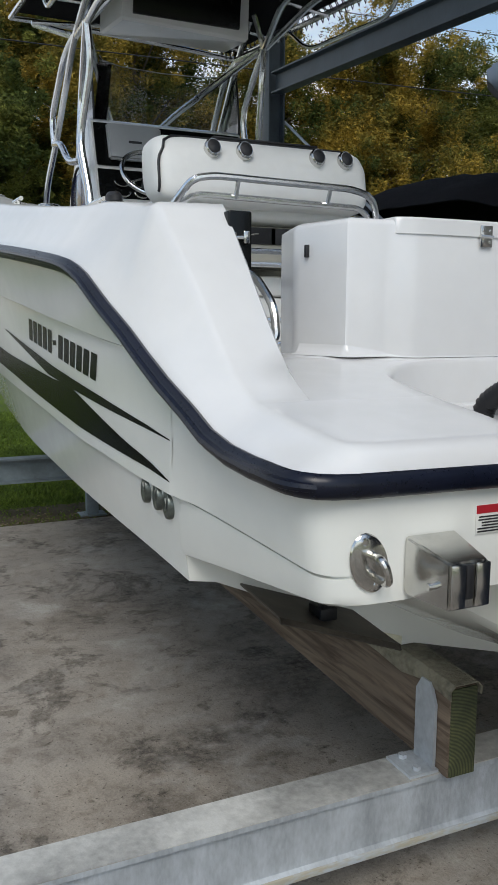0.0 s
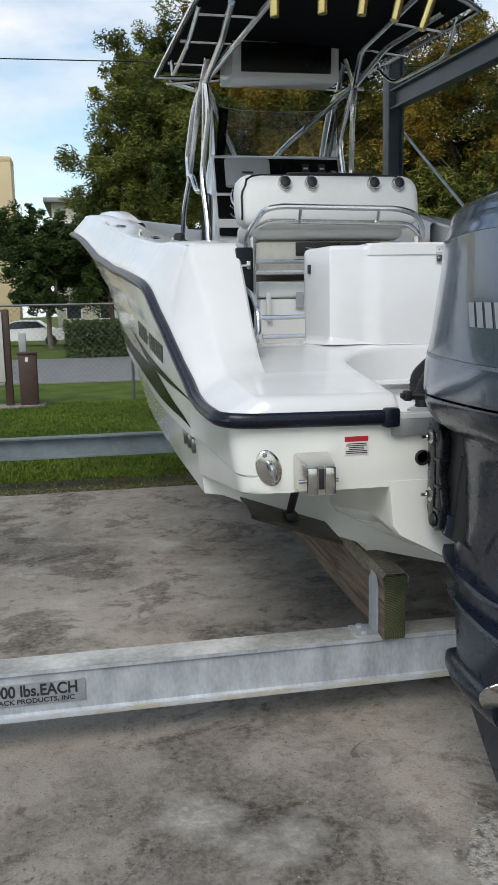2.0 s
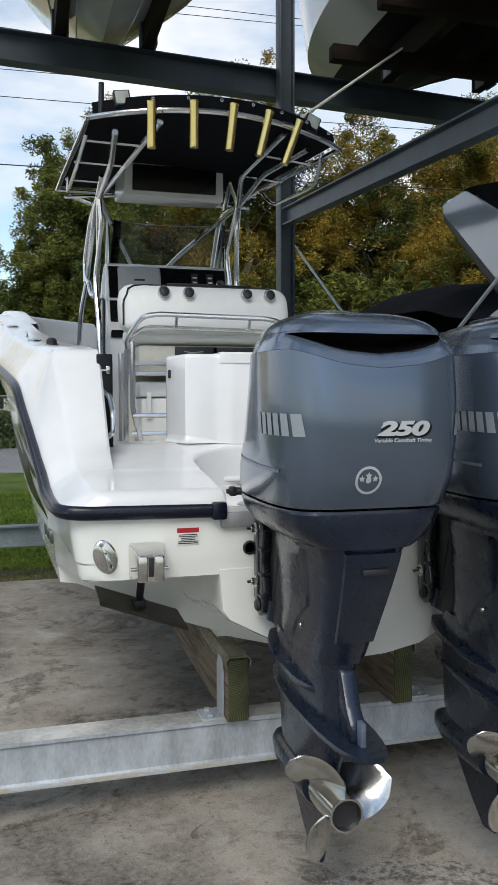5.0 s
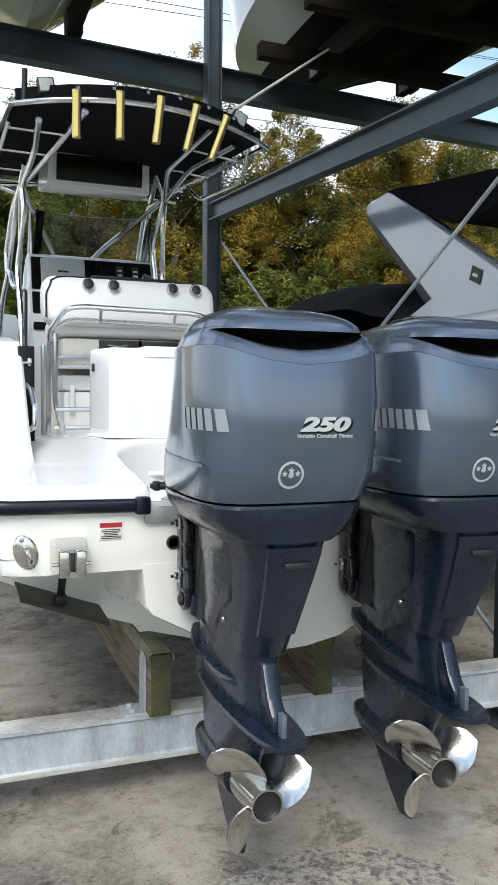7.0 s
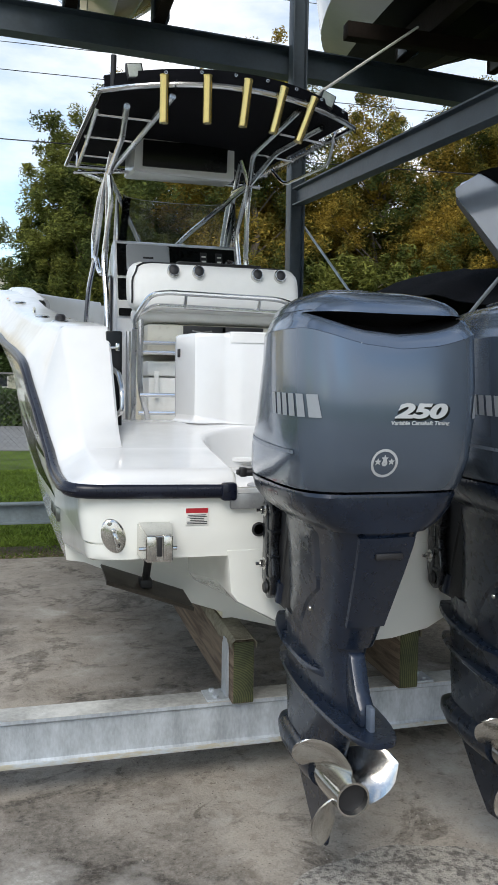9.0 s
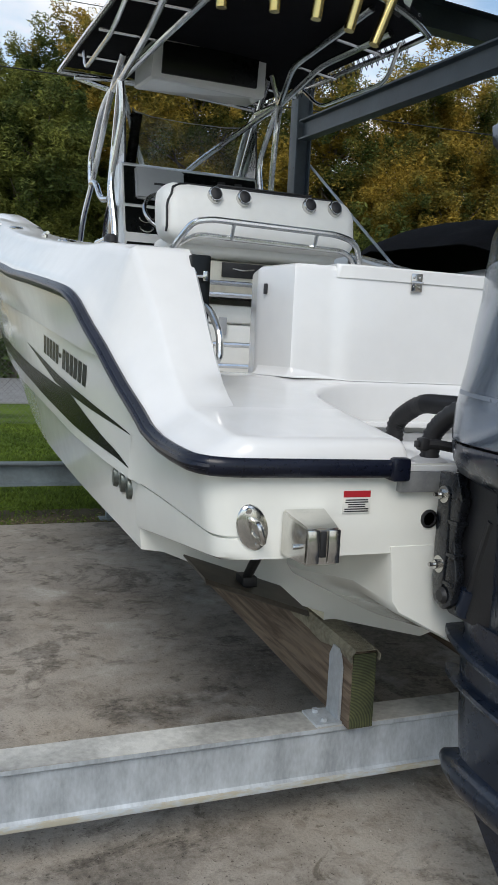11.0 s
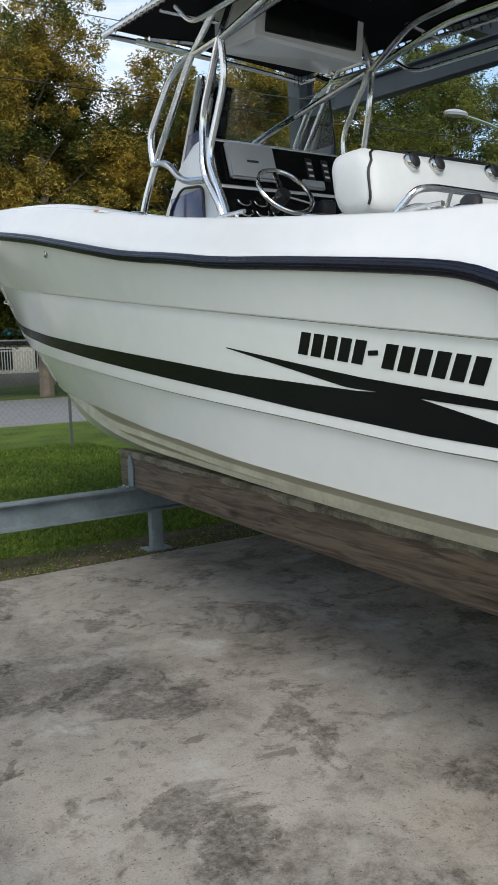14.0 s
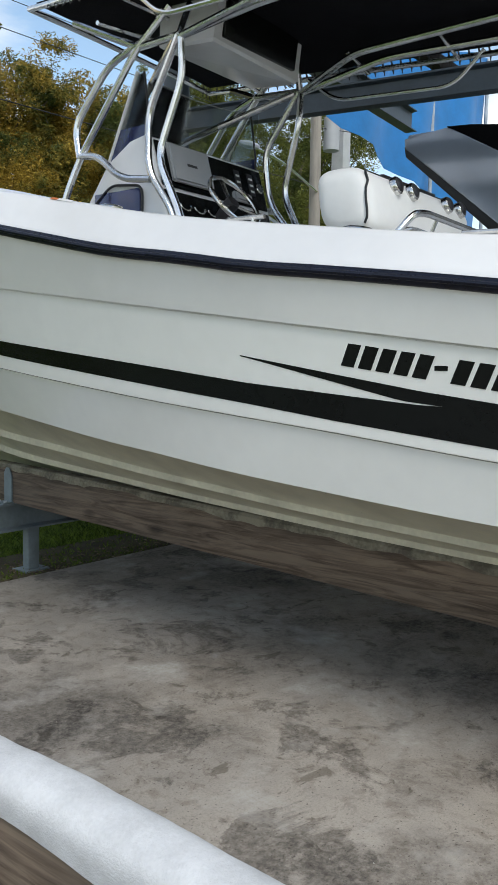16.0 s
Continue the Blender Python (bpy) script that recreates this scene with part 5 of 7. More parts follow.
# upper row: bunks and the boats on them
# timber of the upper row, in a much darker tone than the lower bunks
DARKTIMBER = mat("near-black timber", (0.016, 0.011, 0.008), 0.8, spec=0.15, var=0.4, scale=4, bump=0.3, bscale=30)
ANTIFOUL = mat("black bottom paint", (0.005, 0.005, 0.005), 0.6, var=0.5, scale=5, spec=0.12)
GREYGEL = mat("grey gelcoat", (0.50, 0.52, 0.52), 0.15, var=0.08, scale=1.5, coat=0.5)


def upper_boat(cx, half, keel, y0, y1, bottom, side, lab, rise=0.5):
    b = thing("stored_boat", (cx, (y0 + y1) / 2, keel), lab, "boat", group="upper row boats")
    bmb, bms = bmesh.new(), bmesh.new()
    for s in (-1, 1):
        rb, rs = [], []
        for k in range(25):
            t = k / 24
            y = y0 + (y1 - y0) * t
            w = half * (1 - max(0, (t - 0.45) / 0.55) ** 2.2)
            zk = keel + 1.0 * max(0, (t - rise) / (1 - rise)) ** 2.4
            zc = keel + 0.32 + 0.75 * max(0, (t - rise + 0.1) / (1.1 - rise)) ** 2
            zc = max(zc, zk)
            wc = w * 0.88
            rb.append([(cx, y, zk), (cx + s * wc * 0.33, y, zk + (zc - zk) * 0.36), (cx + s * wc * 0.34, y, zk + (zc - zk) * 0.33), (cx + s * wc * 0.66, y, zk + (zc - zk) * 0.70), (cx + s * wc * 0.67, y, zk + (zc - zk) * 0.67)])
            rs.append([(cx + s * wc * 0.67, y, zk + (zc - zk) * 0.67), (cx + s * wc * 0.84, y, zk + (zc - zk) * 0.85), (cx + s * wc, y, zc), (cx + s * (wc + 0.05 * w), y, zc + 0.03), (cx + s * (wc * 0.5 + w * 0.55), y, zc + 0.45), (cx + s * w * 1.06, y, zc + 0.95)])
        bm_loft(rb, False, False, False, bmb), bm_loft(rs, False, False, False, bms)
        bms.faces.new([bms.verts.new(p) for p in ((cx, y0, keel), (cx + s * half * 0.88, y0, keel + 0.32), (cx + s * half * 1.06, y0, keel + 1.27), (cx, y0, keel + 1.27))])
    part("hull_bottom", bmb, bottom, b), part("hull_side", bms, side, b)
    part("deck", bm_box(cx - half * 0.95, cx + half * 0.95, y0 + 0.02, y0 + (y1 - y0) * 0.6, keel + 1.22, keel + 1.26, bevel=0.01), side, b)
    return b


upper_boat(-0.36, 1.15, 5.466, -1.5, 8.2, GREYGEL, GREYGEL, "grey-white hull of a boat stored on the upper row", 0.62)
upper_boat(3.55, 1.75, 5.58, -0.5, 9.0, ANTIFOUL, GEL, "boat with black bottom paint stored on the upper row")
for x in (-0.80, 0.11, 2.95, 4.15):
    ub = thing("bunk", (x, 3, 5.47), "dark timber bunk under an upper row boat", "bunk", group="upper bunks")
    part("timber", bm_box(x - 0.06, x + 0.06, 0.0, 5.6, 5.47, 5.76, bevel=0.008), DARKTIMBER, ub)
    part("bracket", bm_box(x - 0.085, x - 0.063, 5.28, 5.48, 5.463, 5.70, bevel=0.003), STEELBLUE, ub)
    part("bracket", bm_box(x + 0.063, x + 0.085, 5.28, 5.48, 5.463, 5.70, bevel=0.003), STEELBLUE, ub)
for y in (1.2, 2.4, 3.6, 4.8):
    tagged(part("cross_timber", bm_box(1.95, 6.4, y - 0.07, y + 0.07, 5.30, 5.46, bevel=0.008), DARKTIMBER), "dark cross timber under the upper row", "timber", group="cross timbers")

# sign on the rear beam
sg = thing("load_sign", (-1.8, 0.026, 0.25), "worn grey load sign with black lettering on the beam", "sign")
part("plate", bm_box(-2.02, -1.615, -0.0205, -0.0165, 0.205, 0.292, bevel=0.001), mat("worn grey plate", (0.27, 0.29, 0.31), 0.6, var=0.4, scale=14), sg)
face = lambda x, z: Matrix.Translation((x, -0.0215, z)) @ Matrix.Rotation(radians(90), 4, "X")
part("lettering", bm_text("000 lbs.EACH", 0.064, face(-1.80, 0.262), 0.0006, 0, 0.0016, 0.86), INK, sg)
part("small_lettering", bm_text("& RACK PRODUCTS, INC", 0.026, face(-1.82, 0.2225), 0.0005, 0, 0.0005, 1.12), INK, sg)

# ---- T-top ----
top = thing("t_top", (0, 2.6, 1.4), "aluminium tube T-top with black canvas and gold rod holders", "boat t-top")
MID = lambda y: -0.05 * max(0.0, y - 1.5)


def canvas_pt(u, v, dz=0.0):
    """u across -1..1, v from aft 0 to forward 1."""
    hw = 0.79 - 0.03 * v
    y = 1.48 + 2.58 * v + 0.30 * (u * u) * (1 - v) - 0.03 * u * u * v
    return (MID(y) + hw * u, y, 3.478 + 0.14 * v - 0.03 * u - 0.025 * u * u + dz)


grid = [[canvas_pt(-1 + 2 * i / 16, j / 12) for i in range(17)] for j in range(13)]
bm = bm_loft(grid, False, False, False)
bmesh.ops.solidify(bm, geom=bm.faces[:], thickness=0.012)
part("canopy", bm, CANVAS, top, "black canvas canopy laced to the frame")
edge = [canvas_pt(-1 + 2 * i / 16, 0) for i in range(17)] + [canvas_pt(1, j / 12) for j in range(1, 13)] + [canvas_pt(1 - 2 * i / 16, 1) for i in range(1, 17)] + [canvas_pt(-1, 1 - j / 12) for j in range(1, 12)]
grow = [(MID(y) + (x - MID(y)) * 1.035, y + (0.03 if y > 3.5 else -0.03 if y < 1.9 else 0), z - 0.04) for x, y, z in edge]
part("frame_rail", bm_tube(grow, 0.017, 10, closed=True), ALU, top, "polished aluminium edge rail")
bm = bmesh.new()
for k in range(0, len(grow)):
    for f in (() if k < 17 and k % 4 or 28 < k < 45 else (0.0,) if k < 17 else (0.0, 0.33, 0.66)):
        a, b = Vector(grow[k]), Vector(grow[(k + 1) % len(grow)])
        e, g = Vector(edge[k]), Vector(edge[(k + 1) % len(edge)])
        p, q = a.lerp(b, f), e.lerp(g, f)
        d = (p - q).normalized()
        bm_tube([q + Vector((0, 0, 0.008)), p + d * 0.026 + Vector((0, 0, 0.008)), p + d * 0.02 - Vector((0, 0, 0.022)), q - Vector((0, 0, 0.01))], 0.0035, 5, bm=bm)
tagged(part("lacing", bm, BLACKMAT, top, "black lacing cord"), kind="stuff")

aft = [Vector(canvas_pt(-1 + 2 * i / 24, 0)) for i in range(25)]
bm = bm_loft([[p + Vector((0, -0.012 + o, dz)) for p in aft] for dz, o in ((-0.02, 0.0), (0.02, 0.0), (0.062, 0.012), (0.064, 0.06))], False, False, False)
bmesh.ops.solidify(bm, geom=bm.faces[:], thickness=0.006)
part("canopy_hem", bm, CANVAS, top, "black canvas hem with grommets")
for i in range(2, 24, 3):
    c = aft[i] + Vector((0, -0.022, 0.035))
    part("grommet", bm_tube([c + Vector((0.008 * math.cos(t), -0.001, 0.008 * math.sin(t))) for t in [math.pi * 2 * k / 10 for k in range(10)]], 0.002, 5, closed=True), STEEL, top)

S = lambda s, x, y, z: (MID(y) + s * x, y, z)
for s in (-1, 1):
    for pts in ([S(s, 0.56, 3.12, 3.31), S(s, 0.53, 3.36, 2.95), S(s, 0.56, 3.33, 2.62), S(s, 0.57, 3.12, 2.36), S(s, 0.58, 3.0, 1.37)],
                [S(s, 0.56, 3.10, 3.31), S(s, 0.54, 3.10, 3.10), S(s, 0.58, 3.24, 2.68), S(s, 0.58, 3.06, 2.34), S(s, 0.58, 2.9, 1.37)],
                [S(s, 0.52, 3.22, 3.50), S(s, 0.54, 3.45, 3.31), S(s, 0.56, 3.88, 2.77), S(s, 0.60, 3.97, 2.53), S(s, 0.64, 4.22, 1.66)],
                [S(s, 0.54, 3.43, 3.33), S(s, 0.55, 3.66, 3.26), S(s, 0.57, 3.92, 2.95), S(s, 0.57, 3.88, 2.76)],
                [S(s, 0.57, 3.88, 2.77), S(s, 0.57, 3.72, 2.75), S(s, 0.57, 3.54, 2.60), S(s, 0.57, 3.30, 2.57)],
                [S(s, 0.56, 3.11, 3.31), S(s, 0.53, 3.44, 3.32)],
                [S(s, 0.56, 3.11, 3.31), S(s, 0.49, 3.10, 3.49)],
                [S(s, 0.56, 3.11, 3.30), S(s, 0.56, 2.5, 3.40), S(s, 0.64, 1.85, 3.40)],
                [S(s, 0.56, 3.11, 3.30), S(s, 0.44, 2.65, 3.42), S(s, 0.40, 1.65, 3.42)],
                [S(s, 0.53, 3.44, 3.32), S(s, 0.70, 3.78, 3.47)],
                [S(s, 0.55, 3.15, 3.30), S(s, 0.24, 3.80, 3.02), S(s, 0.12, 4.0, 2.88)]):
        part("tower_leg", bm_tube(rounded_path(pts, 0.10), 0.021, 10), ALU, top)
    # side wing tubes and the grab loop under the edge
    for y in (2.1, 2.7, 3.3):
        part("cross_tube", bm_tube([S(s, 0.44, y, 3.40 + 0.05 * (y - 1.9)), S(s, 0.79, y + 0.05, 3.40 + 0.05 * (y - 1.9) - 0.02 * s)], 0.011, 8), ALU, top)
    part("grab_loop", bm_tube(rounded_path([S(s, 0.78, 3.2, 3.46), S(s, 0.81, 3.0, 3.30), S(s, 0.84, 2.2, 3.26), S(s, 0.80, 2.0, 3.42)], 0.10), 0.013, 8), ALU, top)
for y in (3.5,):
    part("cross_tube", bm_tube([(MID(y) - 0.78, y, 3.385), (MID(y) - 0.35, y, 3.425), (MID(y) + 0.35, y, 3.425), (MID(y) + 0.78, y, 3.385)], 0.013, 8), ALU, top)

# rod holders along the after edge
for i, u in enumerate((-0.60, -0.30, 0.0, 0.29, 0.57)):
    x, y, z = canvas_pt(u, 0)
    tilt = (0.0, 0.0, -0.03, -0.065, -0.10)[i]
    a, b = Vector((x, y - 0.06, z + 0.005)), Vector((x + tilt, y - 0.05, z - 0.265))
    rh = part("rod_holder", bm_tube([a, a.lerp(b, 0.06), a.lerp(b, 0.94), b], [0.031, 0.028, 0.028, 0.026], 16, cap=True), GOLD, top, "gold anodised rod holder")
    part("holder_mouth", bm_tube([a + Vector((0, 0, 0.001)), a + Vector((0, 0, 0.003))], 0.019, 12), BLACKMAT, rh)
    part("clamp", bm_tube([a.lerp(b, 0.22) + Vector((0.0, 0.05, 0.04)), a.lerp(b, 0.22), a.lerp(b, 0.34), a.lerp(b, 0.34) + Vector((0, 0.05, -0.02))], 0.009, 6), ALU, rh)
LENS = mat("frosted lamp lens", (0.50, 0.52, 0.46), 0.3, var=0.2, scale=30)
for u, w in ((-0.79, -8), (0.74, 22)):
    x, y, z = canvas_pt(u, 0)
    m = Matrix.Translation((x, y + 0.02, z + 0.055)) @ Matrix.Rotation(radians(w), 4, "Y") @ Matrix.Rotation(radians(-12), 4, "X")
    fl = part("flood_light", bm_box(-0.05, 0.05, -0.025, 0.03, -0.045, 0.055, bevel=0.006, m=m), BLACKMAT, top, "square flood light with black frame and pale lens")
    part("lens", bm_box(-0.041, 0.041, -0.030, -0.024, -0.036, 0.046, bevel=0.003, m=m), LENS, fl)
    part("bracket", bm_box(-0.02, 0.02, -0.01, 0.02, -0.09, -0.045, bevel=0.003, m=m), BLACKMAT, fl)
x, y, z = canvas_pt(-0.94, 0)
part("flag_holder", bm_tube([(x, y, z - 0.03), (x + 0.005, y, z + 0.17)], 0.017, 12), BLACKMAT, top, "black flag holder tube")

# electronics box under the canopy
bx = part("electronics_box", bm_loft([[(x, yy, z) for x, yy, z in ring] for ring in (
    [(-0.445, 3.04, 3.320), (0.315, 3.04, 3.300), (0.335, 3.40, 3.345), (-0.47, 3.40, 3.345)],
    [(-0.46, 3.025, 3.335), (0.33, 3.025, 3.315), (0.35, 3.42, 3.36), (-0.485, 3.42, 3.36)],
    [(-0.45, 2.99, 3.565), (0.32, 2.99, 3.545), (0.335, 3.43, 3.57), (-0.47, 3.43, 3.585)])]), GEL, top, "white overhead electronics box", angle=30)
bm = bm_box(-0.395, 0.265, -0.012, 0.02, 3.355, 3.545, bevel=0.006)
for v in bm.verts:
    v.co.y += 3.012 - 0.13 * (v.co.z - 3.34)
part("box_door", bm, BLACKGLOSS, bx, "glossy black door")

# ---- console ----
con = thing("helm_console", (-0.1, 3.4, 1.36), "white helm console with black dash and clear windshield", "console")
CX = -0.035
prof = [(3.23, 1.362), (3.23, 2.33), (3.27, 2.39), (3.41, 2.84), (3.45, 2.86), (3.55, 2.845), (3.74, 2.74), (3.98, 2.45), (4.06, 2.2), (4.10, 1.70), (4.10, 1.362)]
bm = bm_loft([[(CX + k * 0.49 - (0.045 if k < 0 else 0), y + (0.02 if abs(k) > 0.98 else 0), z - (0.012 if abs(k) > 0.98 and z > 2 else 0)) for y, z in prof] for k in (-1, -0.975, 0.975, 1)])
part("body", bm, GEL, con, "white moulded console", angle=40)
dash = lambda u, v, out: (CX + u, 3.27 + 0.14 * v - out * 0.954, 2.39 + 0.45 * v + out * 0.297)


def dash_box(u0, u1, v0, v1, o0, o1, bevel=0.004):
    bm = bmesh.new()
    bmesh.ops.create_cube(bm, size=1)
    for v in bm.verts:
        x, y, z = v.co
        v.co = Vector(dash(u0 + (u1 - u0) * (x + 0.5), v0 + (v1 - v0) * (z + 0.5), o0 + (o1 - o0) * (0.5 - y)))
    bmesh.ops.bevel(bm, geom=bm.edges[:], offset=bevel, segments=2, affect="EDGES")
    return bm


pan = part("dash_panel", dash_box(-0.512, 0.465, 0.38, 0.97, 0.0, 0.012), BLACKGLOSS, con, "glossy black dash panel")
low = part("switch_panel", dash_box(-0.512, 0.465, -0.35, 0.33, 0.0, 0.010), BLACKGLOSS, con, "black switch panel")
part("display_cover", dash_box(-0.44, -0.09, 0.44, 0.94, 0.012, 0.05, 0.012), GREYPLASTIC, pan, "pale grey display cover")
part("cover_mark", dash_box(-0.31, -0.225, 0.665, 0.70, 0.05, 0.0515, 0.0003), INK, pan)
for u in (0.20, 0.33):
    part("switch_bank", dash_box(u - 0.03, u + 0.03, 0.55, 0.88, 0.012, 0.02), BLACKMAT, pan)
    for k in range(3):
        part("switch_mark", dash_box(u - 0.018, u + 0.018, 0.60 + 0.09 * k, 0.63 + 0.09 * k, 0.02, 0.0215, 0.0003), PAPER, pan)
part("gauge", bm_lathe([(0, 0.012), (0.03, 0.012), (0.036, 0.006), (0.036, 0)], 20, Matrix.Translation(dash(0.42, 0.70, 0.012)) @ Matrix.Rotation(radians(72), 4, "X")), STEEL, pan)
part("radio", dash_box(0.10, 0.28, 0.40, 0.53, 0.012, 0.045, 0.01), GREYPLASTIC, pan, "grey marine radio")
for i, u in enumerate((-0.37, -0.25, -0.13)):
    for v in (0.16, 0.02):
        c = Vector(dash(u, v, 0.012))
        part("instrument_hood", bm_tube([c + Vector((0.045 * math.cos(t), -0.012 - 0.012 * math.sin(t), -0.030 * math.sin(t))) for t in [math.pi * k / 8 for k in range(9)]], 0.007, 8), STEEL, low, "chrome instrument rim")
# steering wheel
wr = 0.175
M = Matrix.Translation((-0.31, 2.98, 2.475)) @ Matrix.Rotation(radians(52), 4, "X")
wheel = part("steering_wheel", bm_tube([M @ Vector((wr * math.cos(2 * math.pi * k / 36), wr * math.sin(2 * math.pi * k / 36), 0)) for k in range(36)], 0.014, 10, closed=True), STEEL, con, "stainless steering wheel")
for k in range(3):
    t = radians(90 + 120 * k)
    part("spoke", bm_tube([M @ Vector((0, 0, -0.03)), M @ Vector((wr * 0.97 * math.cos(t), wr * 0.97 * math.sin(t), 0))], 0.014, 8, flat=(1.4, 0.4)), STEEL, wheel)
part("hub", bm_lathe([(0, 0.0), (0.04, -0.005), (0.045, -0.03), (0.03, -0.14), (0, -0.14)], 18, M), BLACKMAT, wheel)
part("throttle", bm_box(0.10, 0.21, 3.14, 3.27, 2.40, 2.49, bevel=0.02), BLACKMAT, con, "black throttle box")
# side door and windshield
part("side_door", bm_box(CX - 0.548, CX - 0.534, 3.47, 3.87, 2.05, 2.56, bevel=0.006), NAVYVINYL, con, "navy tinted console door")
bm = bm_tube([(CX - 0.547, p.y, p.z) for p in rounded_path([(0, 3.45, 2.04), (0, 3.45, 2.57), (0, 3.72, 2.60), (0, 3.89, 2.48), (0, 3.89, 2.04), (0, 3.46, 2.04)], 0.06)], 0.008, 8)
part("door_trim", bm, BLACKMAT, con)
GLASS = bpy.data.materials.new("clear acrylic")
GLASS.use_nodes = True
gn, gl = GLASS.node_tree.nodes, GLASS.node_tree.links
gn.clear()
go, gmix, gt, gg = gn.new("ShaderNodeOutputMaterial"), gn.new("ShaderNodeMixShader"), gn.new("ShaderNodeBsdfTransparent"), gn.new("ShaderNodeBsdfGlossy")
gt.inputs[0].default_value = (0.86, 0.88, 0.88, 1)
gg.inputs["Roughness"].default_value = 0.06
gf = gn.new("ShaderNodeFresnel")
gf.inputs[0].default_value = 1.38
gl.new(gf.outputs[0], gmix.inputs[0]), gl.new(gt.outputs[0], gmix.inputs[1]), gl.new(gg.outputs[0], gmix.inputs[2]), gl.new(gmix.outputs[0], go.inputs[0])
shield = [(-0.49, 3.50, 2.80), (-0.45, 3.58, 2.80), (-0.30, 3.66, 2.80), (0.0, 3.69, 2.80), (0.30, 3.66, 2.80), (0.45, 3.58, 2.80), (0.49, 3.50, 2.80)]
rows = [[(CX + x * (1 - 0.06 * k), y - 0.10 * k, 2.76 + 0.46 * k) for x, y, z in shield] for k in (0, 0.5, 1)]
bm = bm_loft(rows, False, False, False)
bmesh.ops.solidify(bm, geom=bm.faces[:], thickness=0.006)
w = part("windshield", bm, GLASS, con, "clear acrylic windshield")
w.visible_shadow = False
part("windshield_edge", bm_tube(rows[-1], 0.0035, 6), GREYPLASTIC, w)
for s in (-1, 1):
    wing = [(3.45, 2.64), (3.80, 2.74), (3.55, 3.22), (3.50, 3.22)]
    mid1, mid2 = (3.455, 2.93), (3.70, 2.93)
    x = CX + s * 0.492
    part("side_wing_tint", bm_prism([wing[0], wing[1], mid2, mid1], x - 0.003, x + 0.003, "x"), NAVYVINYL, con, "navy tinted windshield wing")
    g = part("side_wing", bm_prism([mid1, mid2, wing[2], wing[3]], x - 0.003, x + 0.003, "x"), GLASS, con, "clear windshield wing")
    g.visible_shadow = False
    part("wing_frame", bm_tube([(x, 3.83, 2.64), (x, 3.79, 2.77), (x, 3.55, 3.24)], 0.013, 8), GEL, con)
    part("wing_frame", bm_tube([(x, 3.45, 2.60), (x, 3.45, 2.93), (x, 3.50, 3.23)], 0.007, 8), BLACKMAT, con)

# ---- leaning post ----
CREAM = mat("aged cream gelcoat", (0.64, 0.62, 0.53), 0.3, var=0.08, scale=3)
lp = thing("leaning_post", (-0.05, 2.1, 1.36), "white leaning post with padded bolster and aluminium frame", "boat seat")


def pad(x0, x1, ring):
    """A cushion drawn out from x0 to x1 with rounded ends."""
    c = Vector((0, sum(p[0] for p in ring) / len(ring), sum(p[1] for p in ring) / len(ring)))
    rings = []
    for x, k in ((x0, 0.55), (x0 + 0.012, 0.78), (x0 + 0.035, 0.92), (x0 + 0.07, 1.0), (x1 - 0.07, 1.0), (x1 - 0.035, 0.92), (x1 - 0.012, 0.78), (x1, 0.55)):
        rings.append([(x, c.y + (y - c.y) * k, c.z + (z - c.z) * k) for y, z in ring])
    return bm_loft(rings)


def soft(pts, r=0.05):
    p = rounded_path([(0, y, z) for y, z in pts + pts[:2]], r, 5)
    q = [(v.y, v.z) for v in p]
    return q[len(q) // (len(pts) + 1): -1]


ring = [(2.06 + 0.155 * math.copysign(abs(math.cos(t)) ** 0.6, math.cos(t)) + 0.05 * math.sin(t), 2.325 + 0.165 * math.copysign(abs(math.sin(t)) ** 0.65, math.sin(t))) for t in [2 * math.pi * k / 28 for k in range(28)]]
bol = part("bolster", pad(-0.62, 0.52, ring), CUSH, lp, "white padded bolster", angle=60)


def bolster_back(z):
    """The y of the bolster's after face at height z."""
    k = (z - 2.325) / 0.165
    sn = math.copysign(min(abs(k), 1.0) ** (1 / 0.65), k)
    return 2.06 - 0.155 * max(1 - sn * sn, 0.0) ** 0.3 + 0.05 * sn - 0.004


run = []
for k in range(9):
    z = 2.18 + 0.27 * k / 8
    w = 0.80 + 0.17 * smoothstep((z - 2.36) / 0.09)
    run.append((-0.609 + 0.035 * smoothstep((z - 2.36) / 0.09), 2.06 + (bolster_back(z) - 2.06) * w - 0.003, 2.325 + (z - 2.325) * w))
run.append((-0.53, bolster_back(2.47), 2.472))
run += [(x, bolster_back(2.482), 2.482) for x in (-0.47, -0.35, -0.15, 0.05, 0.25, 0.40)]
part("piping", bm_tube(run, 0.0065, 6), BLACKMAT, bol, "black piping")
part("lid_strip", bm_box(-0.30, 0.27, 2.02, 2.07, 2.492, 2.502, bevel=0.003), BLACKMAT, bol)
for x in (-0.345, -0.18, 0.215, 0.375):
    m = Matrix.Translation((x, 1.915, 2.425)) @ Matrix.Rotation(radians(70), 4, "X") @ Matrix.Diagonal((1, 1.15, 1, 1))
    h = part("bolster_rod_holder", bm_lathe([(0.024, 0.0), (0.026, 0.012), (0.034, 0.012), (0.040, 0.004), (0.041, -0.02)], 24, m), STEEL, bol, "chrome rod holder with black cap")
    part("cap", bm_lathe([(0, 0.022), (0.022, 0.021), (0.031, 0.014), (0.033, 0)], 18, m), BLACKMAT, h)
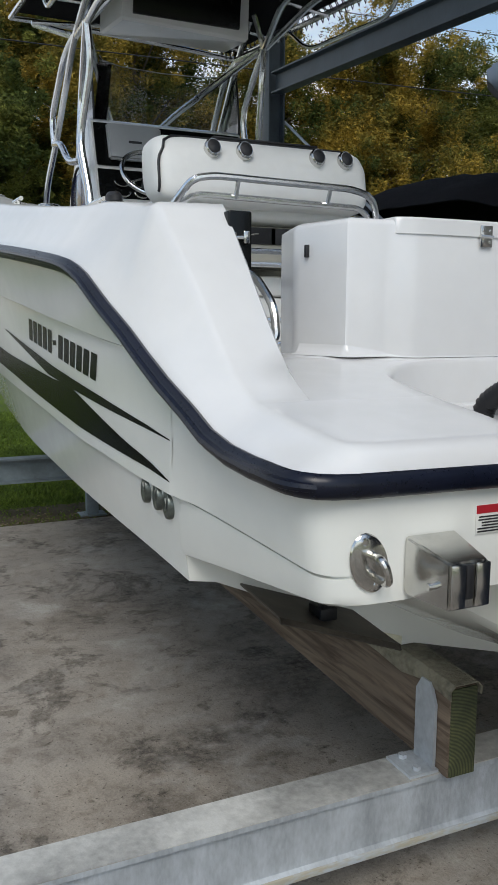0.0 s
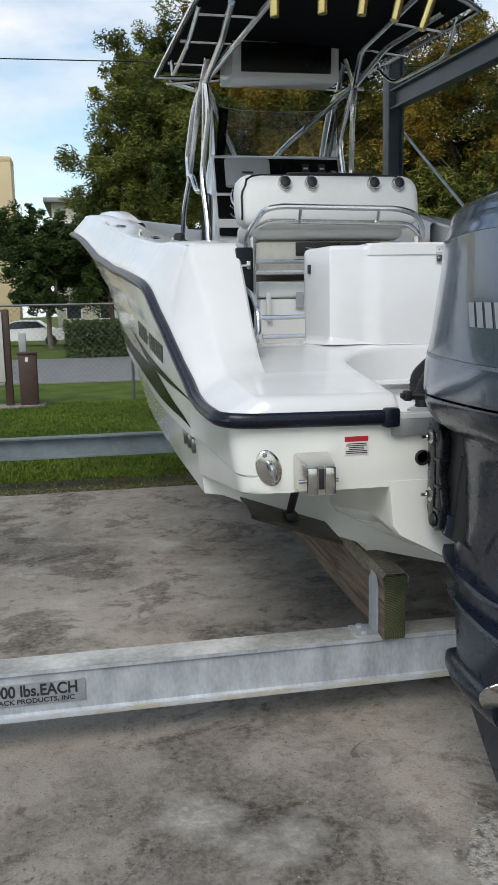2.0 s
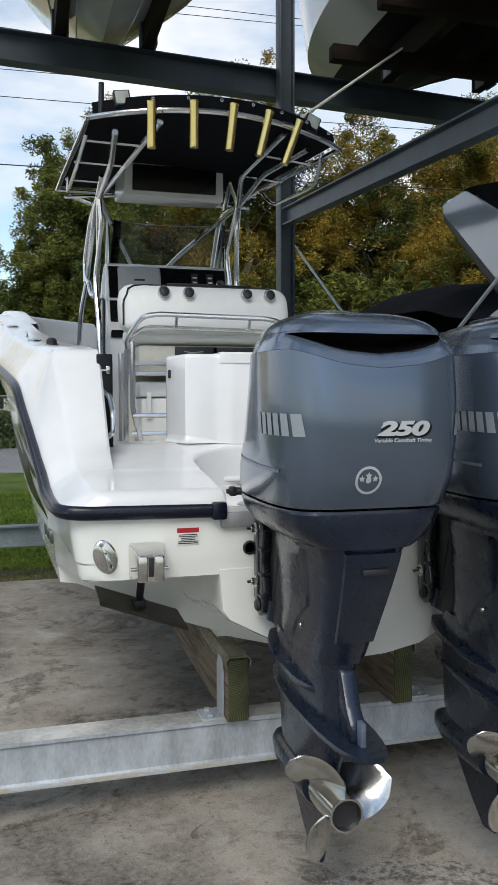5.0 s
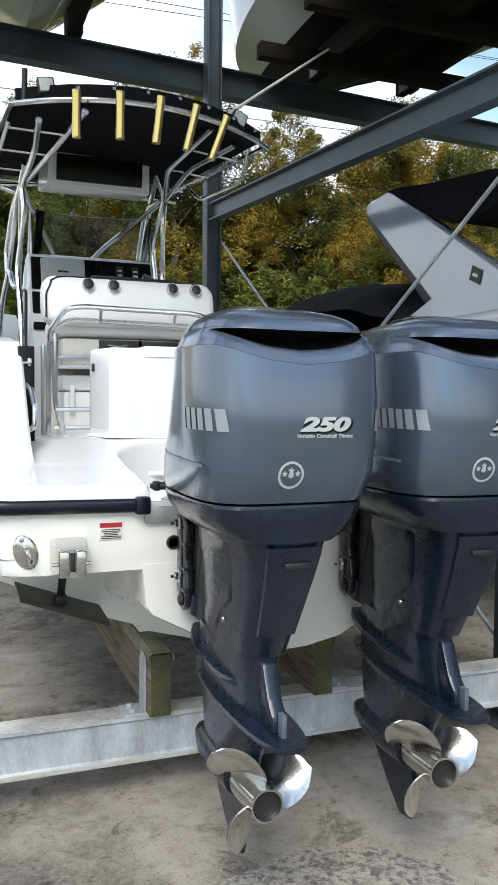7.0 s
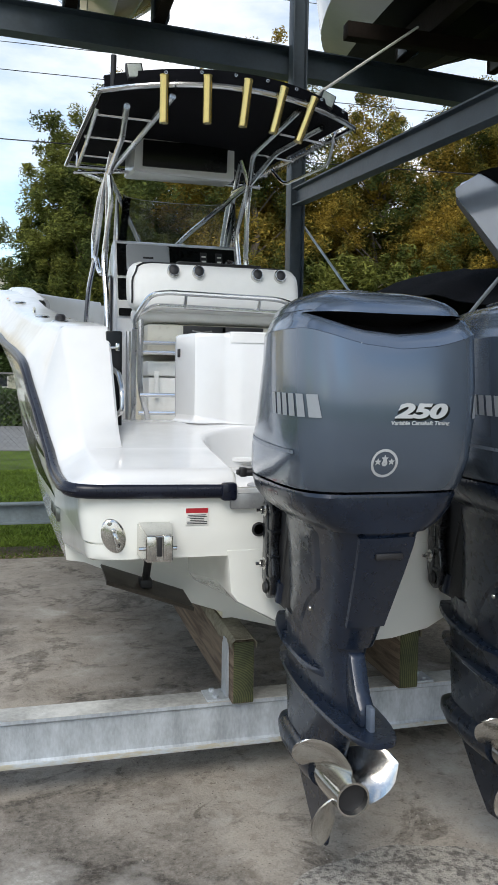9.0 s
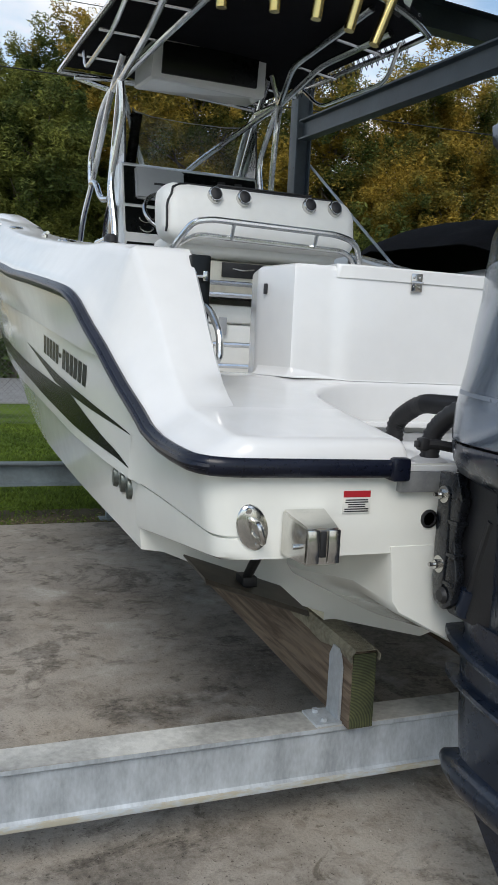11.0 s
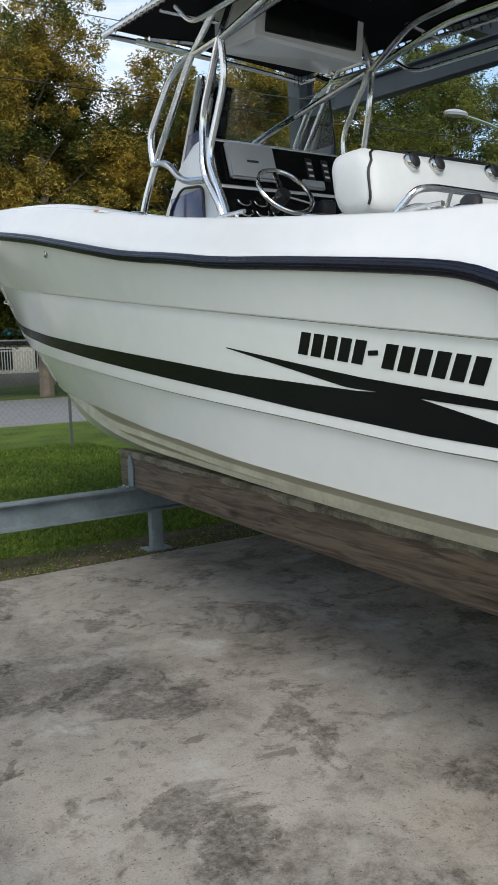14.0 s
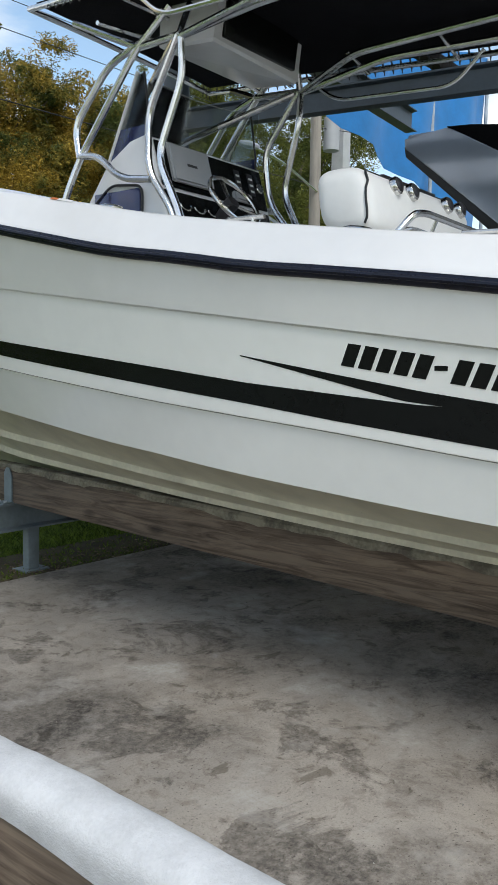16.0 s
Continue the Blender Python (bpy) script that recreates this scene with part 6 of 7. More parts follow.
part("seat", pad(-0.56, 0.46, [(2.24 + 0.26 * math.copysign(abs(math.cos(t)) ** 0.5, math.cos(t)), 2.16 + 0.065 * math.copysign(abs(math.sin(t)) ** 0.6, math.sin(t))) for t in [2 * math.pi * k / 24 for k in range(24)]]), CUSH, lp, "white padded seat", angle=60)
part("lower_box", bm_box(-0.50, 0.42, 2.02, 2.48, 1.90, 2.09, bevel=0.02), CREAM, lp, "cream moulded tackle box")
part("back_panel", bm_box(-0.52, 0.44, 2.455, 2.478, 1.365, 1.92, bevel=0.006), CREAM, lp, "cream panel behind the cooler")
for x in (-0.10, 0.16):
    part("drawer", bm_box(x - 0.16, x + 0.13, 2.004, 2.017, 2.0, 2.082, bevel=0.004), BLACKMAT, lp, "black tackle drawer")
    part("drawer_pull", bm_tube(rounded_path([(x - 0.10, 2.002, 2.05), (x - 0.04, 1.992, 2.04), (x + 0.03, 2.002, 2.05)], 0.02), 0.004, 6), STEEL, lp)
# frame
part("back_rail", bm_tube(rounded_path([(-0.58, 1.97, 2.05), (-0.60, 1.80, 2.12), (-0.52, 1.73, 2.245), (-0.42, 1.72, 2.262), (0.30, 1.72, 2.25), (0.42, 1.73, 2.22), (0.50, 1.80, 2.10), (0.48, 1.97, 2.05)], 0.11, 7), 0.017, 10), ALU, lp, "polished aluminium back rail")
part("lower_rail", bm_tube(rounded_path([(-0.59, 1.84, 2.12), (-0.50, 1.76, 2.185), (0.38, 1.76, 2.17), (0.49, 1.84, 2.10)], 0.08, 5), 0.015, 10), ALU, lp)
for x in (-0.30, 0.18):
    part("strut", bm_tube([(x, 1.755, 2.175), (x, 1.722, 2.25)], 0.011, 8), ALU, lp)
for x in (-0.565, 0.465):
    for pts in ([(x, 1.84, 2.10), (x, 1.85, 1.66), (x + (0.06 if x < 0 else -0.06), 1.93, 1.49), (x + (0.08 if x < 0 else -0.08), 1.97, 1.365)], [(x - 0.02, 1.95, 2.05), (x - 0.02, 2.02, 1.8), (x - 0.02, 2.0, 1.5), (x - 0.02, 2.12, 1.365)], [(x, 2.45, 2.06), (x, 2.45, 1.365)]):
        part("leg", bm_tube(rounded_path(pts, 0.08), 0.019, 10), ALU, lp)
for z, y in ((1.962, 1.95), (1.90, 1.97), (1.625, 1.855), (1.508, 1.925)):
    part("cross_bar", bm_tube([(-0.565, y, z), (0.465, y, z)], 0.014, 8), ALU, lp)
# cooler under the seat
COOL = mat("white cooler plastic", (0.78, 0.78, 0.74), 0.4, var=0.05, scale=4)
ck = thing("cooler", (-0.1, 2.2, 1.362), "white plastic cooler strapped under the leaning post", "cooler")
part("tub", bm_box(-0.48, 0.30, 2.08, 2.42, 1.362, 1.742, bevel=0.02), COOL, ck)
part("lid", bm_box(-0.492, 0.315, 2.065, 2.435, 1.746, 1.85, bevel=0.025), COOL, ck)
part("latch", bm_box(-0.445, -0.412, 2.05, 2.066, 1.60, 1.78, bevel=0.006), COOL, ck)
part("latch", bm_box(-0.25, -0.20, 2.052, 2.066, 1.68, 1.78, bevel=0.006), GREYPLASTIC, ck, "grey latch")

# ---- trees ----
def leaf_mat(name, c1, c2, lo=0.3, hi=0.7):
    m = mat(name, c1, 0.7, var=0.3, scale=0.5, col2=c2, spec=0.2, lo=lo, hi=hi)
    n, l = m.node_tree.nodes, m.node_tree.links
    b = n["Principled BSDF"]
    geo = n.new("ShaderNodeNewGeometry")
    hsv = n.new("ShaderNodeHueSaturation")
    mr = n.new("ShaderNodeMapRange")
    mr.inputs["To Min"].default_value, mr.inputs["To Max"].default_value = 0.45, 1.5
    old = b.inputs["Base Color"].links[0].from_socket
    l.new(geo.outputs["Random Per Island"], mr.inputs["Value"]), l.new(mr.outputs[0], hsv.inputs["Value"])
    l.new(old, hsv.inputs["Color"]), l.new(hsv.outputs[0], b.inputs["Base Color"])
    b.inputs["Subsurface Weight"].default_value = 0.0
    tr = n.new("ShaderNodeBsdfTranslucent")
    l.new(hsv.outputs[0], tr.inputs[0])
    mix = n.new("ShaderNodeMixShader")
    mix.inputs[0].default_value = 0.35
    out = n["Material Output"]
    l.new(b.outputs[0], mix.inputs[1]), l.new(tr.outputs[0], mix.inputs[2]), l.new(mix.outputs[0], out.inputs[0])
    return m


LEAF_GOLD = leaf_mat("golden olive leaves", (0.38, 0.265, 0.045), (0.075, 0.10, 0.026), 0.42, 0.57)
LEAF_GREEN = leaf_mat("green leaves", (0.20, 0.21, 0.045), (0.06, 0.085, 0.022), 0.42, 0.58)
LEAF_DARK = leaf_mat("dark green leaves", (0.085, 0.13, 0.038), (0.034, 0.058, 0.02))
BARK = mat("grey bark", (0.16, 0.13, 0.10), 0.9, var=0.4, scale=3, bump=0.8, bscale=30)


def tree(name, at, height, spread, leaf, seed, label, base=0.25, n=9000, size=0.13):
    rng = random.Random(seed)
    t = thing(name, at, label, "tree", group="row of trees")
    x0, y0, z0 = at
    bm = bmesh.new()
    tips = []
    trunk = [Vector((x0 + 0.15 * rng.uniform(-1, 1) * k, y0 + 0.15 * rng.uniform(-1, 1) * k, z0 + height * 0.75 * k / 6)) for k in range(7)]
    bm_tube(trunk, [0.20 * (1 - 0.13 * k) * height / 10 for k in range(7)], 8, bm=bm)
    for k in range(27):
        f = rng.uniform(base, 0.95)
        p = trunk[0].lerp(trunk[-1], min(f, 1))
        a, r = rng.uniform(0, 6.283), spread * rng.uniform(0.45, 0.95) * (1.1 - 0.6 * abs(f - 0.45))
        q = p + Vector((r * math.cos(a), r * math.sin(a), height * rng.uniform(0.06, 0.26)))
        mid = p.lerp(q, 0.5) + Vector((0, 0, -0.15 * rng.random()))
        bm_tube([p, mid, q], [0.055, 0.035, 0.012], 5, bm=bm)
        tips += [q, mid.lerp(q, 0.5)]
    part("trunk", bm, BARK, t)
    tips += [trunk[-1], trunk[-1] + Vector((0, 0, height * 0.12)), trunk[-2]]
    clumps = []
    for p in tips:
        for _ in range(9):
            clumps.append((p + Vector((rng.gauss(0, 0.5), rng.gauss(0, 0.5), rng.gauss(0, 0.55))) * spread * 0.36, spread * rng.uniform(0.07, 0.19)))
    g = np.random.default_rng(seed)
    pick = g.integers(0, len(clumps), n)
    mid, rad = np.array([c[:] for c, _ in clumps])[pick], np.array([r for _, r in clumps])[pick]
    unit = lambda a: a / np.maximum(np.linalg.norm(a, axis=1, keepdims=True), 1e-6)
    p = mid + unit(g.normal(size=(n, 3))) * (rad * g.random(n) ** 0.45)[:, None]
    p[:, 2] = np.where(p[:, 2] > z0 + height, z0 + height - 0.5 * g.random(n), p[:, 2])
    u = unit(g.normal(size=(n, 3)) * (1, 1, 0.6))
    v = unit(np.cross(u, g.normal(size=(n, 3))))
    q = (size * g.uniform(0.5, 1.2, n))[:, None]
    verts = np.stack([p - u * q, p + v * q * 0.55, p + u * q * 0.9], axis=1).reshape(-1, 3)
    me = bpy.data.meshes.new("crown")
    me.from_pydata(verts.tolist(), [], np.arange(3 * n).reshape(-1, 3).tolist())
    me.materials.append(leaf)
    ob = new("crown", me)
    ob.parent = t
    ob.matrix_parent_inverse = t.matrix_world.inverted()
    return t


ROW = ((0.9, 31.5, 12.6, 3, LEAF_GREEN), (3.1, 34, 15.0, 2.7, LEAF_GREEN), (5.8, 35, 16.9, 3.7, LEAF_GOLD), (8.4, 32, 16.4, 3.8, LEAF_GOLD), (11.2, 33, 16.2, 3.9, LEAF_GOLD), (14.2, 31.5, 15.0, 3.6, LEAF_GOLD), (17.3, 32, 15.6, 3.8, LEAF_GOLD), (20.6, 31, 15.3, 3.8, LEAF_GOLD), (24.4, 32, 16.2, 4, LEAF_GREEN), (28.6, 31, 18.0, 4.2, LEAF_GREEN), (33.2, 32, 19.8, 4.4, LEAF_GREEN), (38.5, 31, 19.5, 4.6, LEAF_GREEN), (44.5, 32, 20.5, 4.8, LEAF_GREEN))
for i, (x, y, h, sp, lf) in enumerate(ROW):
    words = "tall tree with golden olive autumn foliage behind the fence" if lf is LEAF_GOLD else "tall leafy green tree behind the fence"
    tree("roadside_tree", (x, y, -0.05), h, sp, lf, 10 + i, words, base=0.40 if x < 6 else 0.22, n=120000, size=0.105)
for i, (x, y, h, sp, lf) in enumerate(((-3.7, 40, 7.4, 2.1, LEAF_DARK), (-0.5, 42, 8.4, 3.0, LEAF_DARK), (7.2, 37, 10.5, 3.2, LEAF_GREEN), (12.4, 36, 12.0, 3.4, LEAF_DARK), (15.8, 36, 12.5, 3.4, LEAF_GREEN), (19.0, 35, 11.0, 3.6, LEAF_DARK), (11.2, 29.4, 7.2, 2.5, LEAF_GREEN), (14.4, 29.6, 7.8, 2.6, LEAF_GREEN), (17.4, 29.4, 7.0, 2.5, LEAF_GREEN), (25, 33, 8.5, 3.8, LEAF_DARK), (33, 33, 9, 4, LEAF_DARK))):
    tree("shade_tree", (x, y, -0.05), h, sp, lf, 60 + i, "dense dark green shade tree across the road" if lf is LEAF_DARK else "dense olive green tree filling the row", base=0.30 if x < 0 else 0.12, n=45000, size=0.15)


def hedge(at, lx, ly, h, leaf, seed, lab):
    rng = random.Random(seed)
    verts, faces = [], []
    for i in range(int(900 * lx)):
        p = Vector((at[0] + rng.uniform(-lx / 2, lx / 2), at[1] + rng.uniform(-ly / 2, ly / 2), at[2] + h * rng.random() ** 0.7 * (0.8 + 0.3 * noise.noise((at[0] + i * 0.001, 2, 1)))))
        u = Vector((rng.gauss(0, 1), rng.gauss(0, 1), rng.gauss(0, 0.6))).normalized()
        v = u.cross(Vector((rng.gauss(0, 1), rng.gauss(0, 1), rng.gauss(0, 1)))).normalized()
        s = 0.12 * rng.uniform(0.5, 1.2)
        k = len(verts)
        verts += [tuple(p - u * s), tuple(p + v * s * 0.5), tuple(p + u * s), tuple(p - v * s * 0.5)]
        faces.append((k, k + 1, k + 2, k + 3))
    me = bpy.data.meshes.new("hedge")
    me.from_pydata(verts, [], faces)
    me.materials.append(leaf)
    return tagged(new("hedge", me), lab, "hedge", kind="stuff")


hedge((-0.9, 31.0, -0.05), 3.6, 1.6, 1.9, LEAF_DARK, 5, "dark clipped hedge across the road")
hedge((18, 28.0, -0.05), 14.0, 2.0, 3.6, LEAF_GREEN, 6, "green undergrowth between the trees")
hedge((30, 28.0, -0.05), 12.0, 2.0, 3.6, LEAF_GREEN, 8, "green undergrowth between the trees")

# grass blades on the verge
rng = random.Random(9)
verts, faces = [], []
for i in range(120000):
    y = 4.85 + 8.6 * rng.random() ** 1.5
    x = rng.uniform(-5.2, 1.6) if y < 9 else rng.uniform(-7, 2.6)
    if y < 5.45 and rng.random() < 0.75:
        continue
    clump = 0.5 + 0.5 * noise.noise((x * 3.1, y * 3.1, 0.0))
    h, a = rng.uniform(0.02, 0.05) * (0.5 + clump), rng.uniform(0, 6.283)
    dx, dy = 0.011 * math.cos(a), 0.011 * math.sin(a)
    k = len(verts)
    lx, ly = rng.gauss(0, 0.03), rng.gauss(0, 0.03)
    verts += [(x - dx, y - dy, -0.05), (x + dx, y + dy, -0.05), (x + lx, y + ly, -0.05 + h)]
    faces.append((k, k + 1, k + 2))
me = bpy.data.meshes.new("grass")
me.from_pydata(verts, [], faces)
me.materials.append(leaf_mat("grass blades", (0.185, 0.26, 0.036), (0.06, 0.10, 0.018)))
tagged(new("grass", me), "short green grass blades on the verge", "grass", kind="stuff")
# fallen leaves and pebbles along the slab
verts, faces = [], []
for i in range(900):
    x, y = rng.uniform(-5, 1.8), 4.75 + abs(rng.gauss(0, 0.28))
    s, a = rng.uniform(0.008, 0.028), rng.uniform(0, 6.283)
    k = len(verts)
    z = 0.004 if y < 4.75 else -0.024
    verts += [(x + s * math.cos(a), y + s * math.sin(a), z + 0.006 * rng.random()), (x - s * 0.5 * math.sin(a), y + s * 0.5 * math.cos(a), z + 0.012), (x - s * math.cos(a), y - s * math.sin(a), z + 0.006 * rng.random()), (x + s * 0.5 * math.sin(a), y - s * 0.5 * math.cos(a), z + 0.01)]
    faces.append((k, k + 1, k + 2, k + 3))
me = bpy.data.meshes.new("leaf_litter")
me.from_pydata(verts, [], faces)
me.materials.append(leaf_mat("dry leaves", (0.30, 0.25, 0.17), (0.14, 0.09, 0.05)))
tagged(new("leaf_litter", me), "pale dry leaf litter beside the slab", "leaf litter", kind="stuff")
# crumbled patch and grit on the slab
GRIT = mat("pale crumbled aggregate", (0.36, 0.34, 0.30), 0.9, var=0.4, scale=38, col2=(0.12, 0.11, 0.10), bump=1.0, bscale=90, lo=0.40, hi=0.54)
bm = bmesh.new()
ring0, c = [], (-0.02, -1.02)
rows = []
for k in range(9):
    rows.append([(c[0] + 0.47 * k / 8 * (1 + 0.12 * noise.noise((math.cos(t) * 2, math.sin(t) * 2, 4))) * math.cos(t), c[1] + 0.36 * k / 8 * (1 + 0.12 * noise.noise((math.cos(t) * 2, math.sin(t) * 2, 7))) * math.sin(t), 0.014 - 0.012 * (k / 8) ** 4 + 0.006 * noise.noise((k * 3, math.cos(t) * 6, math.sin(t) * 6))) for t in [2 * math.pi * j / 48 for j in range(48)]])
bm_loft(rows, False, False, True, bm)
tagged(part("pavement_patch", bm, GRIT), "rough pale patch of broken concrete on the slab", "concrete patch", kind="structure")
verts, faces = [], []
for i in range(1500):
    if i < 900:
        a, r = rng.uniform(0, 6.283), abs(rng.gauss(0, 0.42))
        x, y = -0.02 + r * math.cos(a), -1.0 + r * math.sin(a) * 0.85
    else:
        x, y = rng.uniform(-4.5, 1.5), rng.uniform(-2.5, 4.6)
    s = rng.uniform(0.0015, 0.005)
    k = len(verts)
    z = 0.013 if (x + 0.02) ** 2 / 0.2 + (y + 1.02) ** 2 / 0.12 < 1 else 0.0
    verts += [(x - s, y, z), (x + s * 0.6, y - s, z), (x + s * 0.7, y + s, z), (x, y, z + s * 1.2)]
    faces += [(k, k + 1, k + 3), (k + 1, k + 2, k + 3), (k + 2, k, k + 3)]
me = bpy.data.meshes.new("grit")
me.from_pydata(verts, [], faces)
me.materials.append(GRIT)
tagged(new("grit", me), "loose grit and specks scattered on the slab", "grit", kind="stuff")

# ---- neighbouring cruiser ----
SILVER = mat("silver grey gelcoat", (0.25, 0.29, 0.35), 0.16, metal=0.3, var=0.06, scale=1.5, coat=0.8)
cr = thing("express_cruiser", (3.6, 2.0, 0.9), "white express cruiser with silver radar arch and black canvas", "boat")
rows = []
for k in range(22):
    t = k / 21
    y = -1.0 + 8.0 * t
    w = 1.25 * (1 - max(0, (t - 0.5) / 0.5) ** 2.3)
    zk = 0.85 + 0.9 * max(0, (t - 0.6) / 0.4) ** 2
    rows.append([(3.6 + s * x * w, y, z) for s, x, z in ((-1, 0.86, 2.36), (-1, 1.0, 2.28), (-1, 0.99, 2.22), (-1, 0.88, 1.3), (1, 0.0, zk), (1, 0.88, 1.3), (1, 0.99, 2.22), (1, 1.0, 2.28), (1, 0.86, 2.36))])
part("hull", bm_loft(rows, True, True, True), GEL, cr, "white hull")
ARCH = [(3.47, 3.525), (3.06, 3.565), (2.55, 3.27), (1.41, 2.60), (1.1, 2.36), (2.75, 2.34), (2.70, 2.42), (2.36, 2.535), (3.455, 3.44)]
EDGE = [(3.475, 3.47), (3.455, 3.375), (2.42, 2.47), (2.30, 2.47), (2.34, 2.55), (3.40, 3.43)]
for x in (2.58, 4.65):
    part("arch_leg", bm_prism(ARCH, x - 0.06, x + 0.06, "x", 0.012), SILVER, cr, "silver radar arch leg", angle=20)
    part("arch_edge", bm_prism(EDGE, x - 0.05, x + 0.05, "x", 0.012), BLACKMAT, cr, "black padded underside of the arch")
mark = part("arch_mark", bm_prism([(1.80, 2.72), (1.68, 2.665), (1.71, 2.565), (1.84, 2.62)], 2.512, 2.5185, "x"), BLACKGLOSS, cr)
part("mark_bar", bm_prism([(1.785, 2.665), (1.725, 2.64), (1.735, 2.62), (1.795, 2.645)], 2.508, 2.5115, "x"), DECAL, mark)
part("arch_top", bm_box(2.55, 4.60, 3.14, 3.46, 3.47, 3.57, bevel=0.03), SILVER, cr)
rows = []
for k in range(22):
    y = 2.38 + 4.2 * k / 21
    h = lerp(y, ((2.38, 0.06), (3.08, 0.30), (3.5, 0.55), (4.5, 0.66), (5.25, 0.73), (5.6, 0.66), (6.3, 0.35), (6.6, 0.06))) + 0.03 * noise.noise((y * 2, 1, 3))
    rows.append([(2.40 + 2.4 * j / 12, y, 2.33 + h * math.sin(math.pi * (0.06 + 0.88 * j / 12)) ** 0.5 + 0.03 * noise.noise((j, y * 3, 0))) for j in range(13)])
bm = bm_loft(rows, False, False, False)
bmesh.ops.solidify(bm, geom=bm.faces[:], thickness=0.01)
part("cockpit_cover", bm, CANVAS, cr, "black canvas cockpit cover")
rows = []
for y, hi, lo in ((3.06, 3.565, 3.53), (2.85, 3.54, 3.40), (2.5, 3.49, 3.25), (2.2, 3.445, 3.12), (1.9, 3.41, 3.09), (1.6, 3.375, 3.13), (1.0, 3.28, 3.10), (0.4, 3.16, 3.06)):
    over = [(2.50 + 2.2 * j / 8, y + 0.02 * noise.noise((j, y, 1)), hi + 0.07 * math.sin(math.pi * j / 8) + 0.012 * noise.noise((j * 0.9, y * 4, 2))) for j in range(9)]
    rows.append(over + [(2.56 + 2.08 * j / 8, y, lo + 0.02 * noise.noise((j * 1.3, y * 3, 7))) for j in range(8, -1, -1)])
part("bimini", bm_loft(rows), CANVAS, cr, "black canvas bimini top folded back", angle=60)
bm = bm_tube([(2.6, 0.45, 3.10), (2.6, 1.4, 2.4)], 0.014, 8)
part("bimini_pole", bm, ALU, cr)
for x in (3.1, 4.1):
    tagged(part("cruiser_stand", bm_box(x - 0.06, x + 0.06, -0.2, 5.2, 0.506, 1.15, bevel=0.006), TIMBER), "timber bunk under the neighbouring cruiser", "bunk", group="boat bunks")
TARP = mat("bright blue tarpaulin", (0.01, 0.19, 0.52), 0.45, var=0.15, scale=3, bump=0.1, bscale=20)
bm = bm_loft([[(8.6 + 7.0 * i / 16, 8.35 + 0.13 * math.sin(i * 1.3) + 0.06 * j, 7.54 + 0.10 * i + (6.35 - 1.55 * i / 16 - 7.54 - 0.10 * i) * j / 4 - 0.065 * math.sin(math.pi * i / 4) ** 2 * (j == 4)) for i in range(17)] for j in range(5)], False, False, False)
bmesh.ops.solidify(bm, geom=bm.faces[:], thickness=0.008)
tp = thing("tarpaulin", (12.1, 8.4, -0.05), "bright blue tarpaulin hung between two posts", "tarpaulin")
part("sheet", bm, TARP, tp)
for x, z in ((12.75, 8.4), (15.55, 9.1)):
    part("post", bm_tube([(x, 8.43, -0.05), (x, 8.43, z)], 0.045, 8), GALV, tp)

# ---- fence ----
MESHM = mat("fence wire", (0.15, 0.155, 0.15), 0.5, metal=0.6, var=0.2, scale=5)
fence = thing("chain_link_fence", (0, 13.2, 0), "grey chain-link fence with top rail along the grass", "fence")
for k in range(16):
    x = -9.8 + 3.0 * k
    part("post", bm_tube([(x, 13.2, -0.05), (x, 13.2, 1.90)], 0.03, 8), MESHM, fence)
part("top_rail", bm_tube([(-13, 13.2, 1.87), (38, 13.2, 1.87)], 0.021, 8), MESHM, fence)
verts, faces = [], []
step, H = 0.11, 1.85
x = -12.0
while x < 30:
    for d in (1, -1):
        x0, x1 = (x, x + H) if d == 1 else (x + H, x)
        k = len(verts)
        w = 0.0032
        verts += [(x0 - w, 13.16, 0.0), (x0 + w, 13.16, 0.0), (x1 + w, 13.16, H), (x1 - w, 13.16, H)]
        faces.append((k, k + 1, k + 2, k + 3))
    x += step
me = bpy.data.meshes.new("wire_mesh")
me.from_pydata(verts, [], faces)
me.materials.append(MESHM)
ob = new("wire_mesh", me)
ob.parent = fence
ob.matrix_parent_inverse = fence.matrix_world.inverted()
ob["kind"] = "stuff"

# brown utility cabinet and gate post by the fence
BROWN = mat("brown painted metal", (0.060, 0.034, 0.026), 0.55, var=0.25, scale=5)
ub = thing("utility_pedestal", (-2.72, 13.0, -0.05), "brown metal utility pedestal on a concrete pad by the fence", "utility box")
part("box", bm_box(-2.95, -2.62, 12.85, 13.1, 0.0, 0.95, bevel=0.015), BROWN, ub)
part("lid", bm_box(-2.97, -2.60, 12.83, 13.12, 0.95, 1.0, bevel=0.01), BROWN, ub)
part("tag", bm_box(-2.82, -2.77, 12.842, 12.85, 0.82, 0.90), PAPER, ub)
part("conduit", bm_box(-2.93, -2.79, 12.93, 13.02, 1.0, 1.35, bevel=0.02), GREYPLASTIC, ub)
part("pad", bm_box(-3.9, -2.5, 12.7, 13.3, -0.06, 0.0, bevel=0.01), CONCRETE, ub)
gp = thing("sign_post", (-3.3, 13.0, 0), "brown post carrying a pale board", "sign post")
part("post", bm_box(-3.22, -3.08, 12.9, 13.05, 0.0, 1.80, bevel=0.01), BROWN, gp)
part("board", bm_box(-3.9, -3.2, 12.86, 12.89, 0.45, 1.75, bevel=0.01), mat("pale board", (0.55, 0.55, 0.50), 0.7, var=0.1), gp)
part("post", bm_box(-3.95, -3.85, 12.9, 13.05, 0.0, 1.80, bevel=0.01), BROWN, gp)

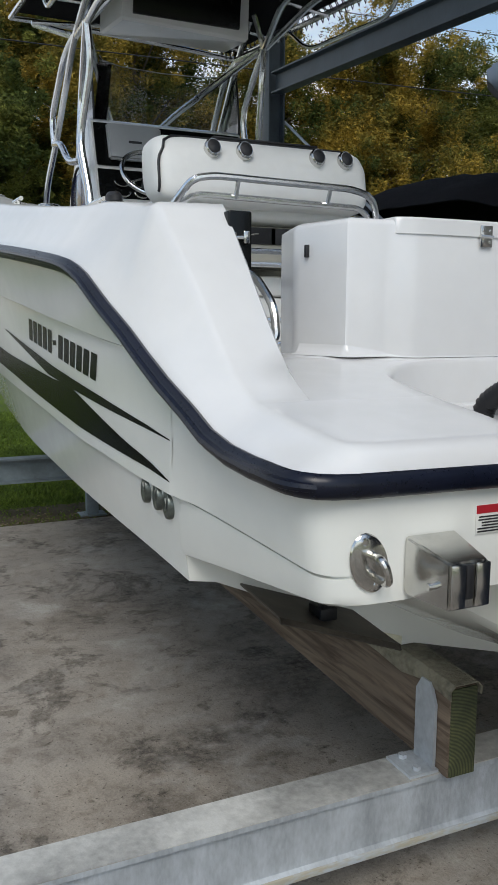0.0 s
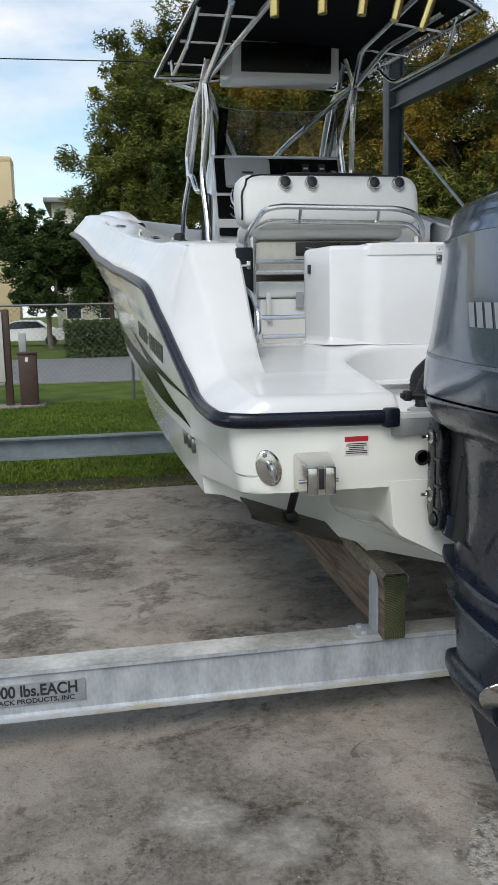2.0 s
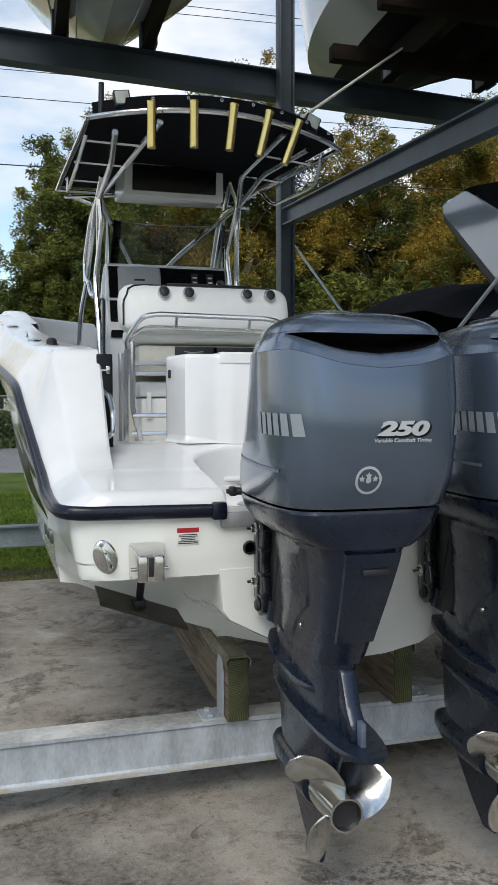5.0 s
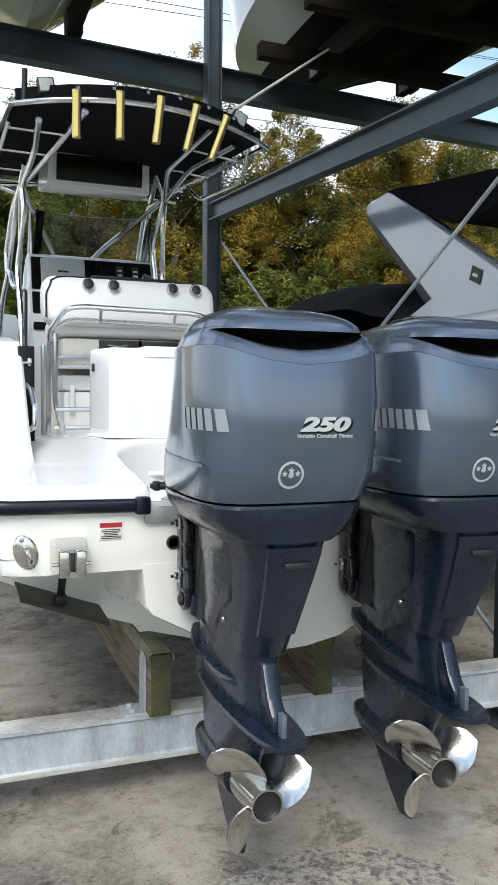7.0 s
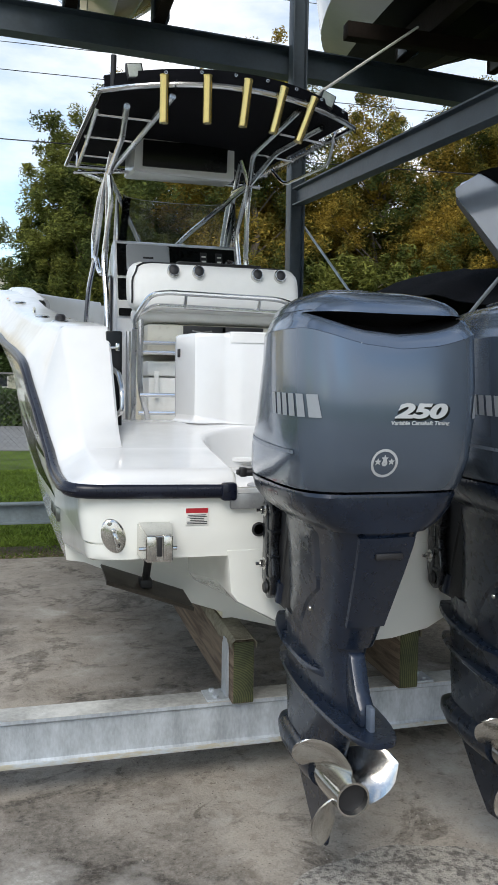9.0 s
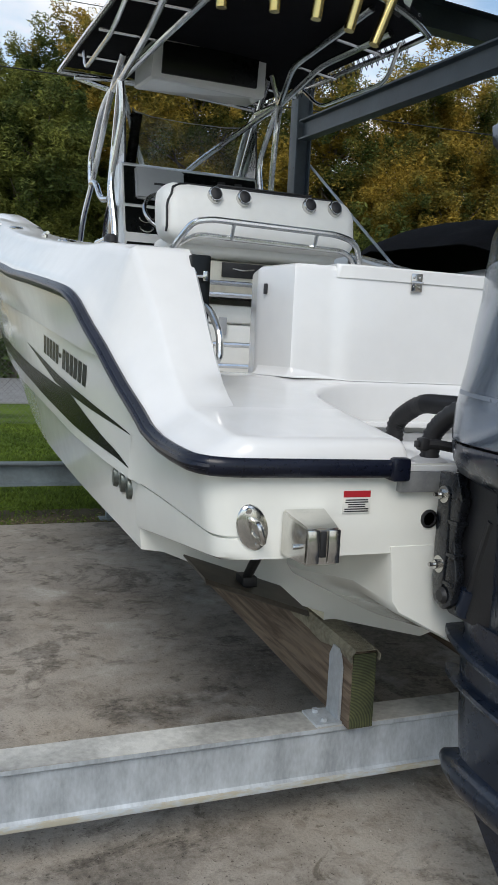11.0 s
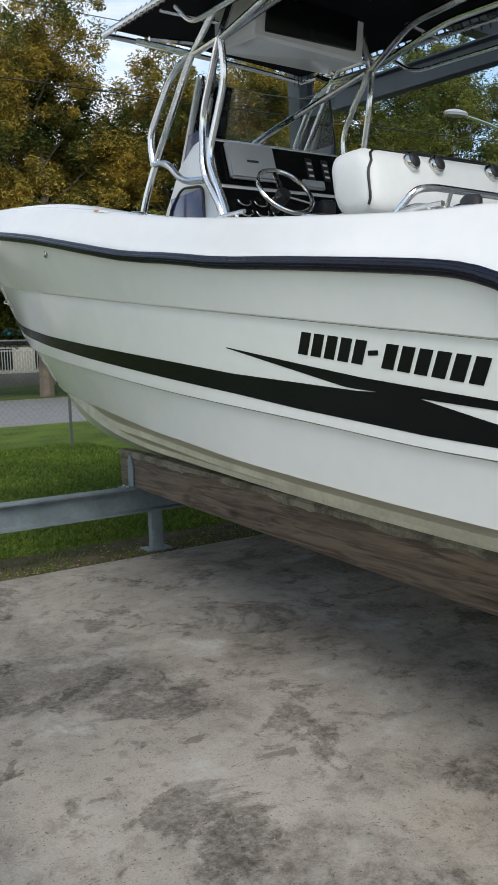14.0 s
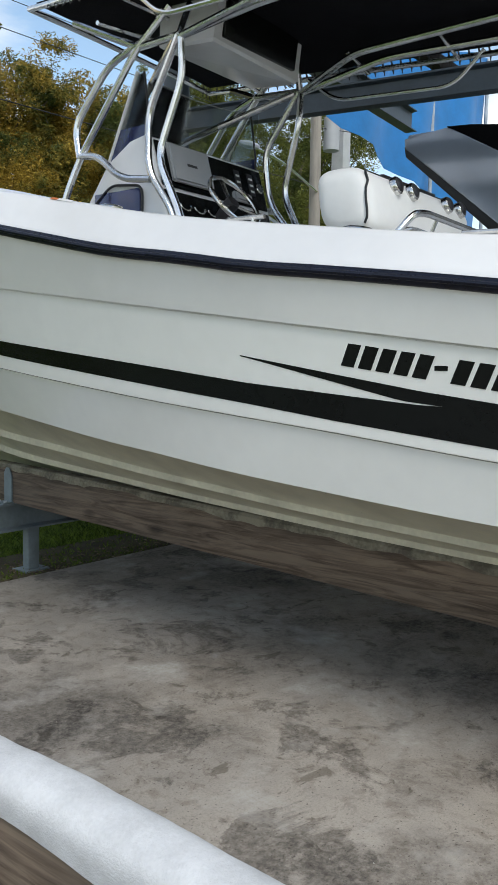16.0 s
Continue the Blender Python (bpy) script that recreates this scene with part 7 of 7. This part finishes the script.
# ---- far buildings ----
STUCCO = mat("cream stucco", (0.62, 0.50, 0.30), 0.85, var=0.08, scale=0.6, bump=0.2, bscale=20)
PALE = mat("pale stucco", (0.55, 0.53, 0.44), 0.85, var=0.1, scale=0.5, bump=0.2, bscale=20)
ROOF = mat("grey roof", (0.25, 0.25, 0.24), 0.8, var=0.2, scale=1)
DARKGLASS = mat("dark window glass", (0.02, 0.025, 0.03), 0.08, var=0.2, scale=1)


def house(name, x0, x1, y0, y1, h, wall, lab, rows, cols, overhang=0.3):
    b = thing(name, ((x0 + x1) / 2, y0, -0.05), lab, "building")
    part("wall", bm_box(x0, x1, y0, y1, -0.05, h, bevel=0.02), wall, b)
    part("roof", bm_box(x0 - overhang, x1 + overhang, y0 - overhang, y1 + overhang, h + 0.002, h + 0.35, bevel=0.03), wall if overhang < 0.1 else ROOF, b)
    for r in range(rows):
        for c in range(cols):
            xw = x0 + (x1 - x0) * (c + 0.5) / cols
            zw = 1.0 + (h - 1.0) * r / max(rows, 1) + 0.3
            w = part("window", bm_box(xw - 0.65, xw + 0.65, y0 - 0.06, y0 - 0.002, zw, zw + 1.4, bevel=0.02), PAPER, b, "white window frame")
            part("pane", bm_box(xw - 0.56, xw + 0.56, y0 - 0.075, y0 - 0.062, zw + 0.1, zw + 1.3), DARKGLASS, w)
    return b


house("apartment_block", -34.0, -6.85, 60, 62.5, 12.7, STUCCO, "tall cream stucco building beyond the road", 3, 4, 0.02)
h = thing("apartment_house", (6.0, 50, -0.05), "two-storey pale stucco house with a dark open carport below", "building")
part("upper_storey", bm_box(1.0, 10.0, 49.6, 60, 2.55, 6.6, bevel=0.02), PALE, h, "pale stucco upper storey")
part("floor_band", bm_box(0.9, 10.1, 49.5, 60.1, 2.40, 2.548, bevel=0.02), PAPER, h, "white floor band")
part("roof", bm_box(0.6, 10.4, 49.2, 60.4, 6.602, 6.95, bevel=0.03), ROOF, h)
part("rear_wall", bm_box(1.0, 10.0, 56.0, 56.2, -0.05, 2.40), PALE, h)
for x in (1.2, 4.2, 7.1, 9.8):
    part("carport_post", bm_box(x - 0.12, x + 0.12, 49.7, 49.95, -0.05, 2.40, bevel=0.01), PAPER, h)
for x in (2.4, 5.2, 8.0):
    w = part("window", bm_box(x - 0.62, x + 0.62, 49.54, 49.598, 3.75, 5.35, bevel=0.02), PAPER, h, "white window frame")
    for a in range(2):
        for c in range(3):
            part("pane", bm_box(x - 0.55 + 0.56 * a, x - 0.02 + 0.56 * a, 49.52, 49.538, 3.83 + 0.49 * c, 4.28 + 0.49 * c), DARKGLASS, w)
    part("panel", bm_box(x - 0.62, x + 0.62, 49.55, 49.598, 2.75, 3.70, bevel=0.01), PAPER, h, "white panel below the window")
BLUEWALL = mat("bright blue painted wall", (0.015, 0.16, 0.26), 0.6, var=0.1, scale=1)
h = thing("blue_building", (16.0, 50, -0.05), "low bright blue painted building with a dark eave", "building")
part("wall", bm_box(10.9, 24, 50, 58, -0.05, 2.4, bevel=0.02), PALE, h)
part("fascia", bm_box(10.7, 24.2, 49.6, 58, 3.0, 4.3, bevel=0.02), BLUEWALL, h, "bright blue fascia")
part("soffit", bm_box(10.9, 24, 49.9, 58, 2.402, 2.998), DARKGLASS, h)
for x in (12.0, 14.6, 17.2):
    part("window", bm_box(x - 0.6, x + 0.6, 49.94, 49.998, 0.9, 2.2), DARKGLASS, h)
tagged(part("garden_wall", bm_box(0.0, 24, 45.9, 46.1, -0.05, 0.72, bevel=0.01), WALLM), "low grey block wall under the picket fence", "wall", kind="structure")
house("apartment_house", -4.4, 1.0, 66, 76, 10.6, PALE, "pale flat-roofed building behind the trees", 3, 2, 0.6)
# white picket fence in front of the pale house
pf = thing("picket_fence", (8, 46, 0.72), "white metal picket fence in front of the house", "fence")
bm = bmesh.new()
for k in range(90):
    bm_box(0.5 + 0.16 * k, 0.545 + 0.16 * k, 46.0, 46.03, 0.72, 2.10, bm=bm)
tagged(part("picket", bm, PAPER, pf), kind="stuff")
for z in (0.80, 1.98):
    part("rail", bm_box(0.5, 15.0, 45.98, 46.05, z, z + 0.07), PAPER, pf)

# ---- parked cars ----
TYRE = mat("tyre rubber", (0.015, 0.015, 0.015), 0.85, var=0.2, scale=8)


def car(x, y, paint, lab):
    c = thing("parked_car", (x, y, -0.05), lab, "car", group="parked cars")
    body = [(-2.25, 0.30), (-2.28, 0.62), (-2.1, 0.80), (-1.35, 0.88), (-0.75, 1.36), (-0.3, 1.44), (0.75, 1.42), (1.35, 1.02), (2.1, 0.92), (2.3, 0.75), (2.28, 0.30)]
    rings = []
    for k in (-1, -0.93, -0.7, 0.7, 0.93, 1):
        tuck = 0.16 if abs(k) > 0.9 else 0.0
        rings.append([(x + u, y + k * (0.88 - (0.22 * max(0, z - 0.88))), z - (0.03 if abs(k) == 1 else 0)) for u, z in body])
    part("body", bm_loft(rings), paint, c, angle=30)
    for k in (-1, 1):
        side = [(-1.25, 0.93), (-0.72, 1.32), (-0.3, 1.38), (0.7, 1.36), (1.15, 1.02)]
        part("window", bm_loft([[(x + u, y + k * (0.885 - 0.22 * max(0, z - 0.88) + o), z) for u, z in side] for o in (-0.01, 0.004)]), DARKGLASS, c, "dark side glass")
        for u in (-1.4, 1.4):
            t = part("wheel", bm_lathe([(0, -0.1), (0.31, -0.1), (0.33, -0.06), (0.33, 0.06), (0.31, 0.1), (0, 0.1)], 20, Matrix.Translation((x + u, y + k * 0.80, 0.28)) @ Matrix.Rotation(radians(90), 4, "X")), TYRE, c)
            part("rim", bm_lathe([(0, 0.105), (0.10, 0.112), (0.2, 0.105), (0.21, 0.08)], 16, Matrix.Translation((x + u, y + k * 0.80, 0.28)) @ Matrix.Rotation(radians(90 * k), 4, "X")), ALU, t)
    return c


WHITECAR = mat("white car paint", (0.75, 0.75, 0.74), 0.2, var=0.03, coat=0.8)
SILVERCAR = mat("silver car paint", (0.40, 0.41, 0.42), 0.25, metal=0.5, var=0.03, coat=0.8)
car(-5.4, 46.5, WHITECAR, "white saloon car parked across the road")
car(5.6, 52.6, SILVERCAR, "silver car parked inside the dark carport")

# ---- power pole, lines and street light ----
POLE = mat("weathered wooden pole", (0.30, 0.27, 0.23), 0.85, var=0.25, scale=2, stretch=(4, 4, 0.4), bump=0.4, bscale=15)
pp = thing("utility_pole", (16.45, 14.0, 0), "grey wooden utility pole with transformer and street light", "utility pole")
part("pole", bm_tube([(16.45, 14.0, -0.05), (16.3, 14.0, 10.5)], [0.20, 0.15], 14), POLE, pp)
part("transformer", bm_tube([(16.85, 13.8, 8.0), (16.85, 13.8, 8.95)], 0.24, 16), GREYPLASTIC, pp, "grey transformer can")
part("lamp_arm", bm_tube(rounded_path([(16.4, 13.9, 6.7), (14.2, 13.6, 7.12), (12.9, 13.5, 7.2)], 0.8), 0.04, 8), ALU, pp)
bm = bm_loft([oval(0.13 * k, 0.36 * k, -0.36 * k, z, 2.2, 20) for k, z in ((0.5, -0.09), (0.9, -0.06), (1.0, 0.0), (0.8, 0.05), (0.3, 0.09))])
bmesh.ops.transform(bm, matrix=Matrix.Translation((12.58, 13.45, 7.2)) @ Matrix.Rotation(radians(80), 4, "Z"), verts=bm.verts)
part("lamp_head", bm, GREYPLASTIC, pp, "grey street light head")
cp = thing("utility_pole", (17.5, 13.9, 0), "square concrete utility pole", "utility pole")
part("pole", bm_loft([[(17.55 + a * w, 13.9 + b * w, z) for a, b in ((-1, -1), (1, -1), (1, 1), (-1, 1))] for w, z in ((0.24, -0.05), (0.19, 10.2))]), mat("pale concrete pole", (0.45, 0.46, 0.46), 0.8, var=0.15, scale=3), cp)


def wire(a, b, sag, lab="thin dark overhead power line", r=0.008):
    a, b = Vector(a), Vector(b)
    pts = [a.lerp(b, k / 16) - Vector((0, 0, sag * 4 * (k / 16) * (1 - k / 16))) for k in range(17)]
    tagged(part("power_line", bm_tube(pts, r, 5), BLACKMAT), lab, "power line", group="power lines")


wire((-40, 16.5, 9.2), (16.4, 14.2, 8.35), 0.45, r=0.009)
wire((-40, 16.8, 9.75), (16.3, 14.0, 8.9), 0.45)
wire((-40, 16.8, 11.2), (16.3, 14.0, 10.5), 0.5)
wire((-40, 17.5, 7.9), (16.4, 14.2, 7.0), 0.45, r=0.013)
wire((16.3, 14.0, 10.4), (60, -20, 10.2), 0.6)
wire((16.4, 14.0, 8.6), (60, -20, 8.4), 0.6, r=0.013)
wire((-40, 18.0, 12.6), (16.3, 14.0, 10.48), 0.5)
